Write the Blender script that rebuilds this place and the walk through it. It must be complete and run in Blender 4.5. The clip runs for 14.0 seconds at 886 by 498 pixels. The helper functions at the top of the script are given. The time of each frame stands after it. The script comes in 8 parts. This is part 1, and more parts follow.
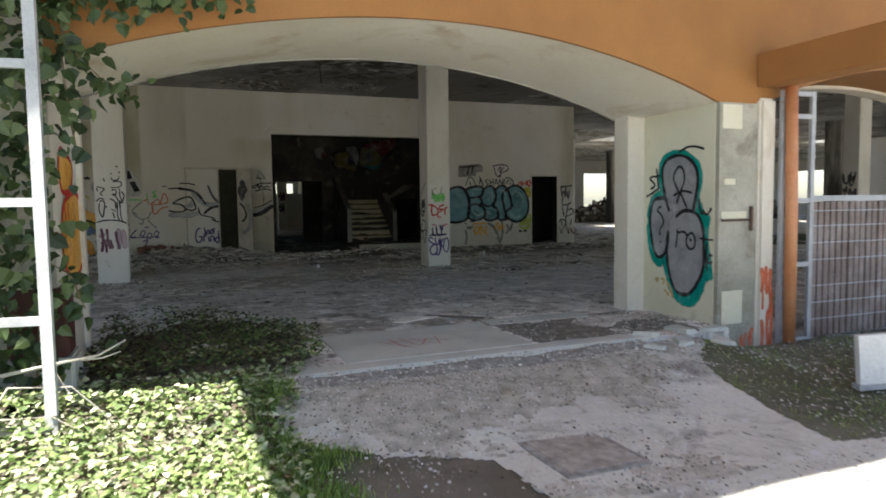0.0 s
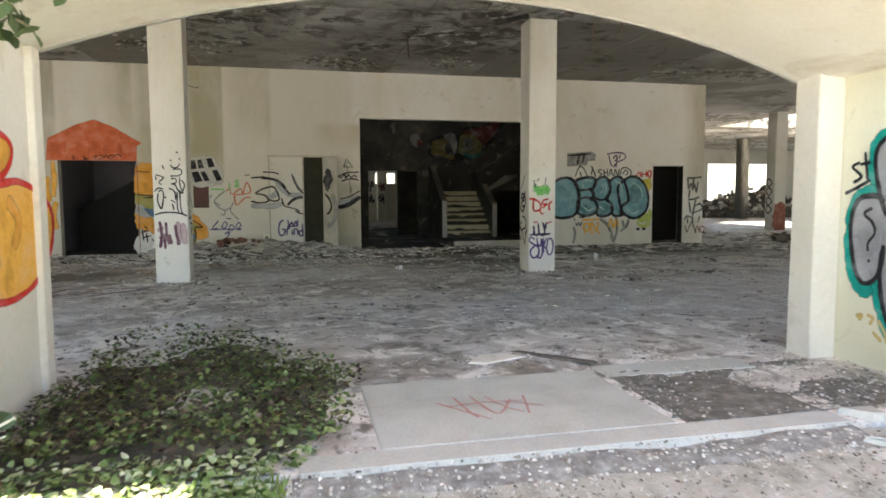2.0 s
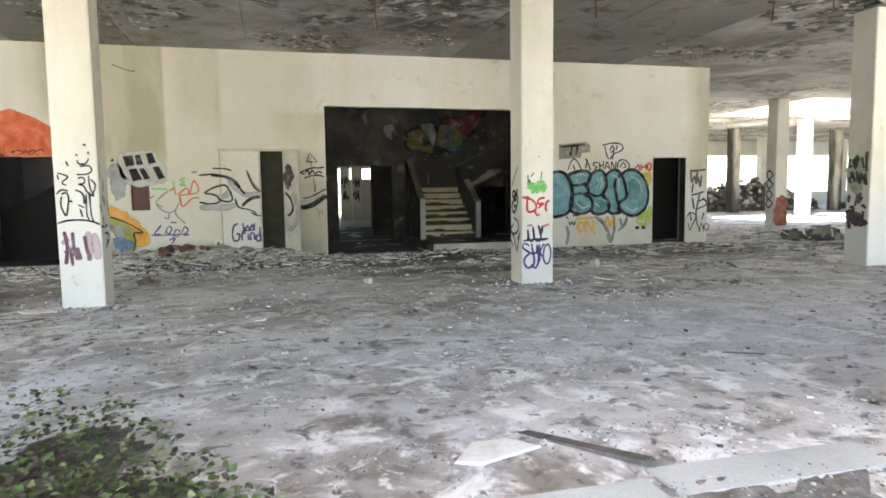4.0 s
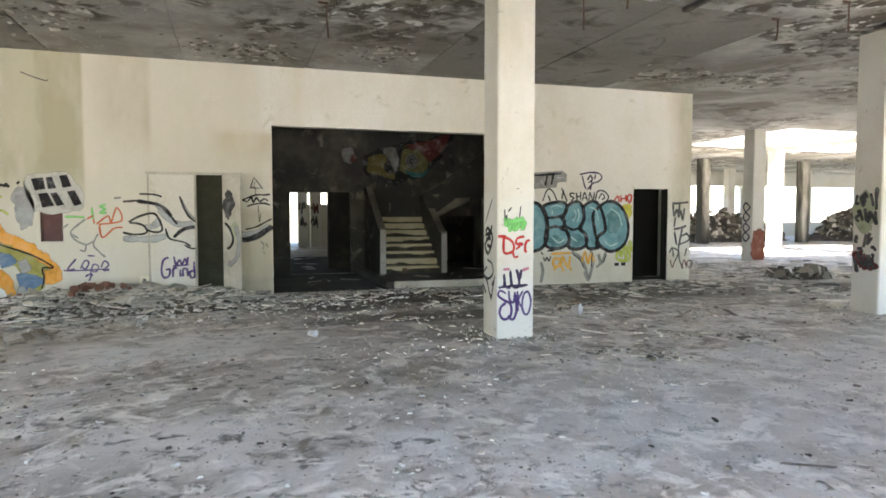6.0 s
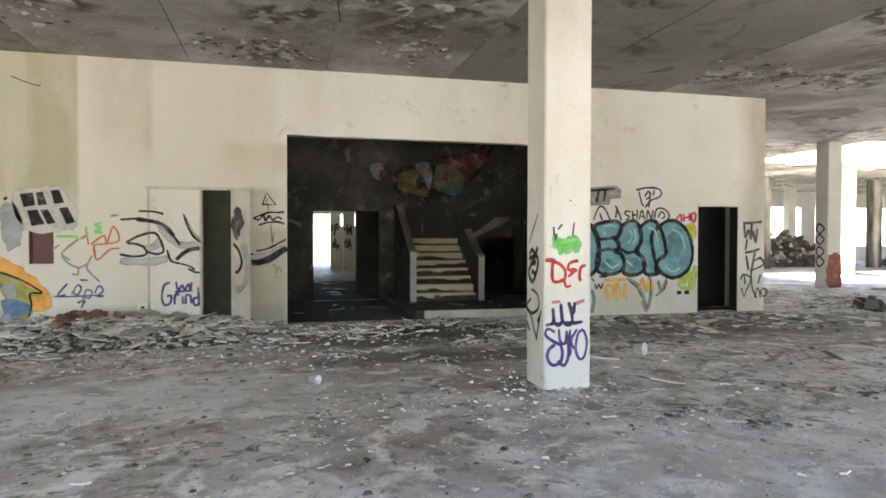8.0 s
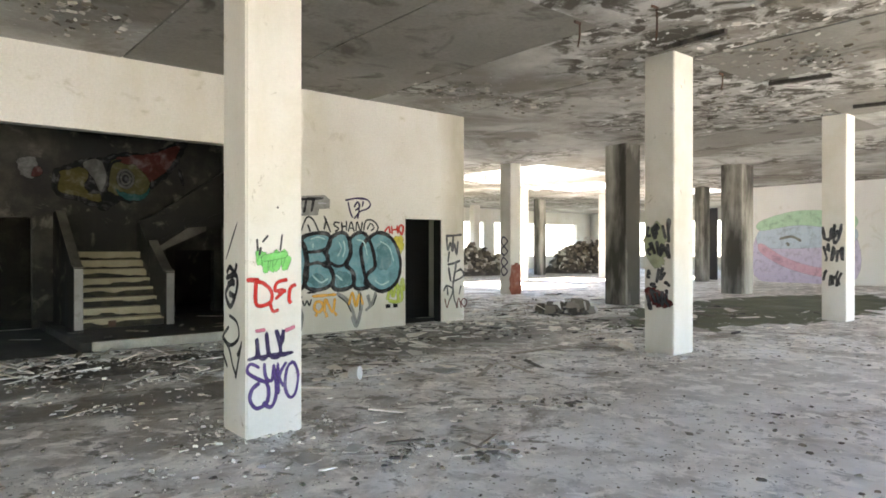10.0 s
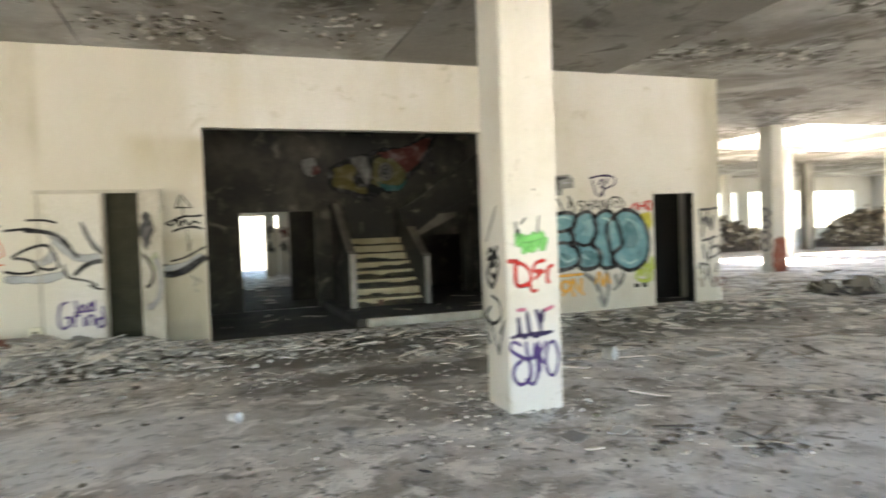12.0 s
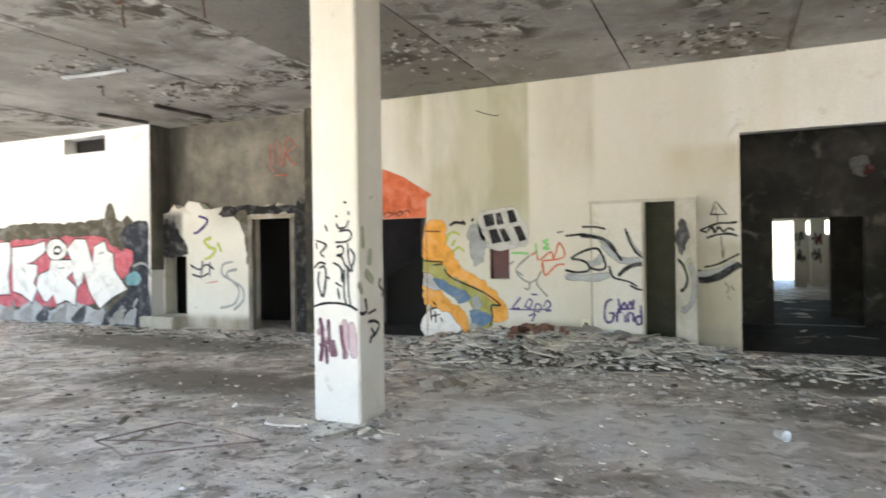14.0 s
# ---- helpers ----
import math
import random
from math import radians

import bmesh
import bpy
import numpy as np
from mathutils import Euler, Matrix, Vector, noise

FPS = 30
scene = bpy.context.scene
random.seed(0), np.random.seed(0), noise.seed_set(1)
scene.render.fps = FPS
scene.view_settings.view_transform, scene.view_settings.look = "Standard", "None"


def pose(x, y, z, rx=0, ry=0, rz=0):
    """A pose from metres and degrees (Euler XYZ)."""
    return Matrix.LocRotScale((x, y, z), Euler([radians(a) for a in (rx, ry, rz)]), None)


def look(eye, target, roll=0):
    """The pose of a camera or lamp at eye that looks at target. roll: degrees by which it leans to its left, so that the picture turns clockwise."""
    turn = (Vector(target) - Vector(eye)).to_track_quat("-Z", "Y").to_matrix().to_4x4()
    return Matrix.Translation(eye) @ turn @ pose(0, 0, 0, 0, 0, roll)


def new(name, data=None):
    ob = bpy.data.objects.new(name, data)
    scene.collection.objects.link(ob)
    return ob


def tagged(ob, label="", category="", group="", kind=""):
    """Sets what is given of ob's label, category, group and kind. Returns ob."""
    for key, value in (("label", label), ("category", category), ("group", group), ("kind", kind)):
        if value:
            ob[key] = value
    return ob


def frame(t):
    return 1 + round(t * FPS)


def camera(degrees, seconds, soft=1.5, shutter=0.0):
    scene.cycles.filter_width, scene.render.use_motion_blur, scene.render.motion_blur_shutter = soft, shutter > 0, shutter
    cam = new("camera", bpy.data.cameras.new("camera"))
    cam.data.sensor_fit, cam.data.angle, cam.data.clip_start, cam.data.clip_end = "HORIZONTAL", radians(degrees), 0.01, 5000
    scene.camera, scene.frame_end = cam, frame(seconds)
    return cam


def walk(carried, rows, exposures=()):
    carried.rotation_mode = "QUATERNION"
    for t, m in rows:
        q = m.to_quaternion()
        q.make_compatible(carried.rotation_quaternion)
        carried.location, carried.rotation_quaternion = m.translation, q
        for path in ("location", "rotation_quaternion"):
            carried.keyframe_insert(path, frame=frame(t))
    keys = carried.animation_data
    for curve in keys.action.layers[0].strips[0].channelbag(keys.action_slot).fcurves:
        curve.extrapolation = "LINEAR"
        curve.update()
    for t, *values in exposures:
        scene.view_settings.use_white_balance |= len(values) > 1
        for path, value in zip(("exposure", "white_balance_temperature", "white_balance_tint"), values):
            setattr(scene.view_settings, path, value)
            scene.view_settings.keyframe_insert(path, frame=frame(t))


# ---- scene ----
from mathutils.geometry import tessellate_polygon

cam = camera(68.7, 14.0, soft=1.7, shutter=0.4)
PATH = [
    (0, (0.705, 0.056, 1.271), (1.461, 1.902, 1.131), -0.8),
    (0.5, (0.95, 0.563, 1.266), (1.612, 2.448, 1.168), 0.0),
    (1, (1.173, 0.873, 1.259), (1.707, 2.799, 1.205), -0.0),
    (1.5, (1.379, 1.309, 1.279), (1.839, 3.254, 1.196), 0.7),
    (2, (1.511, 1.823, 1.315), (1.954, 3.767, 1.149), -0.2),
    (2.5, (1.684, 2.32, 1.327), (2.08, 4.278, 1.223), -0.7),
    (3, (1.791, 2.789, 1.333), (2.187, 4.745, 1.201), 0.4),
    (3.2, (1.834, 2.963, 1.335), (2.285, 4.903, 1.162), -0.3),
    (5.3, (2.196, 4.487, 1.48), (2.723, 6.408, 1.296), -0.6),
    (5.5, (2.248, 4.624, 1.492), (2.791, 6.545, 1.363), 0.2),
    (6, (2.392, 5.049, 1.523), (3.001, 6.95, 1.413), -0.0),
    (6.5, (2.557, 5.381, 1.513), (3.082, 7.311, 1.496), -0.1),
    (7, (2.715, 5.75, 1.521), (3.247, 7.677, 1.474), 1.0),
    (7.5, (2.829, 6.13, 1.516), (3.382, 8.05, 1.438), -0.1),
    (8, (2.936, 6.502, 1.474), (3.425, 8.44, 1.435), 0.1),
    (8.5, (3.057, 6.891, 1.501), (3.703, 8.783, 1.455), -0.4),
    (9, (3.253, 7.23, 1.506), (4.398, 8.869, 1.474), -0.7),
    (9.2, (3.338, 7.293, 1.489), (4.617, 8.831, 1.501), 0.1),
    (11.3, (3.311, 7.474, 1.506), (4.558, 9.037, 1.461), -0.9),
    (11.5, (3.274, 7.48, 1.506), (4.364, 9.157, 1.462), -1.3),
    (11.8, (3.226, 7.496, 1.502), (4.079, 9.303, 1.451), -2.0),
    (12, (3.192, 7.502, 1.501), (3.851, 9.389, 1.449), -2.1),
    (12.5, (3.098, 7.474, 1.521), (3.3, 9.462, 1.461), -1.9),
    (13, (3.035, 7.449, 1.509), (2.798, 9.435, 1.466), -1.6),
    (13.5, (2.97, 7.403, 1.524), (2.405, 9.321, 1.488), -1.2),
    (14, (2.93, 7.35, 1.531), (2.118, 9.178, 1.534), -0.8),
]
walk(cam, [(t, look(eye, target, roll)) for t, eye, target, roll in PATH],
     exposures=[(t, s + 0.62, k, g) for t, s, k, g in ((0, 1.24, 6550, 9), (0.5, 1.62, 6700, 9), (1, 2.25, 6900, 9), (1.5, 2.52, 7000, 10), (2, 2.68, 7000, 10), (2.5, 2.88, 6850, 10), (3, 3.36, 6750, 10),
                                                        (5.3, 3.62, 6600, 11), (7.5, 3.54, 6650, 12), (9, 3.78, 6600, 12), (11.3, 3.52, 6950, 11), (12, 3.74, 7000, 11), (12.5, 3.92, 6750, 12), (13.3, 3.88, 6750, 12), (14, 3.70, 6550, 12))])

# ---- world, sun, exposure ----
SUN_EL, SUN_DIR = 69.0, Vector((0.7, 0.95, -3.08)).normalized()
world = bpy.data.worlds.new("sky")
scene.world = world
world.use_nodes = True
wn = world.node_tree.nodes
sky = wn.new("ShaderNodeTexSky")
sky.sky_type, sky.sun_disc = "NISHITA", False
sky.sun_elevation, sky.sun_rotation = radians(SUN_EL), math.atan2(-SUN_DIR.x, -SUN_DIR.y)
world.node_tree.links.new(sky.outputs[0], wn["Background"].inputs[0])
wn["Background"].inputs[1].default_value = 0.074
sun = new("sun", bpy.data.lights.new("sun", "SUN"))
sun.data.energy, sun.data.angle, sun.data.color = 5.0, radians(0.5), (1.0, 0.95, 0.87)
sun.matrix_world = look((0, 0, 20), Vector((0, 0, 20)) + SUN_DIR)


# ---- materials ----
def nodes_of(name):
    m = bpy.data.materials.new(name)
    m.use_nodes = True
    nt = m.node_tree
    return m, nt, nt.nodes["Principled BSDF"]


def add(nt, kind, **values):
    n = nt.nodes.new(kind)
    for k, v in values.items():
        n.inputs[k.replace("_", " ")].default_value = v
    return n


def ramp(nt, source, stops):
    r = nt.nodes.new("ShaderNodeValToRGB")
    while len(r.color_ramp.elements) < len(stops):
        r.color_ramp.elements.new(0.5)
    for e, (p, c) in zip(r.color_ramp.elements, stops):
        e.position = p
        e.color = (c, c, c, 1) if isinstance(c, (int, float)) else (*c, 1)
    nt.links.new(source, r.inputs[0])
    return r.outputs[0]


def place_of(nt, stretch=(1, 1, 1)):
    g = nt.nodes.new("ShaderNodeNewGeometry")
    mp = nt.nodes.new("ShaderNodeMapping")
    mp.inputs["Scale"].default_value = stretch
    nt.links.new(g.outputs["Position"], mp.inputs[0])
    return mp.outputs[0]


def noise_of(nt, scale, detail=6, rough=0.6, stretch=(1, 1, 1), distort=0.0):
    n = add(nt, "ShaderNodeTexNoise", Scale=scale, Detail=detail, Roughness=rough, Distortion=distort)
    nt.links.new(place_of(nt, stretch), n.inputs["Vector"])
    return n.outputs[0]


def blend(nt, fac, a, b, mode="MIX"):
    n = nt.nodes.new("ShaderNodeMix")
    n.data_type, n.blend_type = "RGBA", mode
    for sock, v in ((n.inputs[0], fac), (n.inputs[6], a), (n.inputs[7], b)):
        if isinstance(v, (int, float)):
            sock.default_value = v
        elif isinstance(v, tuple):
            sock.default_value = (*v, 1)
        else:
            nt.links.new(v, sock)
    return n.outputs[2]


def surface(name, cols, scale=1.2, fine=35.0, rough=(0.7, 0.95), bump=0.25, streak=None, blot=None, metal=0.0, vary=0.0, grain=0.5, stretch=(1, 1, 1), span=(0.3, 0.7)):
    """Two or three tones mixed by large noise, fine grain, optional run-down streaks and blotches."""
    m, nt, p = nodes_of(name)
    big = noise_of(nt, scale, 7, 0.62, stretch)
    k = len(cols) - 1
    c = ramp(nt, big, [(span[0] + (span[1] - span[0]) * i / k, col) for i, col in enumerate(cols)])
    small = noise_of(nt, fine, 4, 0.7)
    c = blend(nt, grain, c, ramp(nt, small, [(0.3, 0.55), (0.7, 1.0)]), "MULTIPLY")
    if streak:
        col, lo, hi = streak
        s = ramp(nt, noise_of(nt, 0.8, 7, 0.62, (1, 1, 0.2)), [(lo, 0.0), (hi, 1.0)])
        c = blend(nt, s, c, col)
    if blot:
        for col, sc, lo, hi, *area in blot:
            s = ramp(nt, noise_of(nt, sc, 9, 0.65, (1, 1, 1), 0.6), [(lo, 0.0), (hi, 1.0)])
            if area:
                s = blend(nt, 1.0, s, ramp(nt, noise_of(nt, area[0], 3, 0.5), [(area[1], 0.0), (area[2], 1.0)]), "MULTIPLY")
            c = blend(nt, s, c, col)
    if vary:
        info = nt.nodes.new("ShaderNodeObjectInfo")
        c = blend(nt, 1.0, c, ramp(nt, info.outputs["Random"], [(0.0, 1.0 - vary), (0.38, 1.0 - 0.6 * vary), (0.6, 1.0)]), "MULTIPLY")
    nt.links.new(c, p.inputs["Base Color"])
    nt.links.new(ramp(nt, big, [(0.3, rough[0]), (0.7, rough[1])]), p.inputs["Roughness"])
    p.inputs["Metallic"].default_value = metal
    b = add(nt, "ShaderNodeBump", Strength=bump, Distance=0.02)
    nt.links.new(blend(nt, 0.5, big, small), b.inputs["Height"])
    nt.links.new(b.outputs[0], p.inputs["Normal"])
    return m


M = {}
M["plaster"] = surface("cream_plaster", [(0.60, 0.57, 0.475), (0.68, 0.655, 0.59), (0.72, 0.705, 0.66)], 0.45, 30, bump=0.12, grain=0.3, streak=((0.57, 0.53, 0.41), 0.50, 0.74), blot=[((0.46, 0.43, 0.33), 2.2, 0.60, 0.72), ((0.30, 0.28, 0.22), 9.0, 0.68, 0.74)])


def add_stain_or_shade(m, x0, x1, z0, z1, col, soft=0.12):
    """A tall damp stain, or a broad painted dimming, with uneven edges within an x-z range."""
    nt = m.node_tree
    p = nt.nodes["Principled BSDF"]
    old = p.inputs["Base Color"].links[0].from_socket
    sep = nt.nodes.new("ShaderNodeSeparateXYZ")
    nt.links.new(place_of(nt), sep.inputs[0])

    def edge(sock, lo, hi):
        n = nt.nodes.new("ShaderNodeMapRange")
        n.interpolation_type = "SMOOTHSTEP"
        n.inputs["From Min"].default_value, n.inputs["From Max"].default_value = lo, hi
        nt.links.new(sock, n.inputs["Value"])
        return n.outputs[0]

    f = ramp(nt, noise_of(nt, 1.1, 6, 0.6, (1, 1, 0.35)), [(0.32, 0.25), (0.6, 1.0)])
    for s in (edge(sep.outputs[0], x0 - soft * 3, x0 + soft), edge(sep.outputs[0], x1 + soft * 0.3, x1 - soft * 0.3), edge(sep.outputs[2], z0, z0 + 0.9), edge(sep.outputs[2], z1 + 0.2, z1)):
        f = blend(nt, 1.0, f, s, "MULTIPLY")
    nt.links.new(blend(nt, f, old, col), p.inputs["Base Color"])


M["north_plaster"] = M["plaster"].copy()
M["north_plaster"].name = "stained_cream_plaster"
# Broad tan grime that also paints the light falling off to the left
add_stain_or_shade(M["north_plaster"], -4.2, 2.9, -1.5, 4.4, (0.555, 0.525, 0.435), 0.5)
add_stain_or_shade(M["north_plaster"], -1.75, -0.05, 1.5, 4.3, (0.36, 0.335, 0.225))
add_stain_or_shade(M["north_plaster"], -1.1, -0.75, 2.2, 4.3, (0.44, 0.42, 0.31), 0.1)
add_stain_or_shade(M["north_plaster"], 0.55, 1.0, 2.3, 4.2, (0.40, 0.365, 0.26), 0.2)
add_stain_or_shade(M["north_plaster"], 2.3, 3.06, -0.4, 1.5, (0.42, 0.38, 0.27), 0.2)
add_stain_or_shade(M["north_plaster"], -1.9, 3.0, -0.9, 0.25, (0.36, 0.33, 0.25), 0.3)
add_stain_or_shade(M["north_plaster"], -4.1, -3.5, 1.6, 4.2, (0.27, 0.25, 0.17), 0.15)
add_stain_or_shade(M["north_plaster"], -2.2, -1.95, 2.6, 4.2, (0.36, 0.33, 0.22), 0.15)
add_stain_or_shade(M["north_plaster"], 12.05, 12.6, 1.0, 4.2, (0.40, 0.37, 0.28), 0.15)
add_stain_or_shade(M["north_plaster"], 7.5, 12.3, -0.9, 0.55, (0.50, 0.475, 0.39), 0.2)
add_stain_or_shade(M["north_plaster"], 2.2, 3.06, 2.0, 2.9, (0.47, 0.43, 0.31), 0.1)
M["white_plaster"] = surface("white_plaster", [(0.72, 0.71, 0.68), (0.78, 0.77, 0.745), (0.80, 0.79, 0.77)], 0.45, 30, bump=0.06, grain=0.12, blot=[((0.60, 0.57, 0.50), 1.2, 0.60, 0.75)])
M["column"] = surface("white_column_paint", [(0.62, 0.585, 0.49), (0.71, 0.685, 0.62), (0.75, 0.73, 0.68)], 0.9, 40, bump=0.06, grain=0.15, streak=((0.52, 0.49, 0.38), 0.52, 0.85), blot=[((0.40, 0.37, 0.30), 6.0, 0.64, 0.72)])
# Dark streaks: grime that also paints the far columns' backlit darkness
M["dirty_backlit_column"] = surface("grimy_backlit_paint", [(0.30, 0.28, 0.23), (0.50, 0.48, 0.42), (0.58, 0.56, 0.50)], 1.0, 40, bump=0.1, streak=((0.05, 0.046, 0.035), 0.37, 0.55))
M["soffit"] = surface("pale_render", [(0.62, 0.575, 0.46), (0.70, 0.655, 0.555), (0.75, 0.715, 0.64)], 0.6, 25, bump=0.06, grain=0.2, blot=[((0.46, 0.37, 0.25), 1.2, 0.54, 0.74), ((0.42, 0.38, 0.30), 5.0, 0.66, 0.74)])
M["orange"] = surface("orange_render", [(0.25, 0.108, 0.030), (0.32, 0.145, 0.042), (0.37, 0.178, 0.055)], 0.7, 60, bump=0.08, grain=0.25)
M["dark_concrete"] = surface("mouldy_concrete", [(0.06, 0.056, 0.042), (0.16, 0.145, 0.115), (0.27, 0.245, 0.20)], 1.3, 30, streak=((0.03, 0.03, 0.02), 0.5, 0.7), bump=0.5)
M["black_mould"] = surface("black_mould", [(0.012, 0.011, 0.008), (0.035, 0.031, 0.02), (0.13, 0.115, 0.065)], 2.2, 30, streak=((0.015, 0.014, 0.01), 0.5, 0.7), bump=0.4)
M["pier_render"] = surface("bare_pier_render", [(0.25, 0.235, 0.175), (0.40, 0.385, 0.31), (0.52, 0.50, 0.42)], 1.4, 45, blot=[((0.16, 0.145, 0.105), 2.2, 0.56, 0.70)])
M["concrete"] = surface("grey_concrete", [(0.24, 0.23, 0.21), (0.32, 0.31, 0.28), (0.40, 0.39, 0.36)], 1.5, 45, blot=[((0.15, 0.14, 0.12), 3.0, 0.62, 0.75)])
# Grimy wall tones, darkened further to stand in for the dim rooms
M["room"] = surface("dim_grey_wall", [(0.016, 0.015, 0.011), (0.040, 0.037, 0.028), (0.09, 0.083, 0.064)], 1.1, 30, span=(0.36, 0.64), streak=((0.018, 0.018, 0.014), 0.45, 0.66), blot=[((0.16, 0.15, 0.115), 2.4, 0.58, 0.70)])
M["lilac_room"] = surface("pale_lilac_wall", [(0.18, 0.17, 0.19), (0.26, 0.25, 0.28), (0.33, 0.32, 0.35)], 0.8, 30)
M["floor"] = surface("dusty_floor", [(0.43, 0.385, 0.325), (0.60, 0.55, 0.49), (0.74, 0.69, 0.63)], 0.5, 22, rough=(0.42, 0.85), bump=0.55, span=(0.40, 0.60), grain=0.3,
                     blot=[((0.25, 0.22, 0.175), 0.5, 0.50, 0.64), ((0.84, 0.83, 0.815), 0.9, 0.44, 0.60, 0.22, 0.40, 0.55), ((0.25, 0.215, 0.17), 2.0, 0.52, 0.64), ((0.90, 0.86, 0.80), 2.6, 0.51, 0.61), ((0.19, 0.175, 0.145), 5.5, 0.56, 0.63), ((0.90, 0.86, 0.80), 6.0, 0.595, 0.66), ((0.12, 0.11, 0.09), 11.0, 0.61, 0.67), ((0.10, 0.09, 0.072), 24.0, 0.62, 0.67, 0.8, 0.48, 0.62), ((0.86, 0.85, 0.83), 19.0, 0.64, 0.69)], stretch=(0.6, 1.2, 1))


def floor_stain_or_light(m, x, y, sx, sy, col, most=0.9):
    """A stained area of the floor, or a painted pool of daylight, with a soft ragged edge."""
    nt = m.node_tree
    p = nt.nodes["Principled BSDF"]
    old = p.inputs["Base Color"].links[0].from_socket
    mp = nt.nodes.new("ShaderNodeMapping")
    mp.inputs["Location"].default_value = (-x / sx, -y / sy, 0)
    mp.inputs["Scale"].default_value = (1 / sx, 1 / sy, 0)
    nt.links.new(place_of(nt), mp.inputs[0])
    d = nt.nodes.new("ShaderNodeVectorMath")
    d.operation = "LENGTH"
    nt.links.new(mp.outputs[0], d.inputs[0])
    s = nt.nodes.new("ShaderNodeMath")
    s.operation = "MULTIPLY_ADD"
    nt.links.new(noise_of(nt, 1.6, 8, 0.7), s.inputs[0])
    s.inputs[1].default_value = 2.2
    nt.links.new(d.outputs["Value"], s.inputs[2])
    r = nt.nodes.new("ShaderNodeMapRange")
    r.inputs["From Min"].default_value, r.inputs["From Max"].default_value = 2.25, 1.75
    r.inputs["To Max"].default_value = most
    nt.links.new(s.outputs[0], r.inputs["Value"])
    nt.links.new(blend(nt, r.outputs[0], old, col), p.inputs["Base Color"])


for x, y, sx, sy in ((-2.7, 13.3, 1.9, 0.8), (-6.3, 15.6, 3.2, 0.9), (4.6, 16.0, 2.6, 1.0), (15.0, 15.2, 1.8, 0.8), (10.6, 15.8, 4.2, 1.3), (5.2, 14.2, 2.0, 0.5)):
    floor_stain_or_light(M["floor"], x, y, sx, sy, (0.15, 0.135, 0.105))
# Paler areas paint the daylight lying on the floor
for x, y, sx, sy in ((6.6, 9.3, 3.0, 1.7), (10.5, 10.6, 3.0, 1.2), (1.2, 12.9, 2.6, 1.0), (-2.4, 9.6, 2.2, 1.2)):
    floor_stain_or_light(M["floor"], x, y, sx, sy, (0.78, 0.775, 0.76), 0.42)
# Inner floors are coloured dark to stand in for the shade indoors
M["dark_floor"] = surface("shade_dark_floor", [(0.03, 0.027, 0.021), (0.062, 0.057, 0.047), (0.14, 0.13, 0.11)], 0.9, 22, bump=0.3)
M["ceiling"] = surface("blistered_ceiling", [(0.28, 0.268, 0.24), (0.42, 0.408, 0.38), (0.57, 0.56, 0.535)], 0.35, 18, bump=0.35, span=(0.38, 0.62), grain=0.3,
                       blot=[((0.20, 0.185, 0.155), 0.4, 0.47, 0.60), ((0.07, 0.062, 0.045), 2.6, 0.47, 0.56, 0.3, 0.48, 0.56), ((0.70, 0.69, 0.66), 4.0, 0.57, 0.62, 0.3, 0.54, 0.60), ((0.72, 0.71, 0.68), 9.0, 0.64, 0.70)])
M["ceiling_dark"] = surface("damp_ceiling", [(0.19, 0.18, 0.155), (0.25, 0.24, 0.21), (0.33, 0.315, 0.285)], 0.6, 18, bump=0.3, blot=[((0.09, 0.08, 0.065), 1.2, 0.54, 0.66)])
M["forecourt"] = surface("sunlit_forecourt", [(0.36, 0.35, 0.33), (0.44, 0.43, 0.41), (0.52, 0.51, 0.48)], 0.6, 20)
M["slab"] = surface("pale_slab", [(0.47, 0.475, 0.42), (0.58, 0.585, 0.525), (0.65, 0.65, 0.59)], 2.0, 60, bump=0.1)
M["ground"] = surface("mossy_soil", [(0.08, 0.072, 0.05), (0.16, 0.145, 0.11), (0.27, 0.25, 0.20)], 0.8, 30, bump=0.6, blot=[((0.06, 0.085, 0.03), 1.1, 0.5, 0.66)])
M["pavement"] = surface("worn_pavement", [(0.54, 0.545, 0.475), (0.65, 0.655, 0.575), (0.73, 0.735, 0.65)], 1.3, 28, bump=0.3, blot=[((0.27, 0.26, 0.235), 1.6, 0.54, 0.68), ((0.62, 0.62, 0.62), 12.0, 0.56, 0.64), ((0.10, 0.095, 0.08), 14.0, 0.60, 0.68)])
M["gravel"] = surface("gravel_bits", [(0.18, 0.17, 0.15), (0.32, 0.31, 0.28), (0.52, 0.51, 0.48)], 14.0, 60, bump=0.2)
M["rubble"] = surface("plaster_rubble", [(0.70, 0.62, 0.50), (0.84, 0.79, 0.70), (0.89, 0.865, 0.80)], 5.0, 40, vary=0.62, bump=0.15, grain=0.25)
M["wood"] = surface("grey_weathered_wood", [(0.18, 0.15, 0.11), (0.34, 0.295, 0.235), (0.52, 0.475, 0.41)], 3.0, 50, vary=0.6, stretch=(1, 5, 1))
M["dark_bits"] = surface("charred_bits", [(0.02, 0.02, 0.018), (0.07, 0.062, 0.052), (0.22, 0.20, 0.17)], 4.0, 40, vary=0.5)
M["brick"] = surface("broken_brick", [(0.20, 0.085, 0.055), (0.29, 0.145, 0.10), (0.38, 0.24, 0.18)], 5.0, 50, vary=0.4)
M["galv"] = surface("pale_grey_metal_paint", [(0.30, 0.31, 0.32), (0.42, 0.43, 0.44), (0.52, 0.53, 0.54)], 3.0, 50, rough=(0.4, 0.6), blot=[((0.25, 0.14, 0.08), 6.0, 0.66, 0.74)], bump=0.1)
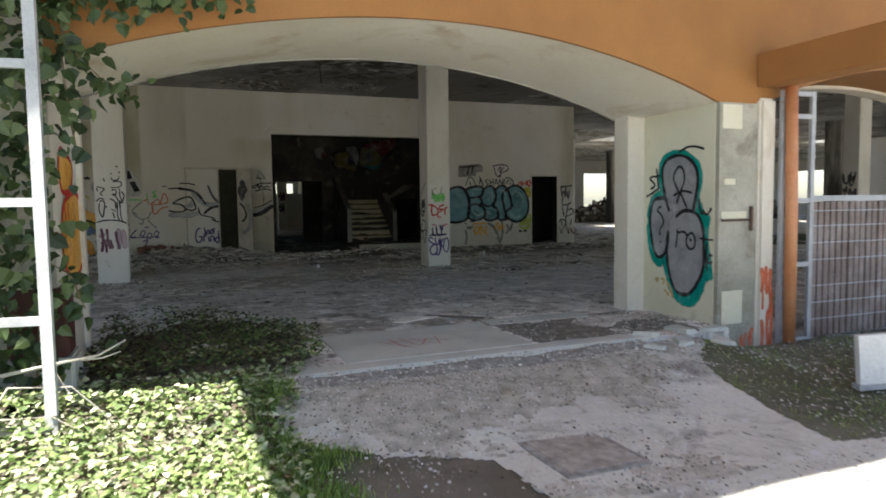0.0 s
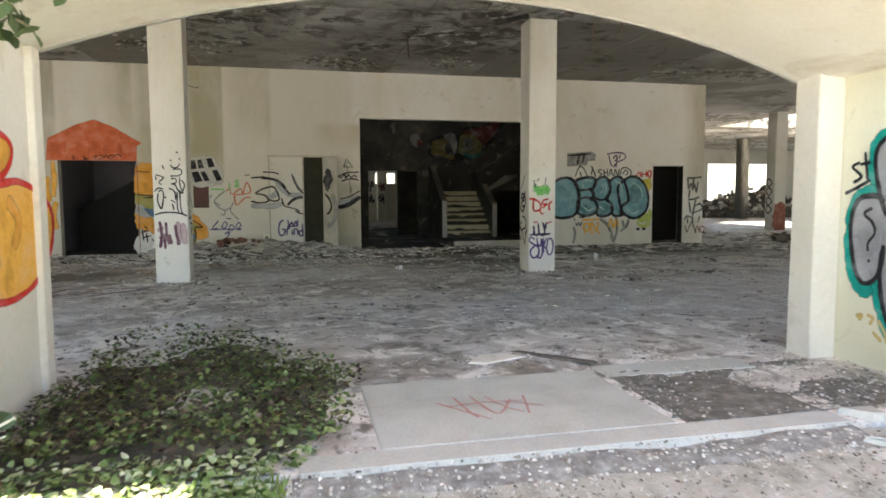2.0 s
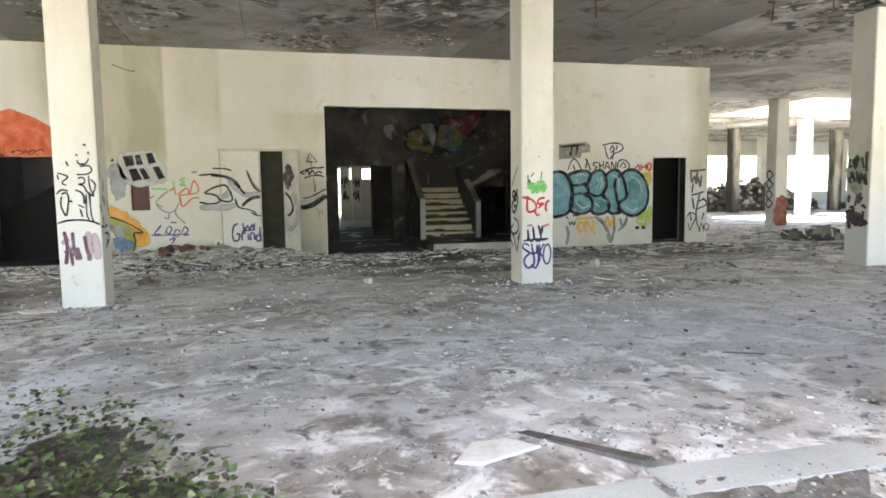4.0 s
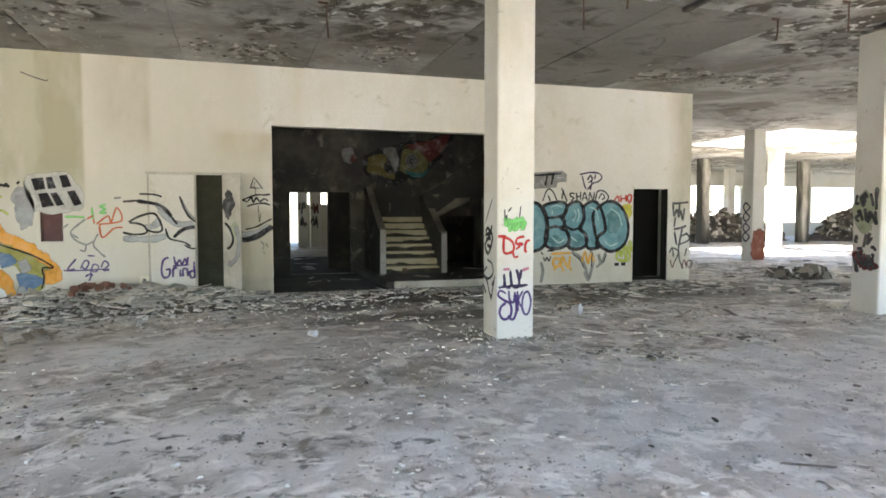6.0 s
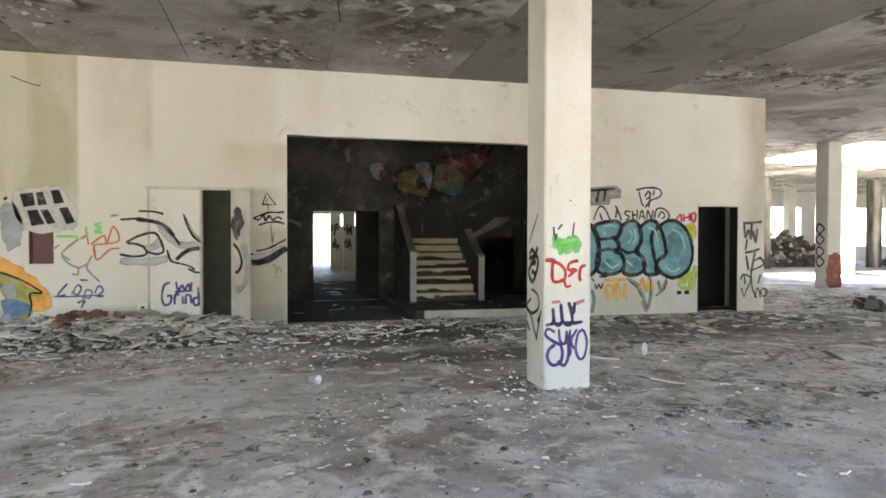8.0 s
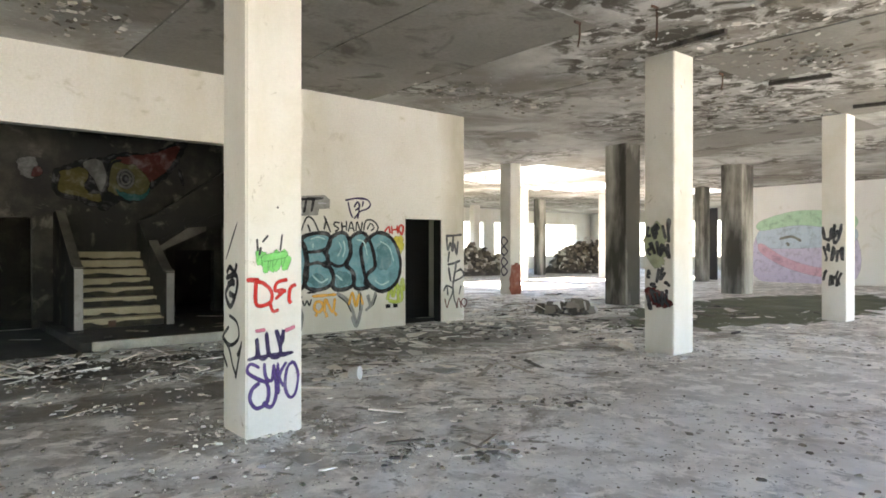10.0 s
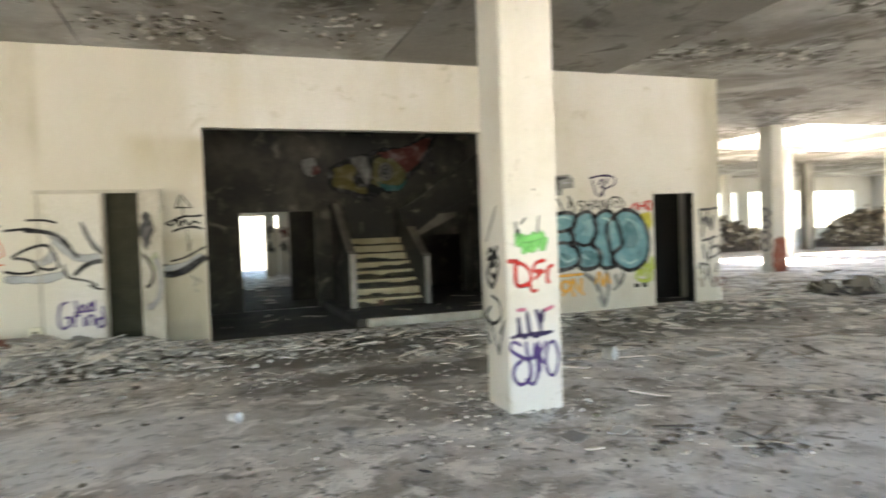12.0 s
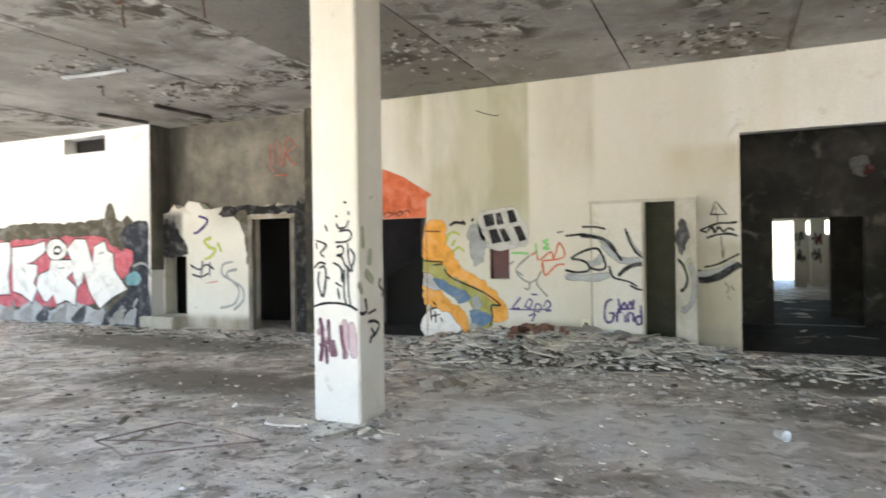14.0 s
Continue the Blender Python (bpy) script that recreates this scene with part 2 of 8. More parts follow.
M["rust"] = surface("rusty_iron", [(0.06, 0.04, 0.03), (0.12, 0.07, 0.05), (0.20, 0.12, 0.08)], 6.0, 50, rough=(0.6, 0.9), metal=0.3)
M["fence"] = surface("faded_brown_sheet", [(0.15, 0.105, 0.09), (0.24, 0.185, 0.165), (0.38, 0.33, 0.31)], 3.0, 40, rough=(0.5, 0.8))
M["pipe"] = surface("orange_plastic_pipe", [(0.52, 0.20, 0.08), (0.62, 0.27, 0.12), (0.66, 0.32, 0.16)], 3.0, 40, rough=(0.35, 0.6), bump=0.05)
M["white_panel"] = surface("white_sheet", [(0.70, 0.70, 0.69), (0.76, 0.76, 0.75), (0.80, 0.80, 0.79)], 2.0, 40, bump=0.08)
M["red_tin"] = surface("dark_red_tin", [(0.05, 0.012, 0.01), (0.085, 0.022, 0.017), (0.13, 0.045, 0.035)], 3.0, 40, rough=(0.4, 0.7))
M["locker"] = surface("olive_locker", [(0.035, 0.035, 0.02), (0.06, 0.06, 0.035), (0.09, 0.09, 0.06)], 4.0, 40)
M["stair"] = surface("cream_tread", [(0.36, 0.305, 0.19), (0.47, 0.41, 0.27), (0.54, 0.48, 0.34)], 2.0, 40)
M["yellow_plaster"] = surface("yellowed_plaster", [(0.58, 0.55, 0.40), (0.66, 0.63, 0.48), (0.70, 0.68, 0.54)], 0.8, 40, bump=0.05, grain=0.15, blot=[((0.42, 0.36, 0.24), 2.5, 0.62, 0.74)])
# Near-black that stands in for shade in doorways, holes and vents
M["shade_black"] = surface("shade_black_surface", [(0.008, 0.008, 0.007), (0.015, 0.014, 0.013), (0.026, 0.025, 0.022)], 1.0, 30)
M["stained_plaster"] = surface("grimy_plaster", [(0.36, 0.33, 0.26), (0.50, 0.47, 0.39), (0.62, 0.59, 0.51)], 2.0, 30, streak=((0.22, 0.20, 0.16), 0.5, 0.8))
# Heap base coloured dark to paint the shaded gaps between pieces
M["dark_gap_rubble"] = surface("dark_gap_rubble", [(0.04, 0.034, 0.024), (0.10, 0.085, 0.062), (0.30, 0.27, 0.23)], 4.0, 40, bump=0.6)
M["grit"] = surface("dark_grit", [(0.09, 0.08, 0.06), (0.19, 0.175, 0.145), (0.36, 0.34, 0.30)], 9.0, 60, bump=0.6)
M["apron_dirt"] = surface("apron_dirt", [(0.28, 0.265, 0.21), (0.48, 0.465, 0.39), (0.65, 0.635, 0.56)], 7.0, 60, bump=0.6)
M["leaf_soil"] = surface("leaf_mould", [(0.055, 0.047, 0.032), (0.13, 0.112, 0.082), (0.28, 0.25, 0.20)], 6.0, 40, bump=0.6)
M["rust_tan"] = surface("tan_rusty_iron", [(0.26, 0.235, 0.20), (0.40, 0.37, 0.32), (0.54, 0.51, 0.46)], 14.0, 60, bump=0.4)
M["moss"] = surface("damp_moss", [(0.05, 0.055, 0.03), (0.10, 0.105, 0.05), (0.20, 0.20, 0.15)], 1.0, 30, bump=0.4)
M["stem"] = surface("ivy_stem", [(0.16, 0.11, 0.07), (0.26, 0.20, 0.13), (0.36, 0.30, 0.22)], 8.0, 60)
M["dry_stem"] = surface("bleached_twig", [(0.45, 0.40, 0.33), (0.55, 0.50, 0.43), (0.62, 0.58, 0.5)], 8.0, 60)


def leaf_material(name, dark, mid, light):
    m, nt, p = nodes_of(name)
    g = nt.nodes.new("ShaderNodeNewGeometry")
    c = ramp(nt, g.outputs["Random Per Island"], [(0.0, dark), (0.6, mid), (1.0, light)])
    c = blend(nt, 0.4, c, ramp(nt, noise_of(nt, 60, 3), [(0.3, 0.6), (0.7, 1.0)]), "MULTIPLY")
    nt.links.new(c, p.inputs["Base Color"])
    p.inputs["Roughness"].default_value = 0.48
    t = nt.nodes.new("ShaderNodeBsdfTranslucent")
    nt.links.new(c, t.inputs[0])
    mx = nt.nodes.new("ShaderNodeMixShader")
    mx.inputs[0].default_value = 0.25
    nt.links.new(p.outputs[0], mx.inputs[1])
    nt.links.new(t.outputs[0], mx.inputs[2])
    nt.links.new(mx.outputs[0], nt.nodes["Material Output"].inputs[0])
    return m


M["ivy"] = leaf_material("ivy_leaves", (0.022, 0.042, 0.012), (0.06, 0.10, 0.03), (0.17, 0.22, 0.085))
# Paler copy of the ivy leaves: direct sunlight is put into the colour
M["sunlit_ivy"] = leaf_material("sunlit_ivy_leaves", (0.07, 0.125, 0.03), (0.30, 0.39, 0.15), (0.70, 0.73, 0.52))
M["grass"] = leaf_material("grass_blades", (0.08, 0.15, 0.022), (0.22, 0.35, 0.065), (0.40, 0.52, 0.14))
M["low_ivy"] = leaf_material("low_ivy_leaves", (0.05, 0.09, 0.024), (0.17, 0.25, 0.075), (0.38, 0.44, 0.20))
M["dead_leaf"] = leaf_material("withered_leaves", (0.03, 0.022, 0.014), (0.07, 0.05, 0.03), (0.20, 0.16, 0.11))


def island_material(name, lo, hi):
    m, nt, p = nodes_of(name)
    g = nt.nodes.new("ShaderNodeNewGeometry")
    c = ramp(nt, g.outputs["Random Per Island"], [(0.0, lo), (1.0, hi)])
    c = blend(nt, 0.4, c, ramp(nt, noise_of(nt, 50, 3), [(0.3, 0.6), (0.7, 1.0)]), "MULTIPLY")
    nt.links.new(c, p.inputs["Base Color"])
    p.inputs["Roughness"].default_value = 0.85
    return m


M["island_pale"] = island_material("pale_chips", (0.26, 0.24, 0.20), (0.76, 0.73, 0.67))
M["island_dark"] = island_material("dark_chips", (0.06, 0.052, 0.04), (0.26, 0.23, 0.18))


def spray(name, col, rough=0.8):
    """Spray paint with cloudy cover that thins out towards the edge of a stroke."""
    m, nt, p = nodes_of(name)
    col = tuple(col)
    cloud = ramp(nt, noise_of(nt, 4.5, 6, 0.65, distort=0.4), [(0.32, tuple(0.7 * v for v in col)), (0.5, col), (0.72, tuple(v + 0.22 * (0.7 - v) for v in col))])
    c = blend(nt, 0.4, cloud, ramp(nt, noise_of(nt, 40, 4, 0.7), [(0.3, 0.6), (0.7, 1.0)]), "MULTIPLY")
    nt.links.new(c, p.inputs["Base Color"])
    p.inputs["Roughness"].default_value = rough
    p.inputs["Specular IOR Level"].default_value = 0.2
    cover = nt.nodes.new("ShaderNodeAttribute")
    cover.attribute_name = "cover"
    s = nt.nodes.new("ShaderNodeMath")
    s.operation = "MULTIPLY_ADD"
    nt.links.new(noise_of(nt, 26, 5, 0.75), s.inputs[0])
    s.inputs[1].default_value = 1.1
    nt.links.new(cover.outputs["Fac"], s.inputs[2])
    fade = nt.nodes.new("ShaderNodeMapRange")
    fade.inputs["From Min"].default_value, fade.inputs["From Max"].default_value = 0.72, 1.28
    nt.links.new(s.outputs[0], fade.inputs["Value"])
    mx = nt.nodes.new("ShaderNodeMixShader")
    nt.links.new(fade.outputs[0], mx.inputs[0])
    clear = nt.nodes.new("ShaderNodeBsdfTransparent")
    nt.links.new(clear.outputs[0], mx.inputs[1])
    nt.links.new(p.outputs[0], mx.inputs[2])
    nt.links.new(mx.outputs[0], nt.nodes["Material Output"].inputs[0])
    return m


# ochre, ember, sea, chalk, dusk, olive_dim: mural paints darkened to stand in for shade
for key, col in dict(black=(0.02, 0.02, 0.022), teal=(0.0, 0.30, 0.24), grey=(0.30, 0.30, 0.31), aqua=(0.16, 0.33, 0.37), aqua_light=(0.40, 0.60, 0.62), faint=(0.60, 0.30, 0.25),
                     orange=(0.78, 0.37, 0.07), amber=(0.82, 0.43, 0.08), red=(0.60, 0.04, 0.03), coral=(0.62, 0.15, 0.065), green=(0.22, 0.62, 0.18),
                     purple=(0.10, 0.06, 0.20), plum=(0.15, 0.06, 0.09), yellow=(0.62, 0.56, 0.10), blue=(0.12, 0.20, 0.32), white=(0.78, 0.78, 0.76),
                     pink=(0.55, 0.17, 0.24), rag=(0.42, 0.20, 0.20), smoke=(0.26, 0.26, 0.24), lime=(0.45, 0.52, 0.10), dim=(0.07, 0.07, 0.075), maroon=(0.14, 0.035, 0.03),
                     sky=(0.42, 0.58, 0.66), haze=(0.34, 0.345, 0.34), soot_black=(0.018, 0.017, 0.017), mould=(0.10, 0.09, 0.065), ember=(0.10, 0.03, 0.022), sea=(0.03, 0.11, 0.10), chalk=(0.13, 0.13, 0.115), dusk=(0.09, 0.03, 0.025), rustred=(0.32, 0.12, 0.08), rosy=(0.55, 0.13, 0.16), ash=(0.42, 0.43, 0.44), ochre=(0.105, 0.09, 0.026), plumwash=(0.50, 0.37, 0.38), pastel=(0.56, 0.66, 0.76), mint=(0.50, 0.72, 0.52), rose=(0.74, 0.46, 0.58), lilac=(0.66, 0.60, 0.76), tan=(0.55, 0.40, 0.15), ink=(0.05, 0.035, 0.09), deep_teal=(0.10, 0.23, 0.25), chalk_white=(0.50, 0.49, 0.45), olive=(0.36, 0.34, 0.10), olive_dim=(0.11, 0.105, 0.04), smoke_dim=(0.06, 0.06, 0.06), sage=(0.42, 0.45, 0.30), navy=(0.035, 0.038, 0.05)).items():
    M["p_" + key] = spray("spray_" + key, col)


# ---- mesh helpers ----
def link_mesh(name, verts, faces, material, parent=None, label="", smooth=False):
    me = bpy.data.meshes.new(name)
    me.from_pydata([tuple(v) for v in verts], [], faces)
    me.update()
    me.materials.append(material)
    if smooth:
        me.shade_smooth()
    ob = new(name, me)
    if parent:
        ob.parent = parent
    if label:
        ob["label"] = label
    return ob


def part(name, bm, material, parent=None, label="", smooth=False):
    bmesh.ops.recalc_face_normals(bm, faces=bm.faces[:])
    me = bpy.data.meshes.new(name)
    bm.to_mesh(me)
    bm.free()
    me.materials.append(material)
    if smooth:
        me.shade_smooth()
    ob = new(name, me)
    if parent:
        ob.parent = parent
    if label:
        ob["label"] = label
    return ob


def box(bm, x0, x1, y0, y1, z0, z1, m=None):
    r = bmesh.ops.create_cube(bm, size=1.0)
    mat = Matrix.Translation(((x0 + x1) / 2, (y0 + y1) / 2, (z0 + z1) / 2)) @ Matrix.Diagonal((x1 - x0, y1 - y0, z1 - z0, 1))
    bmesh.ops.transform(bm, matrix=(m @ mat) if m else mat, verts=r["verts"])
    return r["verts"]


def box_bm(*a, bevel=0.0, **k):
    bm = bmesh.new()
    box(bm, *a, **k)
    if bevel:
        bmesh.ops.bevel(bm, geom=bm.edges[:], offset=bevel, segments=2, affect="EDGES")
    return bm


def tube_bm(points, radius, sides=8, bm=None, taper=1.0):
    bm = bm or bmesh.new()
    rings = []
    n = len(points)
    for i, p in enumerate(points):
        p = Vector(p)
        d = (Vector(points[min(i + 1, n - 1)]) - Vector(points[max(i - 1, 0)])).normalized()
        a = d.orthogonal().normalized()
        b = d.cross(a)
        r = radius * (1 + (taper - 1) * i / max(1, n - 1))
        rings.append([bm.verts.new(p + r * (math.cos(2 * math.pi * j / sides) * a + math.sin(2 * math.pi * j / sides) * b)) for j in range(sides)])
    for r0, r1 in zip(rings, rings[1:]):
        off = min(range(sides), key=lambda o: (r0[0].co - r1[o].co).length)
        for j in range(sides):
            bm.faces.new((r0[j], r0[(j + 1) % sides], r1[(j + 1 + off) % sides], r1[(j + off) % sides]))
    bm.faces.new(rings[0][::-1])
    bm.faces.new(rings[-1])
    return bm


def cells(us, vs, solid, put, d0, d1):
    """Verts and faces of a slab made of grid cells; solid(u, v) says which are filled; put(u, v, d) gives the place."""
    verts, faces, index = [], [], {}

    def vid(i, j, k):
        if (i, j, k) not in index:
            index[i, j, k] = len(verts)
            verts.append(put(us[i], vs[j], (d0, d1)[k]))
        return index[i, j, k]

    nu, nv = len(us) - 1, len(vs) - 1
    full = {(i, j): solid((us[i] + us[i + 1]) / 2, (vs[j] + vs[j + 1]) / 2) for i in range(nu) for j in range(nv)}
    for (i, j), on in full.items():
        if not on:
            continue
        faces.append((vid(i, j, 0), vid(i + 1, j, 0), vid(i + 1, j + 1, 0), vid(i, j + 1, 0)))
        faces.append((vid(i, j, 1), vid(i, j + 1, 1), vid(i + 1, j + 1, 1), vid(i + 1, j, 1)))
        for di, dj, a, b in ((-1, 0, (i, j + 1), (i, j)), (1, 0, (i + 1, j), (i + 1, j + 1)), (0, -1, (i, j), (i + 1, j)), (0, 1, (i + 1, j + 1), (i, j + 1))):
            if not full.get((i + di, j + dj)):
                faces.append((vid(*a, 0), vid(*a, 1), vid(*b, 1), vid(*b, 0)))
    return verts, faces


def wall(name, axis, d0, d1, u0, u1, z0, z1, material, openings=(), label="", category="wall"):
    """A wall along x (axis 'x', thick in y) or along y, with openings (ua, ub, za, zb) right through it."""
    us = sorted({u0, u1, *[o[0] for o in openings], *[o[1] for o in openings]})
    vs = sorted({z0, z1, *[o[2] for o in openings], *[o[3] for o in openings]})
    put = (lambda u, v, d: (u, d, v)) if axis == "x" else (lambda u, v, d: (d, u, v))
    verts, faces = cells(us, vs, lambda u, v: not any(a < u < b and c < v < e for a, b, c, e in openings), put, d0, d1)
    bm = bmesh.new()
    bv = [bm.verts.new(v) for v in verts]
    for f in faces:
        bm.faces.new([bv[i] for i in f])
    bmesh.ops.recalc_face_normals(bm, faces=bm.faces[:])
    ob = part(name, bm, material)
    return tagged(ob, label or "plastered masonry wall", category, kind="structure")


# ---- paint on walls ----
def spline(pts, closed=False, per=7):
    p = [Vector((a, b, 0)) for a, b in pts]
    n, out = len(p), []
    for i in range(n if closed else n - 1):
        p1, p2 = p[i], p[(i + 1) % n]
        p0 = p[(i - 1) % n] if closed or i > 0 else p1
        p3 = p[(i + 2) % n] if closed or i + 2 < n else p2
        for s in range(per):
            t = s / per
            out.append(0.5 * ((2 * p1) + (p2 - p0) * t + (2 * p0 - 5 * p1 + 4 * p2 - p3) * t * t + (3 * p1 - p0 - 3 * p2 + p3) * t ** 3))
    if not closed:
        out.append(p[-1])
    return out


class Plane:
    """A painted face. axis 'y': faces -y, u runs along x. axis 'x': u runs along y; side -1 faces -x, +1 faces +x."""

    def __init__(self, parent, axis, d, side=-1):
        self.parent, self.axis, self.d, self.side = parent, axis, d, side

    def at(self, u, v, lift):
        d = self.d + self.side * lift
        return (u, d, v) if self.axis == "y" else ((d, u, v) if self.axis == "x" else (u, v, d))

    def lines(self, strokes, width, key, lift=0.006, closed=False, straight=False, label="", name="graffiti_line"):
        verts, faces, cover = [], [], []
        for k, st in enumerate(strokes):
            pts = [Vector((a, b, 0)) for a, b in st] if straight else spline(st, closed)
            if closed:
                pts = pts + pts[:1]
            n, base = len(pts), len(verts)
            for i, p in enumerate(pts):
                if closed:
                    d = pts[(i + 1) % (n - 1)] - pts[(i - 1) % (n - 1)]
                else:
                    d = pts[min(i + 1, n - 1)] - pts[max(i - 1, 0)]
                d = d.normalized() if d.length > 1e-6 else Vector((1, 0, 0))
                w = width * 0.5 * (1 + 0.3 * noise.noise((p.x * 9, p.y * 9, lift * 900)))
                end = not closed and (i == 0 or i == n - 1)
                if end:
                    w *= 0.6
                q = Vector((-d.y, d.x, 0)) * w
                up = lift + 0.0004 * (k % 5) + 0.0006 * i / n
                for f, c in ((1.35, 0.0), (0.6, 1.0), (-0.6, 1.0), (-1.35, 0.0)):
                    verts.append(self.at(p.x + f * q.x, p.y + f * q.y, up))
                    cover.append(c * (0.5 if end else 1.0))
            for i in range(n - 1):
                a, b = base + 4 * i, base + 4 * i + 4
                faces += [(a + e, a + e + 1, b + e + 1, b + e) for e in range(3)]
        return self.painted(name, verts, faces, cover, M["p_" + key], label)

    def painted(self, name, verts, faces, cover, material, label):
        ob = link_mesh(name, verts, faces, material, self.parent, label)
        ob.data.attributes.new("cover", "FLOAT", "POINT").data.foreach_set("value", cover)
        return ob

    def fill(self, outline, key, lift=0.004, straight=False, label="", name="graffiti_fill", material=None, soft=0.022):
        pts = [Vector((a, b, 0)) for a, b in outline] if straight else spline(outline, True)
        n = len(pts)
        turn = 1 if sum(pts[i].x * pts[(i + 1) % n].y - pts[(i + 1) % n].x * pts[i].y for i in range(n)) > 0 else -1
        verts, cover = [self.at(p.x, p.y, lift) for p in pts], [1.0] * n
        for i in range(n):
            d = pts[(i + 1) % n] - pts[i - 1]
            d = d.normalized() if d.length > 1e-6 else Vector((1, 0, 0))
            verts.append(self.at(pts[i].x + turn * soft * d.y, pts[i].y - turn * soft * d.x, lift))
            cover.append(0.0)
        faces = [tuple(t) for t in tessellate_polygon([pts])]
        faces += [(i, (i + 1) % n, n + (i + 1) % n, n + i) for i in range(n)]
        return self.painted(name, verts, faces, cover, material or M["p_" + key], label)

    def blot(self, outline, key, lift=0.004, rag=0.05, label=""):
        """A fill with an uneven, oversprayed edge."""
        pts = spline(outline, True, 12)
        far = [(p.x + rag * noise.noise((p.x * 7, p.y * 7, 1)) + rag * 0.5 * noise.noise((p.x * 23, p.y * 23, 4)), p.y + rag * noise.noise((p.x * 7, p.y * 7, 9)) + rag * 0.5 * noise.noise((p.x * 23, p.y * 23, 7))) for p in pts]
        return self.fill(far, key, lift, straight=True, label=label)

    def tag(self, u, v, w, h, key, width, seed, loops=5, lift=0.006, label=""):
        """An unreadable quick scrawl within a box."""
        r = random.Random(seed)
        st = []
        for i in range(loops):
            x = u + w * (i + 0.5) / loops
            st.append([(x + r.uniform(-0.6, 0.6) * w / loops, v + h * (0.5 + r.uniform(-0.5, 0.5))) for _ in range(r.randint(3, 5))])
        return self.lines(st, width, key, lift, label=label)


# ---- the hall: floor, ceiling, walls ----
HZ = 4.23
floor = link_mesh("floor", *cells([-17, -4, 4, 5.73, 12.4, 20, 46], [4.87, 5.1, 6.4, 12, 17.5, 22, 31, 40], lambda u, v: not (u > 5.73 and v < 5.1), lambda u, v, d: (u, v, d), 0.0, -0.35), M["floor"])
tagged(floor, "stained dusty concrete floor of an abandoned hall", "floor", kind="structure")

HOLES = [(19.6, 23.2, 21.8, 27.2), (25.4, 28.6, 24.0, 27.5), (31.5, 34.5, 22.4, 25.0)]


def in_hole(u, v):
    return any(a < u < b and c < v < e for a, b, c, e in HOLES)


def build_ceiling():
    xs = sorted({-17, 46, *[h for o in HOLES for h in o[:2]]})
    ys = sorted({6.15, 40, *[h for o in HOLES for h in o[2:]]})
    verts, faces = cells(xs, ys, lambda u, v: not in_hole(u, v), lambda u, v, d: (u, v, d), HZ + 0.03, HZ + 0.4)
    rnd = random.Random(4)
    damp = []
    x = 1.58 - 2.1 * 9
    while x < 46:
        y = 6.42
        while y < 39:
            y1 = min(y + (5.9 if y < 7 else 5.2), 39.9)
            if not any(in_hole(u, v) for u in (x, x + 1.05, x + 2.1) for v in (y, (y + y1) / 2, y1)):
                z = HZ + rnd.uniform(-0.006, 0.006)
                b = len(verts)
                if 5.5 < x + 1.05 < 10.1 and 11.5 < (y + y1) / 2 < 17 or rnd.random() < 0.10:
                    damp += range(len(faces), len(faces) + 5)
                v8 = [(u, v, w) for w in (z, HZ + 0.04) for u, v in ((x + 0.012, y + 0.008), (x + 2.088, y + 0.008), (x + 2.088, y1 - 0.008), (x + 0.012, y1 - 0.008))]
                verts += v8
                faces += [tuple(b + i for i in f) for f in ((0, 3, 2, 1), (0, 1, 5, 4), (1, 2, 6, 5), (2, 3, 7, 6), (3, 0, 4, 7))]
            y = y1
        x += 2.1
    ob = link_mesh("ceiling", verts, faces, M["ceiling"])
    ob.data.materials.append(M["ceiling_dark"])
    for i in damp:
        ob.data.polygons[i].material_index = 1
    return tagged(ob, "blistered grey concrete ceiling with formwork joints", "ceiling", kind="structure")


ceiling = build_ceiling()
for a, b, c, e in HOLES:
    bm = bmesh.new()
    box(bm, a - 0.2, a, c - 0.2, e + 0.2, HZ + 0.4, HZ + 1.0)
    box(bm, b, b + 0.2, c - 0.2, e + 0.2, HZ + 0.4, HZ + 1.0)
    box(bm, a, b, c - 0.2, c, HZ + 0.4, HZ + 1.0)
    box(bm, a, b, e, e + 0.2, HZ + 0.4, HZ + 1.0)
    tagged(part("skylight_curb", bm, M["plaster"]), "white upstand round an open roof light", "skylight", kind="structure")

north = wall("wall_north", "x", 17.53, 17.75, -4.0, 12.36, 0, HZ + 0.02, M["north_plaster"],
             [(-3.5, -1.92, 0, 2.1), (-0.74, -0.40, 1.04, 1.58), (1.73, 2.18, 0.05, 2.25), (3.06, 7.45, 0, 3.145), (10.84, 11.75, 0, 2.07)],
             "cream plastered hall wall covered in graffiti")
west = wall("wall_west", "x", 17.2, 17.9, -17, -8.1, 0, HZ + 0.02, M["white_plaster"], [(-10.7, -9.4, 3.78, 4.12)], "white hall wall with a large bubble-letter mural")
M["low_plaster"] = M["plaster"].copy()
M["low_plaster"].name = "mouldy_white_plaster"
add_stain_or_shade(M["low_plaster"], -4.78, -4.3, -1.2, 2.5, (0.05, 0.045, 0.03), 0.12)
add_stain_or_shade(M["low_plaster"], -6.3, -4.3, 1.75, 2.5, (0.20, 0.17, 0.09), 0.3)
add_stain_or_shade(M["low_plaster"], -8.2, -7.55, 1.0, 2.3, (0.03, 0.03, 0.03), 0.2)
add_stain_or_shade(M["low_plaster"], -8.2, -4.3, -0.8, 0.15, (0.20, 0.17, 0.12), 0.3)
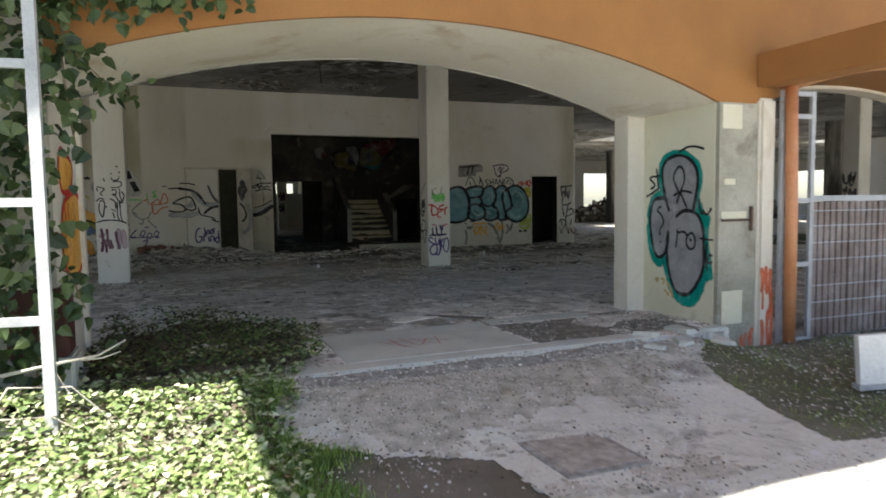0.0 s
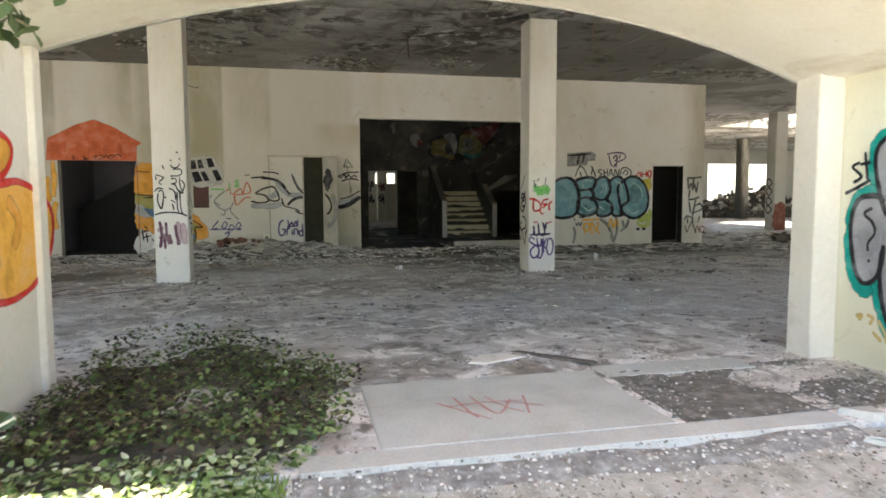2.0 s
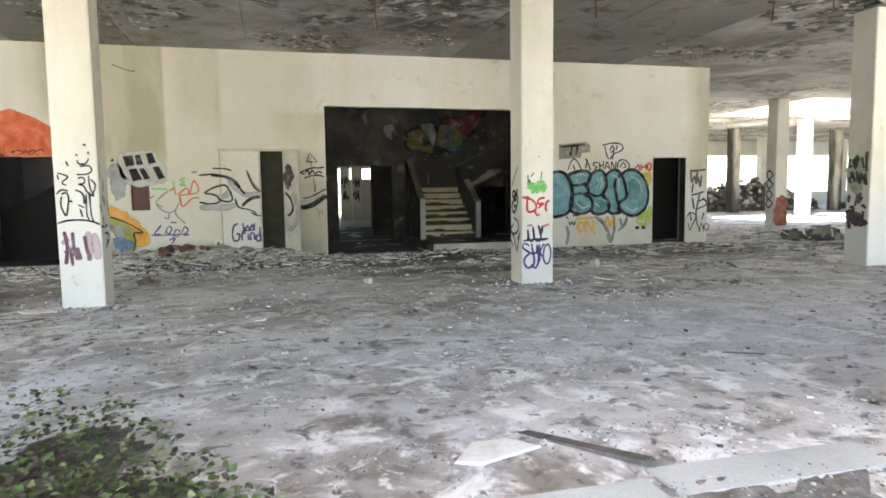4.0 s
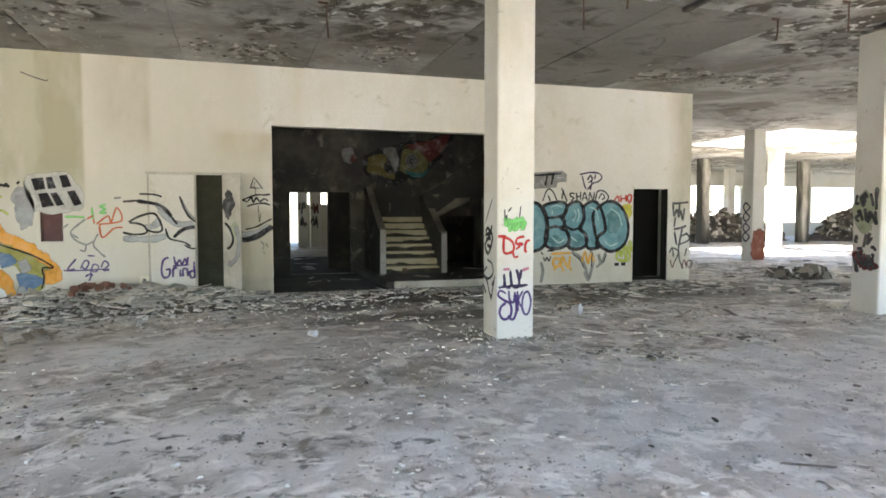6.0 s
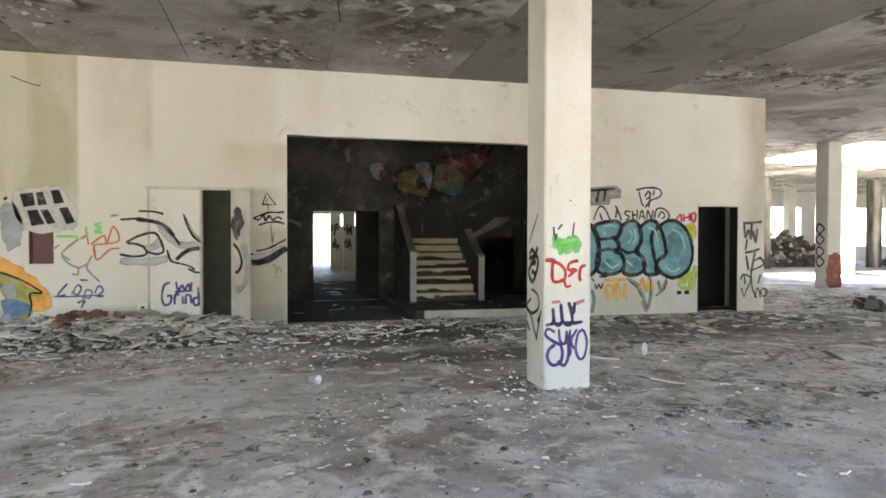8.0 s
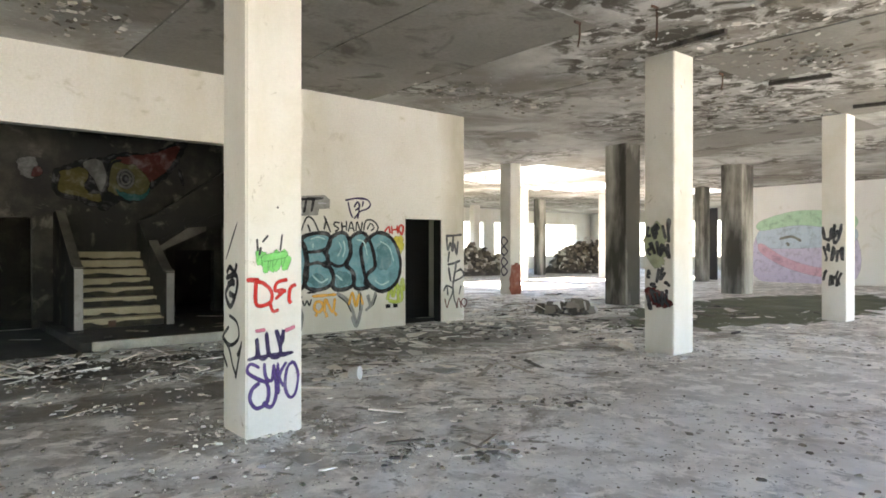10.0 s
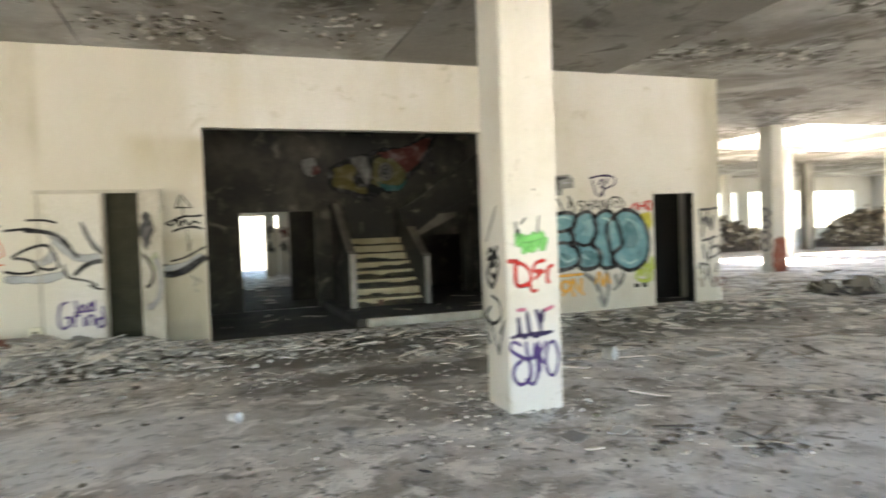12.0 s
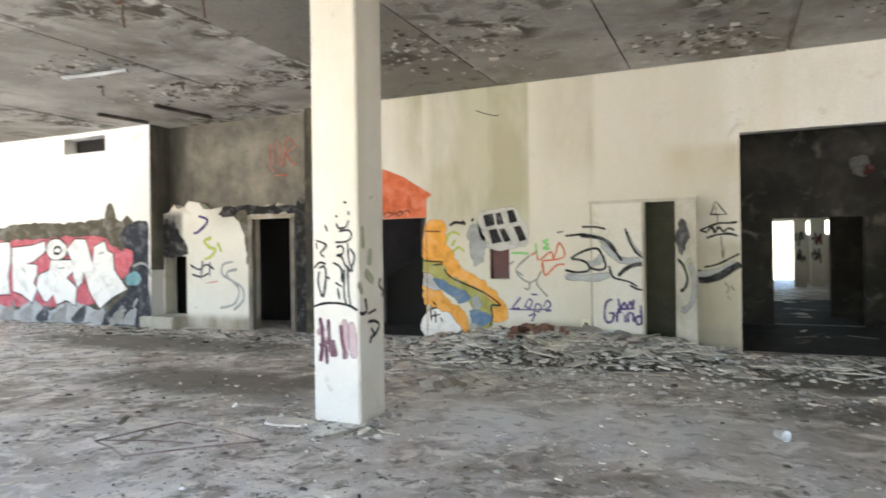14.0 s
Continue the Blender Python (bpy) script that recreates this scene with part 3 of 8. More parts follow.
low = wall("wall_low", "x", 17.53, 17.8, -8.1, -4.4, 0, 2.3, M["low_plaster"], [(-8.05, -7.45, 0.25, 1.47), (-5.75, -4.72, 0, 2.2)], "flaking white low wall under a bare concrete beam")
tagged(part("beam", box_bm(-8.1, -4.0, 17.72, 18.0, 2.3, HZ + 0.02), M["dark_concrete"]), "bare blackened concrete beam over a low wall", "beam", kind="structure")
tagged(part("beam_return", box_bm(-8.1, -8.08, 17.203, 17.72, 1.2, HZ + 0.02), M["dark_concrete"]), "grimy grey return of the wall beside the beam", "wall", kind="structure")
tagged(part("mouldy_pier", box_bm(-4.4, -4.0, 17.45, 17.95, 0, HZ + 0.02, bevel=0.02), M["black_mould"]), "black mouldy concrete pier at the end of a wall", "pier", kind="structure")

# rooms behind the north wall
back = wall("wall_back", "x", 21.4, 21.6, -4.0, 12.41, 0, HZ + 0.02, M["room"], [(3.68, 5.19, 0, 2.05), (7.3, 8.55, 0.13, 1.45), (-2.4, 0.2, 0.6, 3.7)], "dark grey rear wall of the stairwell")
wall("wall_stair_west", "y", 2.8, 3.0, 17.75, 21.4, 0, HZ + 0.02, M["room"], (), "dark grey stairwell side wall")
wall("wall_stair_east", "y", 8.7, 8.9, 17.75, 21.4, 0, HZ + 0.02, M["room"], (), "dark grey stairwell side wall")
wall("wall_core_east", "y", 12.2, 12.41, 17.75, 21.4, 0, HZ + 0.02, M["plaster"], (), "cream end wall of the core")
# Unseen openings here and in both rear walls are added to light the room
wall("wall_core_west", "y", -4.0, -3.8, 17.95, 21.4, 0, HZ + 0.02, M["lilac_room"], [(18.1, 18.8, 2.7, 3.7)], "pale lilac room wall with an added unseen opening")
wall("wall_room_east", "y", 0.4, 0.6, 17.75, 21.4, 0, HZ + 0.02, M["lilac_room"], (), "pale lilac room wall")
wall("wall_room_back", "x", 21.2, 21.39, -3.8, 0.4, 0, HZ + 0.02, M["lilac_room"], [(-2.4, 0.2, 0.6, 3.7)], "pale lilac room wall")
for x0 in (2.8, 7.6):
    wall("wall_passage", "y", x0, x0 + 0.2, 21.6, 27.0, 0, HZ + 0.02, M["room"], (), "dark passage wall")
    # Unseen openings added, and pale walls used, to bounce daylight onto the columns
    wall("wall_far_room", "y", x0, x0 + 0.2, 27.0, 40.0, 0, HZ + 0.02, M["plaster"], [(28.5, 33.0, 0.9, 3.2)], "pale far room wall with an added unseen opening")
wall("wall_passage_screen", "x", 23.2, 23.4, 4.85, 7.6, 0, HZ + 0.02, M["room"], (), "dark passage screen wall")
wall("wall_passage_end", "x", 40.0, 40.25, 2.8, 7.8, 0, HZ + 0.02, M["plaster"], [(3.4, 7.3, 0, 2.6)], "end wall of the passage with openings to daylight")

# Unseen void added behind the stairs so the opening stays dark
wall("wall_understair_back", "x", 25.0, 25.2, 7.8, 10.2, 0, HZ + 0.02, M["room"], (), "dark grey wall of an unseen void added under the stairs")
wall("wall_understair_east", "y", 10.0, 10.2, 21.6, 25.0, 0, HZ + 0.02, M["room"], (), "dark grey wall of an unseen void added under the stairs")

# Thin dark layers over the pale floor, shade put into the colour
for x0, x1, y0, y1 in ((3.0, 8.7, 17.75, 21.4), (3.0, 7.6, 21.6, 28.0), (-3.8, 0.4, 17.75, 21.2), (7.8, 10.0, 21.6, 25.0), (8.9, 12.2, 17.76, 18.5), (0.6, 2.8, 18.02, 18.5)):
    tagged(part("floor_room", box_bm(x0, x1, y0, y1, -0.02, 0.006), M["dark_floor"]), "darkened littered floor of an inner room", "floor", kind="structure")
# far walls
wall("wall_east", "y", 33.0, 33.3, 6.4, 22.3, 0, HZ + 0.02, M["white_plaster"], [(7.5, 11.5, 0.9, 3.2)], "pale far hall wall with a pastel mural")
wall("wall_far_east", "y", 45.7, 46.0, 6.4, 40, 0, HZ + 0.02, M["plaster"], [(24, 38, 0.9, 3.4)], "far pale hall wall with open windows")
wall("wall_far_north", "x", 39.7, 40.0, 12.41, 46, 0, HZ + 0.02, M["plaster"], [(14, 20, 0.9, 3.3), (21, 27, 0.9, 3.3), (28, 34, 0.9, 3.3), (35, 44, 0.9, 3.3)], "far pale hall wall with open windows")
# Unseen end wall; its opening is added to let in daylight
wall("wall_far_west", "y", -17.0, -16.7, 6.4, 17.2, 0, HZ + 0.02, M["plaster"], [(8, 15, 0.9, 3.2)], "unseen pale hall wall with an added opening")


# ---- front: arched bays ----
def arch_z(x, c, half, spring, rise):
    rad = (half * half + rise * rise) / (2 * rise)
    d = min(abs(x - c), half)
    return spring + rise - rad + math.sqrt(rad * rad - d * d)


def arch_piece(name, x0, x1, c, half, spring, rise, y0, y1, top, material, label, n=40):
    """A wall piece over an arched opening: curved underside, flat top."""
    verts, faces = [], []
    for i in range(n + 1):
        x = x0 + (x1 - x0) * i / n
        z = arch_z(x, c, half, spring, rise)
        verts += [(x, y0, z), (x, y1, z), (x, y1, top), (x, y0, top)]
    for i in range(n):
        a, b = 4 * i, 4 * i + 4
        faces += [(a, b, b + 1, a + 1), (a + 1, b + 1, b + 2, a + 2), (a + 2, b + 2, b + 3, a + 3), (a + 3, b + 3, b, a)]
    faces += [(0, 1, 2, 3), (4 * n + 3, 4 * n + 2, 4 * n + 1, 4 * n)]
    return tagged(link_mesh(name, verts, faces, material), label, "arch", kind="structure")


TOP = 3.5


def arch_loft():
    """The entrance arch: its underside runs from the outer curve to a slightly lower and narrower inner curve."""
    n, verts, faces = 48, [], []
    rows = [(-0.07, 2.23, -0.07, 2.215)]
    for i in range(n + 1):
        s = -1 + 2 * i / n
        xo, xi = 2.835 + 2.895 * s, 2.74 + 2.76 * s
        rows.append((xo, arch_z(xo, 2.835, 2.895, 2.24, 0.52), xi, arch_z(xi, 2.74, 2.76, 2.22, 0.50)))
    rows.append((5.74, 2.23, 5.74, 2.215))
    for xo, zo, xi, zi in rows:
        verts += [(xo, 5.08, zo), (xi, 6.4, zi), (xi, 6.4, HZ), (xo, 5.08, HZ)]
    for i in range(len(rows) - 1):
        a, b = 4 * i, 4 * i + 4
        faces += [(a, b, b + 1, a + 1), (a + 1, b + 1, b + 2, a + 2), (a + 2, b + 2, b + 3, a + 3), (a + 3, b + 3, b, a)]
    return tagged(link_mesh("arch_barrel", verts, faces, M["soffit"]), "pale rendered barrel of the entrance arch", "arch", kind="structure")


arch_loft()
arch_piece("arch_face", -0.06, 5.73, 2.835, 2.895, 2.24, 0.52, 5.04, 5.08, TOP + 0.5, M["orange"], "orange rendered front over the entrance arch")
arch_piece("arch_inner_edge", -0.02, 5.5, 2.74, 2.76, 2.205, 0.50, 6.40, 6.43, HZ, M["concrete"], "grey inner edge of the entrance arch")
pier_right = part("pier_right", box_bm(5.73, 6.3, 5.08, 6.15, -0.4, HZ, bevel=0.008), M["yellow_plaster"])
tagged(pier_right, "cream rendered arch pier with grey and teal graffiti", "pier", kind="structure")
tagged(part("pier_right_lip", box_bm(5.5, 6.4, 6.15, 6.4, -0.1, HZ, bevel=0.006), M["soffit"]), "cream inner lip of the arch pier", "pier", kind="structure")
tagged(part("pier_right_face", box_bm(5.735, 6.3, 5.03, 5.08, -0.4, 2.24), M["pier_render"]), "raw concrete pier front with yellow plaster remains", "pier", kind="structure")
tagged(part("pier_right_head", box_bm(5.73, 6.3, 5.04, 5.08, 2.24, TOP + 0.5), M["orange"]), "orange rendered pier head", "pier", kind="structure")
pier_left = part("pier_left", box_bm(-0.75, -0.06, 5.08, 6.27, -0.4, HZ, bevel=0.008), M["soffit"])
tagged(pier_left, "white arch pier with orange graffiti and ivy", "pier", kind="structure")
tagged(part("pier_left_lip", box_bm(-0.85, -0.02, 6.27, 6.4, -0.1, HZ, bevel=0.006), M["soffit"]), "white inner lip of the arch pier", "pier", kind="structure")
tagged(part("pier_left_face", box_bm(-0.75, -0.06, 5.04, 5.08, -0.4, TOP + 0.5), M["stained_plaster"]), "grimy pale pier front under ivy", "pier", kind="structure")
# Bays past the first are unseen, their arches raised to admit more daylight
for i in range(5):
    x0 = 6.3 + 6.03 * i
    arch_piece("arch_barrel", x0, x0 + 5.46, x0 + 2.73, 2.73, 2.24 if i == 0 else 3.2, 0.52, 5.04, 6.15, TOP + 0.5, M["orange"], "orange rendered arch of a side bay")
    arch_piece("arch_lip", x0 + 0.1, x0 + 5.36, x0 + 2.73, 2.73, 2.22 if i == 0 else 3.15, 0.5, 6.15, 6.4, HZ, M["soffit"], "pale inner lip of a side arch")
    tagged(part("pier", box_bm(x0 + 5.46, x0 + 6.03, 5.05, 6.4, -0.4, HZ), M["soffit"]), "pale rendered arch pier", "pier", kind="structure")
# Unseen bays, added with tall arches to let daylight in
for i in range(3):
    x0 = -0.75 - 6.03 * (i + 1) + 0.57
    arch_piece("arch_barrel", x0, x0 + 5.46, x0 + 2.73, 2.73, 3.2, 0.5, 5.04, 6.15, TOP + 0.5, M["orange"], "orange rendered arch of a side bay")
    arch_piece("arch_lip", x0 + 0.1, x0 + 5.36, x0 + 2.73, 2.73, 3.15, 0.5, 6.15, 6.4, HZ, M["soffit"], "pale inner lip of a side arch")
    tagged(part("pier", box_bm(x0 - 0.57, x0, 5.05, 6.4, -0.4, HZ), M["soffit"]), "pale rendered arch pier", "pier", kind="structure")
ROOF = 6.2
tagged(part("porch_beam", box_bm(6.22, 6.52, 1.2, 5.035, 2.41, 2.74, bevel=0.01), M["orange"]), "orange rendered porch beam", "beam", kind="structure")
tagged(part("porch_post", box_bm(6.22, 6.52, 0.9, 1.2, -0.4, 2.74, bevel=0.01), M["orange"]), "orange rendered porch post", "post", kind="structure")
# Unseen slabs, placed to cast the straight shadow edges on the ground
tagged(part("eave_slab", box_bm(-0.36, 9.5, 0.44, 5.04, ROOF, ROOF + 0.25), M["orange"]), "unseen orange slab placed to shade the apron", "canopy", kind="structure")
tagged(part("eave_slab", box_bm(-6.5, -0.36, 2.9, 5.04, ROOF, ROOF + 0.25), M["orange"]), "unseen orange slab placed to end the sun patch", "canopy", kind="structure")
# Unseen wall added to join the slabs to the arches
tagged(part("upper_wall", box_bm(-18.5, 36.5, 5.04, 5.3, TOP + 0.5, ROOF + 1.0), M["orange"]), "orange rendered upper wall", "wall", kind="structure")


# ---- ground ----
def smooth(t):
    t = max(0.0, min(1.0, t))
    return t * t * (3 - 2 * t)


def ground_z(x, y):
    if y > 4.9:
        return -0.38
    z = -0.22 + 0.16 * smooth((y - 3.2) / 1.6)
    side = smooth((x - 5.2) / 0.8)
    bank = smooth((1.75 - x) / 0.4)
    z = z * (1 - bank) + (-0.2 + 0.19 * smooth((y - 3.9) / 0.9)) * bank
    return z * (1 - side) - 0.22 * side + 0.02 * noise.noise((x * 1.3, y * 1.3, 0))


def build_ground():
    gx = sorted({*[-400, -150, -60, -30, -18, -12, -8], *np.arange(-6, 12.01, 0.3).tolist(), *[15, 20, 30, 50, 100, 400]})
    gy = sorted({*[-400, -150, -60, -30, -15, -8], *np.arange(-5, 4.81, 0.3).tolist(), 4.86, 4.91, *[7, 20, 45, 80, 150, 400]})
    n = len(gx)
    verts = [(x, y, ground_z(x, y)) for y in gy for x in gx]
    faces = [(j * n + i, j * n + i + 1, (j + 1) * n + i + 1, (j + 1) * n + i) for j in range(len(gy) - 1) for i in range(n - 1)]
    return tagged(link_mesh("ground", verts, faces, M["ground"], smooth=True), "mossy soil with thin grass in front of the building", "ground", kind="structure")


build_ground()


def patch(name, inside, x0, x1, y0, y1, step, lift, material, label, category):
    """A thin worn layer on the ground with an uneven edge."""
    verts, faces, idx = [], [], {}
    nx, ny = int((x1 - x0) / step), int((y1 - y0) / step)

    def vid(i, j):
        if (i, j) not in idx:
            x, y = x0 + i * step, y0 + j * step
            idx[i, j] = len(verts)
            verts.append((x + 0.4 * step * noise.noise((x * 3, y * 3, 5)), y + 0.4 * step * noise.noise((x * 3, y * 3, 9)), ground_z(x, y) + lift))
        return idx[i, j]

    for i in range(nx):
        for j in range(ny):
            if inside(x0 + (i + 0.5) * step, y0 + (j + 0.5) * step):
                faces.append((vid(i, j), vid(i + 1, j), vid(i + 1, j + 1), vid(i, j + 1)))
    return tagged(link_mesh(name, verts, faces, material, smooth=True), label, category, kind="structure")



APRON = [(1.46, 4.95), (1.41, 4.55), (1.32, 4.49), (1.26, 4.35), (1.27, 4.14), (1.42, 3.84), (1.65, 3.65), (2.08, 3.49), (2.32, 3.31), (2.39, 2.87), (2.45, 2.4), (2.6, -4.2), (9.2, -4.2), (9.2, 2.5), (4.33, 2.69), (4.46, 3.2), (4.64, 3.82), (4.83, 4.25), (5.45, 4.95)]


def within(x, y, ring):
    odd = False
    for (x0, y0), (x1, y1) in zip(ring, ring[1:] + ring[:1]):
        if (y0 > y) != (y1 > y) and x < x0 + (y - y0) * (x1 - x0) / (y1 - y0):
            odd = not odd
    return odd


def paved(x, y):
    """The worn concrete apron: a rounded tongue that widens towards the forecourt."""
    u = x + 0.07 * noise.noise((x * 2.2, y * 2.2, 0)) + 0.02 * noise.noise((x * 11, y * 11, 3))
    v = y + 0.07 * noise.noise((x * 2.2, y * 2.2, 5)) + 0.02 * noise.noise((x * 11, y * 11, 8))
    return y < 4.84 and within(u, v, APRON)


patch("pavement", paved, 0.9, 9.0, 0.8, 4.86, 0.025, 0.012, M["pavement"], "cracked grey concrete apron strewn with gravel", "pavement")
# Pale sheet out of view, added to bounce sunlight into the arches
patch("forecourt", lambda x, y: True, -60, 60, -61, 1.0, 1.0, 0.035, M["forecourt"], "pale concrete forecourt added out of view to bounce light", "pavement")


# ---- columns ----
def column(x, y, w=0.48, d=0.46, mat="column", label="white painted concrete column"):
    bm = box_bm(x, x + w, y, y + d, 0, HZ + 0.02, bevel=0.012)
    return tagged(part("column", bm, M[mat]), label, "column", group="columns of the hall", kind="structure")


col_b = column(-0.55, 12.26, label="white concrete column with black marker tags")
col_a = column(5.39, 12.26, label="white concrete column with purple and red tags")
col_c = column(11.55, 12.26, 0.52, label="white concrete column, sooty on one side")
col_g = column(18.05, 12.26, label="white concrete column with dark scrawls")
col_d = column(17.8, 17.3, 0.65, 0.65, mat="dirty_backlit_column", label="grimy concrete column darkened as a backlit shape")
col_e = column(24.2, 17.3, 0.8, 0.7, mat="dirty_backlit_column", label="grimy concrete column darkened as a backlit shape")
col_f = column(18.35, 22.0, label="white concrete column with a rusty red base")
for x, y in ((18.4, 27.2), (24.5, 22.0), (24.5, 27.3), (30.6, 22.0), (30.6, 27.2), (24.45, 31.8), (30.6, 31.6), (31.0, 37.4), (37.0, 37.4), (30.4, 12.26), (24.3, 12.26)):
    column(x, y, mat="dirty_backlit_column" if (x, y) in ((24.45, 31.8), (30.6, 31.6), (30.6, 22.0), (30.4, 12.26)) else "column")


for x0, x1, y in ((5.03, 5.42, 34.0), (5.62, 6.08, 34.6)):
    pc = tagged(part("column", box_bm(x0, x1, y, y + 0.45, 0, HZ + 0.02, bevel=0.012), M["column"]), "pale concrete column with dark tags beyond the passage", "column", group="columns of the far room", kind="structure")
    pp = Plane(pc, "y", y)
    pp.tag(x0 + 0.03, 0.9, 0.3, 0.5, "dim", 0.05, int(x0 * 10), 4)
    pp.tag(x0 + 0.03, 1.5, 0.3, 0.5, "dim" if x0 < 5.5 else "maroon", 0.07, int(x0 * 20), 4)


wall("far_room_partition", "x", 37.0, 37.2, 5.62, 7.6, 0, 1.95, M["plaster"], (), "pale low partition in the far room")


# ---- stairwell ----
def prism_x(outline, x0, x1):
    """A solid with a y-z outline, drawn from x0 to x1."""
    bm = bmesh.new()
    a = [bm.verts.new((x0, y, z)) for y, z in outline]
    b = [bm.verts.new((x1, y, z)) for y, z in outline]
    bm.faces.new(a)
    bm.faces.new(b[::-1])
    n = len(a)
    for i in range(n):
        bm.faces.new((a[i], a[(i + 1) % n], b[(i + 1) % n], b[i]))
    return bm


def prism_y(outline, y0, y1):
    bm = bmesh.new()
    a = [bm.verts.new((x, y0, z)) for x, z in outline]
    b = [bm.verts.new((x, y1, z)) for x, z in outline]
    bm.faces.new(a)
    bm.faces.new(b[::-1])
    n = len(a)
    for i in range(n):
        bm.faces.new((a[i], a[(i + 1) % n], b[(i + 1) % n], b[i]))
    return bm


def empty(name, label, category, group="", kind=""):
    return tagged(new(name), label, category, group, kind)


def ragged_strip(x0, x1, z0, z1, r, step=0.11):
    """Outline of a facing that hangs from z1 with a broken lower edge down to about z0."""
    low, x, d = [], x0, r.uniform(0.2, 0.9)
    while x < x1 - 0.03:
        low.append((x, z1 - (z1 - z0) * d))
        x += step * r.uniform(0.5, 1.5)
        d = max(0.22, min(1.0, d + r.uniform(-0.38, 0.38)))
    low.append((x1, z1 - (z1 - z0) * d))
    return low + [(x1, z1), (x0, z1)]


def build_stairs():
    st = empty("staircase", "broken concrete staircase with cream treads and solid parapets", "staircase")
    rise, run, y0, z0, xa, xb = 0.162, 0.215, 19.62, 0.13, 5.66, 6.98
    part("platform", box_bm(5.3, 8.7, 17.86, 21.4, 0.0, z0, bevel=0.01), M["dark_floor"], st, "raised concrete base, darkened like the room floor")
    part("kerb", box_bm(5.45, 7.44, 17.74, 17.86, 0.0, z0 + 0.012, bevel=0.012), M["stained_plaster"], st, "pale kerb edge")
    outline = [(y0, z0)]
    for i in range(8):
        outline += [(y0 + i * run, z0 + (i + 1) * rise - 0.03), (y0 + (i + 1) * run if i < 7 else 21.4, z0 + (i + 1) * rise - 0.03)]
    outline.append((21.4, z0))
    part("flight", prism_x(outline, xa, xb), M["black_mould"], st, "dark stripped risers")
    r = random.Random(8)
    for i in range(8):
        d = run if i < 7 else 21.4 - y0 - 7 * run
        z1 = z0 + (i + 1) * rise
        part("tread", box_bm(xa + r.uniform(0, 0.03), xb - r.uniform(0, 0.05), y0 + i * run - 0.03, y0 + i * run + d, z1 - 0.03, z1, bevel=0.006), M["stair"], st)
        part("riser", prism_y(ragged_strip(xa + 0.01, xb - 0.01, z1 - (0.13 if i else 0.135), z1 - 0.03, r), y0 + i * run - 0.016, y0 + i * run - 0.002), M["stair"], st, "broken cream riser facing")
    part("stain", box_bm(xa + 0.4, xa + 0.52, y0 - 0.022, y0 - 0.017, z0 + 0.02, z0 + rise - 0.04, bevel=0.002), M["rust"], st, "rusty patch on the lowest riser")
    for x, top, back in ((xa - 0.14, 1.16, 2.17), (xb, 1.06, 1.98)):
        side = [(y0 - 0.12, z0), (y0 - 0.12, top), (y0 + 0.04, top + 0.03), (21.1, back), (21.4, back), (21.4, z0)]
        par = part("parapet", prism_x(side, x, x + 0.14), M["room"], st, "grimy rendered parapet")
        # Lighter sheet on the front: the light on the parapet end is painted
        part("newel_face", box_bm(x + 0.005, x + 0.135, y0 - 0.135, y0 - 0.12, z0, top - 0.01, bevel=0.004), M["concrete"], par, "pale end of the parapet, painted as lit")
        part("coping", prism_x([(y0 - 0.13, top), (y0 + 0.04, top + 0.032), (21.1, back + 0.002), (21.1, back + 0.02), (y0 + 0.03, top + 0.055), (y0 - 0.13, top + 0.022)], x - 0.008, x + 0.148), M["dark_concrete"], par, "dusty parapet top")
    part("upper_flight", prism_y([(7.12, 1.40), (8.7, 2.13), (8.7, 2.4), (7.12, 1.62)], 20.5, 21.4), M["room"], st, "underside of the upper flight")
    part("flight_edge", prism_y([(7.14, 1.42), (8.05, 1.84), (8.05, 1.93), (7.7, 1.90), (7.14, 1.52)], 20.47, 20.5), M["dark_concrete"], st, "broken edge of the upper flight")
    part("upper_parapet", prism_y([(6.8, 2.0), (7.12, 2.15), (8.7, 3.25), (8.7, 2.3), (7.12, 1.55), (6.98, 1.5)], 20.52, 20.62), M["room"], st, "sloping grimy parapet")


build_stairs()


def build_room_stairs():
    st = empty("room_stairs", "dark concrete stair with a solid parapet in a side room", "staircase")
    for i in range(9):
        # Steps and parapet are black to stand in for their shaded outline
        part("step", box_bm(-3.5 + 0.28 * i, -3.2 + 0.28 * i, 19.3, 21.19, 0.0 if i == 0 else 0.18 * i - 0.1, 0.18 * (i + 1)), M["shade_black"], st)
    part("parapet", prism_y([(-3.6, 0.0), (-3.6, 1.0), (0.38, 3.2), (0.38, 0.0)], 19.15, 19.3), M["shade_black"], st, "black sloping parapet")


build_room_stairs()
# added closed rooms behind the doorways, black to stand in for shade
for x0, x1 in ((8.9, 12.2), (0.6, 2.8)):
    tagged(part("room_lining", box_bm(x0, x1, 18.5, 18.6, 0, HZ), M["shade_black"]), "black sheet closing a doorway, standing in for shade", "wall", kind="structure")
wall("wall_store_back", "x", 19.2, 19.4, -8.6, -4.0, 0, HZ + 0.02, M["shade_black"], (), "black wall added behind the low wall openings")
wall("wall_store_west", "y", -8.6, -8.4, 17.9, 19.2, 0, HZ + 0.02, M["shade_black"], (), "black wall added behind the low wall openings")


# Black linings over the jambs, painting them as if unlit
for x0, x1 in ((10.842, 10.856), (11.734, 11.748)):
    tagged(part("door_lining", box_bm(x0, x1, 17.545, 17.76, 0, 2.066), M["shade_black"]), "black lining added to darken a doorway", "door lining", kind="structure")


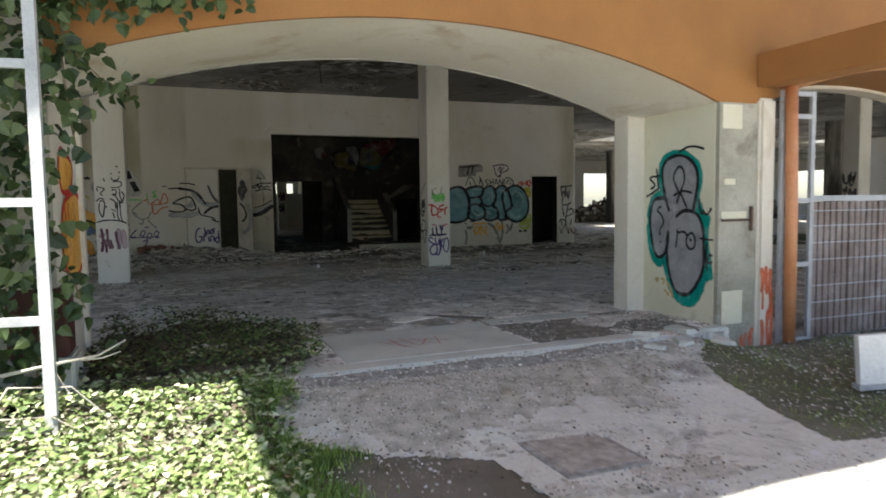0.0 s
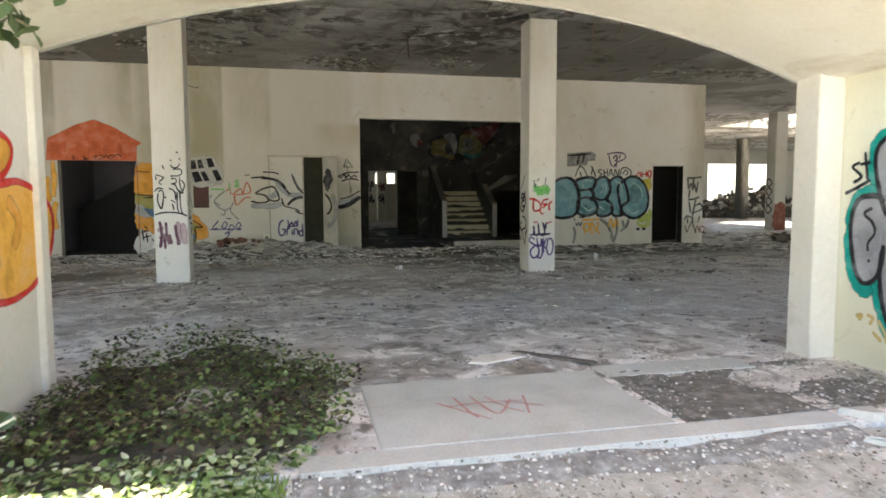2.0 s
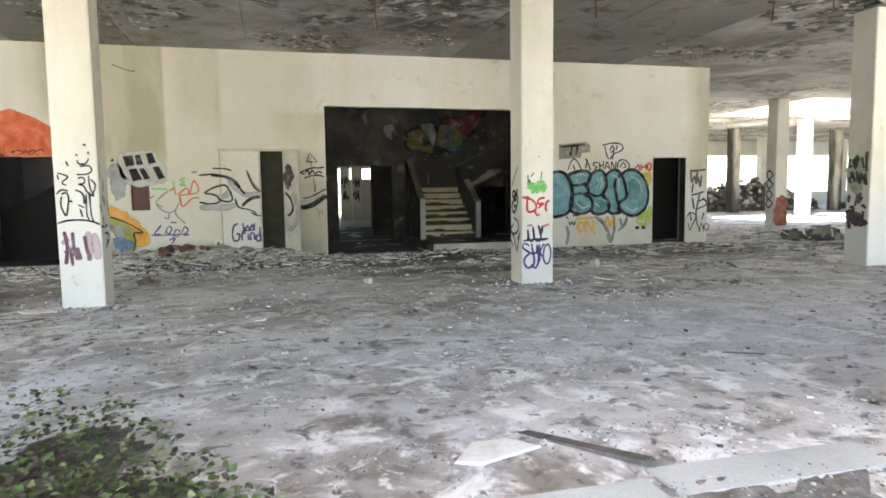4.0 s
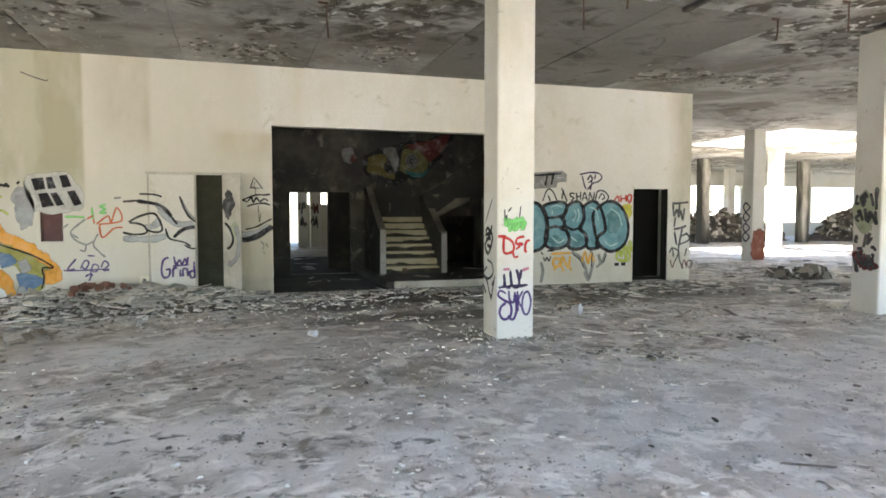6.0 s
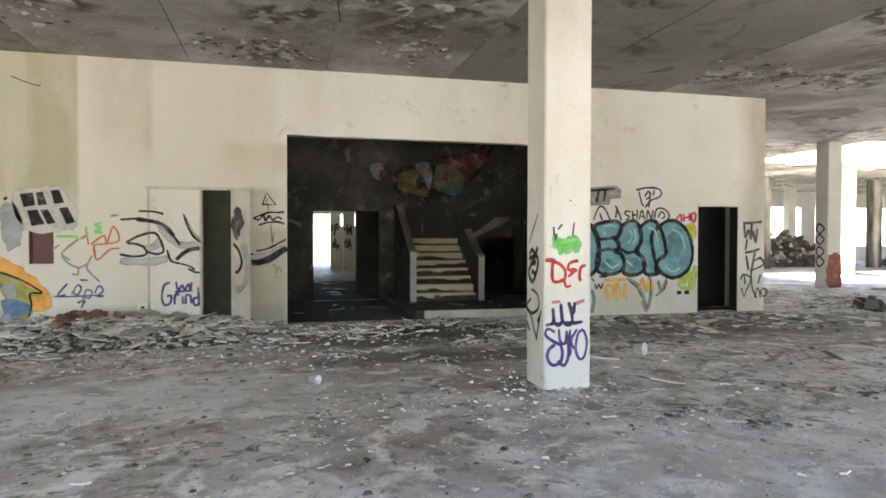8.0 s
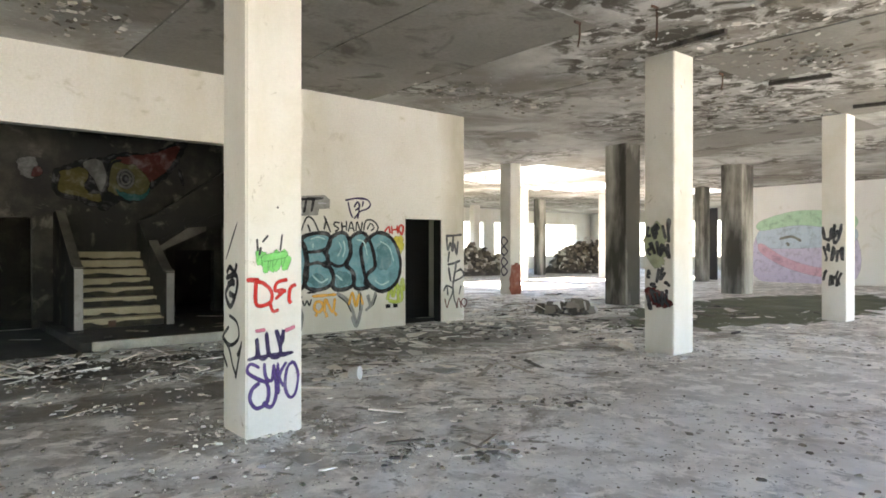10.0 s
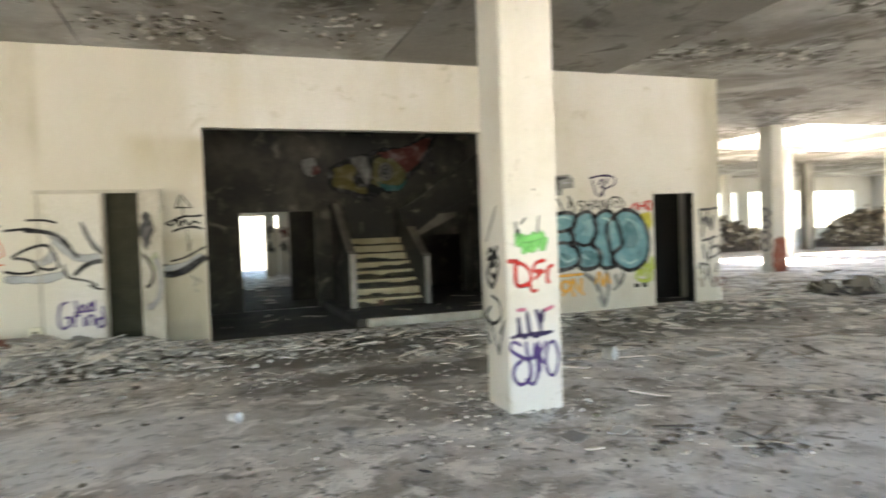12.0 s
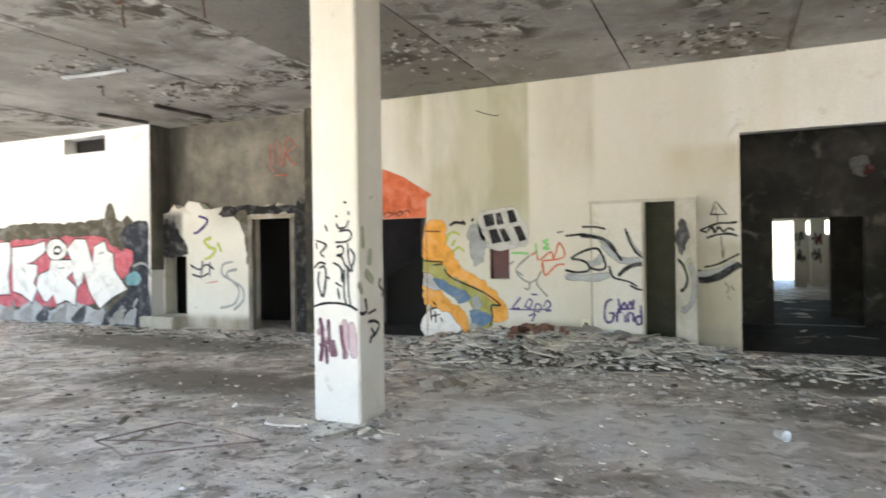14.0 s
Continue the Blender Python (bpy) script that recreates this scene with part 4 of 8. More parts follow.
# ---- fittings in the north wall ----
def build_closet():
    c = empty("wall_cupboard", "cream wall cupboard, one door shut and one bay open", "cupboard")
    part("door", box_bm(0.965, 1.69, 17.522, 17.529, 0.06, 2.195), M["plaster"], c, "shut cream cupboard door")
    part("frame", box_bm(0.90, 2.24, 17.512, 17.529, 2.21, 2.26, bevel=0.003), M["stained_plaster"], c)
    part("frame", box_bm(0.925, 0.955, 17.516, 17.529, 0.03, 2.21), M["stained_plaster"], c)
    part("frame", box_bm(1.70, 1.73, 17.512, 17.529, 0.03, 2.21), M["stained_plaster"], c)
    leaf = part("open_door", box_bm(0.0, 0.45, -0.022, 0.0, 0.0, 2.19, bevel=0.003), M["stained_plaster"], c, "grimy cream door leaf swung wide open")
    leaf.matrix_world = pose(2.19, 17.515, 0.05, 0, 0, -46)
    lp = Plane(leaf, "y", -0.022)
    lp.blot([(0.08, 1.42), (0.06, 1.62), (0.12, 1.86), (0.24, 1.86), (0.28, 1.66), (0.22, 1.42)], "smoke_dim", 0.003, 0.07, label="dark brown smear")
    lp.lines([[(0.06, 1.3), (0.18, 1.2), (0.26, 1.0), (0.18, 0.86), (0.1, 0.84)]], 0.05, "black", 0.004, label="black curved stroke")
    lp.lines([[(0.3, 1.24), (0.4, 1.02), (0.36, 0.72), (0.2, 0.56), (0.12, 0.58)]], 0.09, "haze", 0.003, label="grey curved stroke")
    lp.blot([(0.2, 1.2), (0.3, 1.3), (0.4, 1.22), (0.3, 1.08)], "sage", 0.002, 0.06)
    part("back_panel", box_bm(1.6, 2.3, 17.98, 18.0, 0.0, 2.4), M["locker"], c, "olive back panel")
    for x in (1.64, 2.24):
        part("inner_side", box_bm(x - 0.02, x + 0.02, 17.76, 17.98, 0.0, 2.4), M["locker"], c)
    for i in range(9):
        part("slat", box_bm(1.66, 2.22, 17.95, 17.975, 0.2 + 0.22 * i, 0.23 + 0.22 * i), M["locker"], c)


build_closet()
nb = empty("meter_box", "dark red tin meter box set into the wall", "meter box")
part("door", box_bm(-0.73, -0.41, 17.58, 17.60, 1.05, 1.57, bevel=0.003), M["red_tin"], nb)
part("frame", box_bm(-0.735, -0.715, 17.54, 17.60, 1.045, 1.575), M["rust"], nb)
jb = empty("junction_box", "small cream junction box with a dark hole", "junction box")
part("case", box_bm(0.78, 0.93, 17.47, 17.529, 0.22, 0.42, bevel=0.006), M["yellow_plaster"], jb)
# Black block in place of the shade inside the hole
part("hole", box_bm(0.83, 0.88, 17.464, 17.47, 0.30, 0.37), M["shade_black"], jb)
# Black blocks stand in for the shade inside empty sockets
for x in (10.38, 10.55):
    tagged(part("socket_hole", box_bm(x, x + 0.1, 17.52, 17.531, 0.36, 0.43), M["shade_black"]), "dark empty socket hole in plaster", "socket")
door_frame = empty("door_frame_1", "dark brown timber door frame", "door frame", kind="structure")
for a in ((-5.80, -5.70), (-4.78, -4.68)):
    part("jamb", box_bm(*a, 17.50, 17.62, 0, 2.24, bevel=0.005), M["wood"], door_frame)
part("head", box_bm(-5.80, -4.68, 17.50, 17.62, 2.19, 2.27, bevel=0.005), M["wood"], door_frame)
tagged(part("plinth_block", box_bm(-8.35, -7.4, 17.1, 17.5, 0, 0.24, bevel=0.03), M["stained_plaster"]), "low grimy white masonry block by a wall hole", "block")


def ragged_edge():
    """Broken plaster edge over the low wall."""
    pts = [(-8.1, 2.28)]
    r = random.Random(3)
    x = -8.1
    while x < -4.5:
        pts.append((x, 2.34 + 0.16 * r.random() + (0.12 if -7.9 < x < -7.0 else 0)))
        x += r.uniform(0.08, 0.22)
    pts.append((-4.42, 2.28))
    ob = part("plaster_edge", prism_y(pts, 17.535, 17.72), M["low_plaster"])
    tagged(ob, "ragged broken plaster edge", "plaster", kind="structure")


ragged_edge()

# ---- ceiling fittings ----
def hook(x, y, length, lean):
    pts = [(x, y, HZ), (x + lean * 0.3, y, HZ - length * 0.6), (x + lean, y + 0.02, HZ - length)]
    h = part("ceiling_rod", tube_bm(pts, 0.012, 6), M["rust"])
    tagged(h, "rusty hanger rod fixed to the ceiling", "rod", group="hanger rods in the ceiling")
    part("bracket", box_bm(x - 0.1, x + 0.02, y - 0.012, y + 0.012, HZ - 0.03, HZ, bevel=0.003), M["rust"], h)


for x, y, l, e in ((6.56, 12.34, 0.42, 0.02), (6.65, 11.5, 0.40, 0.0), (9.64, 12.38, 0.30, -0.01), (3.55, 13.57, 0.45, 0.03), (9.9, 11.5, 0.38, 0.02), (-2.95, 12.28, 0.28, 0.0), (-1.95, 12.4, 0.30, 0.01),
                   (1.6, 10.6, 0.34, 0.02), (3.2, 10.4, 0.30, 0.0), (8.3, 10.2, 0.34, 0.0), (13.2, 12.4, 0.25, 0.0), (-6.2, 14.6, 0.16, 0.0), (-4.9, 15.0, 0.14, 0.0)):
    hook(x, y, l, e)
for a, b in (((8.08, 12.37), (8.03, 11.41)), ((4.87, 12.49), (5.25, 12.0)), ((11.27, 12.23), (11.21, 11.35)), ((14.28, 12.16), (14.48, 11.29)), ((17.3, 11.9), (17.5, 11.1)), ((-8.0, 15.94), (-7.84, 16.95)), ((-6.49, 15.91), (-6.36, 17.12))):
    d = Vector((b[0] - a[0], b[1] - a[1], 0))
    m = Matrix.Translation(((a[0] + b[0]) / 2, (a[1] + b[1]) / 2, HZ - 0.035)) @ d.to_track_quat("Y", "Z").to_matrix().to_4x4()
    bar = part("ceiling_channel", box_bm(-0.035, 0.035, -d.length / 2, d.length / 2, -0.03, 0.03, m=m), M["dark_bits"])
    tagged(bar, "black steel channel under the ceiling", "channel", group="steel channels under the ceiling")
tagged(part("ceiling_pipe", tube_bm([(-6.16, 13.91, HZ - 0.05), (-5.5, 13.97, HZ - 0.06), (-4.97, 14.03, HZ - 0.05)], 0.03, 8), M["galv"]), "pale conduit pipe under the ceiling", "pipe")

# ---- front yard things ----
def gate_leaf(name, label, x0, y0, x1, y1, z0, z1, rungs, w=0.05):
    g = empty(name, label, "gate")
    d = Vector((x1 - x0, y1 - y0, 0))
    m = Matrix.Translation((x0, y0, 0)) @ d.to_track_quat("X", "Z").to_matrix().to_4x4()
    L = d.length
    for u in (0, L):
        part("post", box_bm(u - w / 2, u + w / 2, -0.02, 0.02, z0, z1, m=m), M["galv"], g)
    for z in rungs:
        part("rail", box_bm(w / 2, L - w / 2, -0.016, 0.016, z - 0.025, z + 0.025, m=m), M["galv"], g)
    return g


gate_leaf("metal_gate", "pale grey metal gate leaf standing open beside ivy", 0.0, 4.28, -1.15, 4.45, -0.14, 2.9, (0.02, 0.64, 1.31, 2.07, 2.87), 0.062)
gate_leaf("narrow_gate", "narrow pale grey metal gate frame beside the fence", 6.50, 4.95, 6.90, 4.93, -0.27, 2.38, (-0.22, 0.58, 1.25, 2.12, 2.35))
rod = tagged(part("rusty_pole", tube_bm([(-0.28, 4.1, -0.12), (-0.27, 4.1, 0.6)], 0.025, 8), M["pipe"]), "short orange pole in the ivy", "pole")
tagged(part("drain_pipe", tube_bm([(6.56, 4.87, -0.3), (6.555, 4.87, 1.1), (6.52, 4.87, 2.405)], 0.06, 14), M["pipe"], smooth=True), "orange plastic drain pipe on the pier", "pipe")


def build_fence():
    f = empty("sheet_fence", "faded brown slatted fence with a pale top rail", "fence")
    part("rail", box_bm(6.93, 11.7, 4.93, 4.97, 1.24, 1.30), M["galv"], f, "pale grey top rail")
    part("rail", box_bm(6.93, 11.7, 4.965, 4.99, 0.45, 0.50), M["rust"], f)
    part("rail", box_bm(6.93, 11.7, 4.965, 4.99, -0.12, -0.07), M["rust"], f)
    for z in (-0.02, 0.16, 0.34, 0.62, 0.8, 0.98, 1.14):
        part("wire", tube_bm([(6.93, 4.922, z), (9.3, 4.922, z - 0.012), (11.7, 4.922, z)], 0.007, 6), M["galv"], f, "pale fence wire")
    r = random.Random(5)
    x = 6.95
    while x < 11.7:
        part("slat", box_bm(x, x + 0.068, 4.93 + r.uniform(0, 0.012), 4.96, -0.22, 1.235), M["fence"], f)
        x += 0.095


build_fence()
wp = empty("white_panel", "white sheet panel lying propped on the ground", "panel")
wm = Matrix.Translation((5.5, 3.36, -0.2)) @ Euler((0, radians(-4), radians(-24))).to_matrix().to_4x4()
part("sheet", box_bm(0, 1.1, 0, 0.06, 0.0, 0.42, m=wm), M["white_panel"], wp)
part("edge", box_bm(-0.02, 1.1, -0.02, 0.08, -0.0, 0.04, m=wm), M["galv"], wp, "grey metal edge")
rt = empty("red_bin", "dark red tin box standing on a pale block by the pier", "tin box")
part("body", box_bm(-0.36, 0.0, 5.02, 5.33, 0.27, 0.74, bevel=0.015), M["red_tin"], rt)
part("base", box_bm(-0.42, 0.03, 4.98, 5.4, -0.05, 0.27, bevel=0.02), M["slab"], rt, "pale concrete base block")
for u, v, w, h in ((5.76, 1.98, 0.26, 0.24), (5.78, 0.0, 0.28, 0.34), (5.76, 1.08, 0.34, 0.07), (5.8, 1.42, 0.14, 0.06)):
    part("plaster_patch", box_bm(u, u + w, 5.018, 5.028, v, v + h, bevel=0.002), M["yellow_plaster"], pier_right, "yellow plaster remnant")
for x in (6.06, 6.14):
    part("strap", box_bm(x - 0.3, x + 0.12, 5.005, 5.017, 1.05, 1.07) if x < 6.1 else box_bm(x, x + 0.03, 5.0, 5.017, 0.95, 1.2), M["rust"], pier_right, "rusty iron strap")
post = tagged(part("pier_post", box_bm(6.24, 6.46, 4.985, 5.4, -0.4, 2.3, bevel=0.03), M["soffit"]), "smooth pale rendered post with coral spray paint", "post", kind="structure")
pk = Plane(post, "y", 4.985)
pk.lines([[(6.28, 0.56), (6.3, 0.44), (6.29, 0.3)], [(6.34, 0.58), (6.35, 0.42), (6.36, 0.28)], [(6.41, 0.55), (6.4, 0.4), (6.42, 0.22)], [(6.29, 0.02), (6.31, -0.12), (6.3, -0.28)], [(6.38, 0.12), (6.37, -0.06), (6.39, -0.28)], [(6.43, 0.16), (6.43, -0.1), (6.42, -0.3)]], 0.045, "coral", 0.003, label="coral spray paint")
pk.lines([[(6.4, 0.4), (6.41, 0.2), (6.38, 0.0)], [(6.42, 0.3), (6.42, 0.0)], [(6.3, 0.3), (6.3, 0.12)]], 0.03, "coral", 0.006)
pf = Plane(pier_right, "y", 5.03)
pf.tag(6.05, -0.3, 0.18, 0.25, "coral", 0.025, 4, 4)

# threshold
thr = tagged(part("threshold_slab", box_bm(1.92, 3.62, 5.045, 6.2, -0.05, 0.014, bevel=0.006), M["slab"]), "pale square concrete slab with faint red scribble", "slab")
tp = Plane(thr, "z", 0.014, 1)
tp.lines([[(2.343, 5.704), (2.457, 5.541), (2.598, 5.343)], [(2.476, 5.783), (2.502, 5.532), (2.532, 5.381)], [(2.583, 5.793), (2.661, 5.421), (2.822, 5.672)], [(2.68, 5.759), (2.739, 5.542), (2.827, 5.416)], [(2.765, 5.623), (2.873, 5.574), (2.979, 5.497)], [(2.927, 5.728), (2.887, 5.542), (2.848, 5.385)], [(2.394, 5.609), (2.647, 5.646), (2.892, 5.629)]], 0.014, "faint", 0.003, label="faint red scribble")
tagged(part("threshold_kerb", box_bm(1.5, 4.62, 4.84, 5.045, -0.2, 0.011, bevel=0.008), M["slab"]), "long pale concrete kerb at the entrance", "kerb")
tagged(part("threshold_strip", box_bm(3.68, 4.9, 6.0, 6.3, -0.02, 0.012, bevel=0.005), M["slab"]), "broken pale strip of screed", "slab")


def shard_mesh(name, seed, sx, sy, sz, n=7, material=None):
    r = random.Random(seed)
    ang = sorted(r.uniform(0, 2 * math.pi) for _ in range(n))
    if n == 4:
        pts = [(-sx, -sy * r.uniform(0.6, 1)), (sx * r.uniform(0.8, 1), -sy), (sx, sy * r.uniform(0.7, 1)), (-sx * r.uniform(0.8, 1), sy)]
    else:
        pts = [(sx * math.cos(a) * r.uniform(0.7, 1), sy * math.sin(a) * r.uniform(0.7, 1)) for a in ang]
    k = len(pts)
    verts = [(x, y, 0) for x, y in pts] + [(x * 0.93, y * 0.93, sz * r.uniform(0.7, 1.2)) for x, y in pts]
    faces = [tuple(range(k))[::-1], tuple(range(k, 2 * k))] + [(i, (i + 1) % k, k + (i + 1) % k, k + i) for i in range(k)]
    me = bpy.data.meshes.new(name)
    me.from_pydata(verts, [], faces)
    me.materials.append(material)
    return me


KINDS = {
    "plaster_fragment": ("pale flat fragment of fallen plaster", "rubble", [shard_mesh("plaster_fragment", s, 0.10 + 0.015 * s, 0.07 + 0.01 * (s % 4), 0.018, 7, M["rubble"]) for s in range(6)]),
    "broken_board": ("weathered broken board lying in rubble", "board", [shard_mesh("broken_board", 20 + s, 0.14 + 0.055 * s, 0.022 + 0.012 * (s % 3), 0.016, 4, M["wood"] if s % 2 else M["rubble"]) for s in range(6)]),
    "plasterboard_sheet": ("bent pale sheet of broken plasterboard", "board", [shard_mesh("plasterboard_sheet", 40 + s, 0.22 + 0.03 * s, 0.13 + 0.015 * s, 0.012, 6, M["rubble"]) for s in range(4)]),
    "brick_piece": ("broken reddish brick in the rubble", "brick", [shard_mesh("brick_piece", 60 + s, 0.09, 0.05, 0.055, 6, M["brick"]) for s in range(3)]),
    "charred_scrap": ("small charred scrap on the floor", "scrap", [shard_mesh("charred_scrap", 80 + s, 0.07 + 0.02 * s, 0.045, 0.02, 6, M["dark_bits"]) for s in range(4)]),
}
KINDS["plaster_chip"] = ("small pale chip of plaster on the concrete", "rubble", [shard_mesh("plaster_chip", 120 + s, 0.05 + 0.012 * s, 0.025 + 0.01 * (s % 3), 0.012, 6, M["rubble"]) for s in range(5)])
KINDS["wall_sheet"] = ("broad white sheet of fallen wall lining", "board", [shard_mesh("wall_sheet", 140 + s, 0.13 + 0.03 * s, 0.07 + 0.015 * (s % 3), 0.012, 6, M["rubble"]) for s in range(4)])
COUNT = {}


def scatter(kind, r, x, y, z, tilt=0.1, scale=1.0):
    if COUNT.get(kind, 0) >= 290:
        return
    COUNT[kind] = COUNT.get(kind, 0) + 1
    label, cat, meshes = KINDS[kind]
    ob = new(kind, r.choice(meshes))
    ob.matrix_world = Matrix.LocRotScale((x, y, z), Euler((r.gauss(0, tilt), r.gauss(0, tilt), r.uniform(0, 6.28))), (scale * r.uniform(0.7, 1.25),) * 3)
    tagged(ob, label, cat, group=kind.replace("_", " ") + "s on the hall floor")


def heap_z(x, y):
    """Height of the rubble heap along the north wall."""
    a = max(0.0, 1 - ((x - 0.55) / 2.5) ** 2) * smooth((y - 15.3) / 1.9)
    return 0.29 * a * (0.75 + 0.5 * noise.noise((x * 1.1, y * 1.1, 3)))


def low_heap_z(x, y):
    d = ((x - 5.4) / 1.3) ** 2 + ((y - 16.4) / 0.75) ** 2
    return 0.10 * max(0.0, 1 - d)


def heap(name, fn, x0, x1, y0, y1, step, material, label):
    nx, ny = int((x1 - x0) / step) + 1, int((y1 - y0) / step) + 1
    verts = [(x0 + i * step, y0 + j * step, fn(x0 + i * step, y0 + j * step) * (1 + 0.35 * noise.noise((i * 0.9, j * 0.9, 1))) - 0.012) for j in range(ny) for i in range(nx)]
    faces = [(j * nx + i, j * nx + i + 1, (j + 1) * nx + i + 1, (j + 1) * nx + i) for j in range(ny - 1) for i in range(nx - 1)]
    return tagged(link_mesh(name, verts, faces, material), label, "rubble", kind="stuff")


heap("rubble_heap", heap_z, -2.2, 3.1, 15.2, 17.53, 0.07, M["dark_gap_rubble"], "heap of broken plaster and dust against the wall")
heap("rubble_heap", low_heap_z, 4.0, 6.8, 15.5, 17.3, 0.07, M["dark_gap_rubble"], "low heap of splinters before the stairs")
rr = random.Random(11)
for i in range(420):
    x = rr.gauss(0.55, 1.25)
    y = 17.45 - abs(rr.gauss(0, 0.85))
    if -2.3 < x < 3.0 and y > 15.2:
        scatter(rr.choices(["plaster_fragment", "broken_board", "plasterboard_sheet", "brick_piece", "charred_scrap"], [9, 1.6, 5, 0.15, 1.2])[0], rr, x, y, max(heap_z(x, y), 0.0) + rr.uniform(0.0, 0.05), 0.17, 0.95)
for i in range(20):
    x, y = rr.gauss(0.2, 0.2), 17.1 - abs(rr.gauss(0, 0.2))
    scatter("brick_piece", rr, x, y, heap_z(x, y) + 0.08, 0.3, 1.4)
for i in range(75):
    x, y = rr.gauss(5.3, 0.75), rr.gauss(16.4, 0.5)
    scatter(rr.choices(["broken_board", "charred_scrap", "plaster_fragment"], [6, 3, 2])[0], rr, x, min(y, 17.5), low_heap_z(x, y) + 0.012, 0.18, 0.9)
for i in range(130):
    x, y = rr.uniform(6.0, 13.5), 17.3 - abs(rr.gauss(0, 2.0))
    scatter(rr.choices(["broken_board", "plaster_fragment", "charred_scrap", "plasterboard_sheet"], [4, 4, 3, 2])[0], rr, x, y, 0.004, 0.05)
for i in range(110):
    x, y = rr.uniform(11.5, 20), rr.uniform(12.5, 21.5)
    scatter(rr.choices(["broken_board", "plaster_fragment", "charred_scrap", "plasterboard_sheet"], [5, 4, 3, 4])[0], rr, x, y, 0.004, 0.08, 1.5)
for i in range(90):
    x, y = rr.uniform(-9.5, -3.5), 17.1 - abs(rr.gauss(0, 0.6))
    scatter(rr.choices(["broken_board", "plaster_fragment", "charred_scrap"], [3, 3, 6])[0], rr, x, y, 0.004, 0.12)
for i in range(120):
    x, y = rr.uniform(-7, 15), rr.uniform(8.0, 16.5)
    scatter(rr.choices(["broken_board", "plaster_fragment", "charred_scrap"], [0.7, 5, 4])[0], rr, x, y, 0.003, 0.03, 0.45)
for x, y in ((3.0, 16.9), (2.5, 17.2), (2.7, 16.5), (3.6, 16.3), (8.4, 13.4), (10.4, 14.6), (3.05, 6.7), (-0.75, 12.1)):
    scatter("plasterboard_sheet", rr, x, y, 0.004, 0.03, 1.25)
for x, y in ((3.5, 6.65), (-2.2, 11.6), (-1.6, 11.2), (-1.3, 11.9), (-2.6, 11.4), (4.4, 15.0), (7.9, 13.5)):
    scatter("broken_board", rr, x, y, 0.004, 0.03, 0.8)

for i in range(60):
    x, y = rr.uniform(3.2, 8.4), rr.uniform(17.9, 21.2)
    if not (5.3 < x < 7.3 and y > 19.3):
        scatter(rr.choice(["plaster_fragment", "broken_board", "charred_scrap"]), rr, x, y, 0.132 if x > 5.3 else 0.008, 0.05, 0.9)
for i in range(40):
    scatter(rr.choice(["plaster_fragment", "plasterboard_sheet"]), rr, rr.uniform(3.2, 4.8), rr.uniform(22, 36), 0.008, 0.04, 1.0)

# broken slabs by the pier
for i, (x, y, s) in enumerate(((4.82, 4.95, 1.9), (5.2, 4.98, 2.2), (5.52, 4.9, 1.8), (5.0, 4.72, 1.5), (5.4, 4.68, 1.7), (4.6, 4.62, 1.2))):
    ob = new("broken_slab", shard_mesh("broken_slab", 100 + i, 0.13, 0.08, 0.022, 6, M["slab"]))
    ob.matrix_world = Matrix.LocRotScale((x, y, max(ground_z(x, y), -0.1) + (0.09 if y > 4.85 else 0.02)), Euler((0.05 * (i % 3 - 1), 0.06, i * 1.3)), (s, s, s))
    tagged(ob, "cracked pale piece of threshold slab", "slab", group="broken threshold slabs")

# small loose things
def lathe(name, profile, material, parent=None, n=14, label=""):
    verts, faces = [], []
    for r, z in profile:
        verts += [(r * math.cos(2 * math.pi * j / n), r * math.sin(2 * math.pi * j / n), z) for j in range(n)]
    for i in range(len(profile) - 1):
        faces += [(i * n + j, i * n + (j + 1) % n, (i + 1) * n + (j + 1) % n, (i + 1) * n + j) for j in range(n)]
    faces += [tuple(range(n))[::-1]]
    return link_mesh(name, verts, faces, material, parent, label, smooth=True)


bk = tagged(lathe("bucket", [(0.09, 0), (0.12, 0.19), (0.128, 0.19), (0.128, 0.2), (0.115, 0.2), (0.085, 0.01)], M["white_panel"]), "small white plastic bucket on its side", "bucket")
bk.matrix_world = pose(7.25, 13.75, 0.075, 85, 0, 35) @ Matrix.Scale(0.62, 4)
cp = tagged(lathe("paper_cup", [(0.03, 0), (0.042, 0.1), (0.045, 0.1), (0.045, 0.105), (0.04, 0.105), (0.028, 0.005)], M["white_panel"]), "white paper cup lying on the floor", "cup")
cp.matrix_world = pose(3.24, 13.11, 0.044, 88, 0, 40)
rag = tagged(link_mesh("pink_rag", [(0.16 * math.cos(a) * (1 + 0.3 * math.sin(3 * a)), 0.1 * math.sin(a), 0.012 + 0.01 * math.sin(5 * a)) for a in [i * 0.4488 for i in range(14)]] + [(0, 0, 0.03)], [(i, (i + 1) % 14, 14) for i in range(14)], M["p_rag"]), "faded pink rag on the floor", "rag")
rag.matrix_world = pose(2.92, 13.1, 0.0, 0, 0, 10)
bx = empty("broken_crate", "collapsed cardboard and timber crate by the column", "crate")
for i, (x, y, a, b) in enumerate(((-0.05, 13.75, 35, 10), (0.12, 13.7, -40, 60), (0.0, 13.85, 20, 110), (0.15, 13.85, 60, 30))):
    part("panel", box_bm(-0.15, 0.15, -0.008, 0.008, -0.05, 0.05, m=pose(x, y, 0.10, a, 12 * i - 15, b)), M["wood"] if i % 2 else M["rubble"], bx)


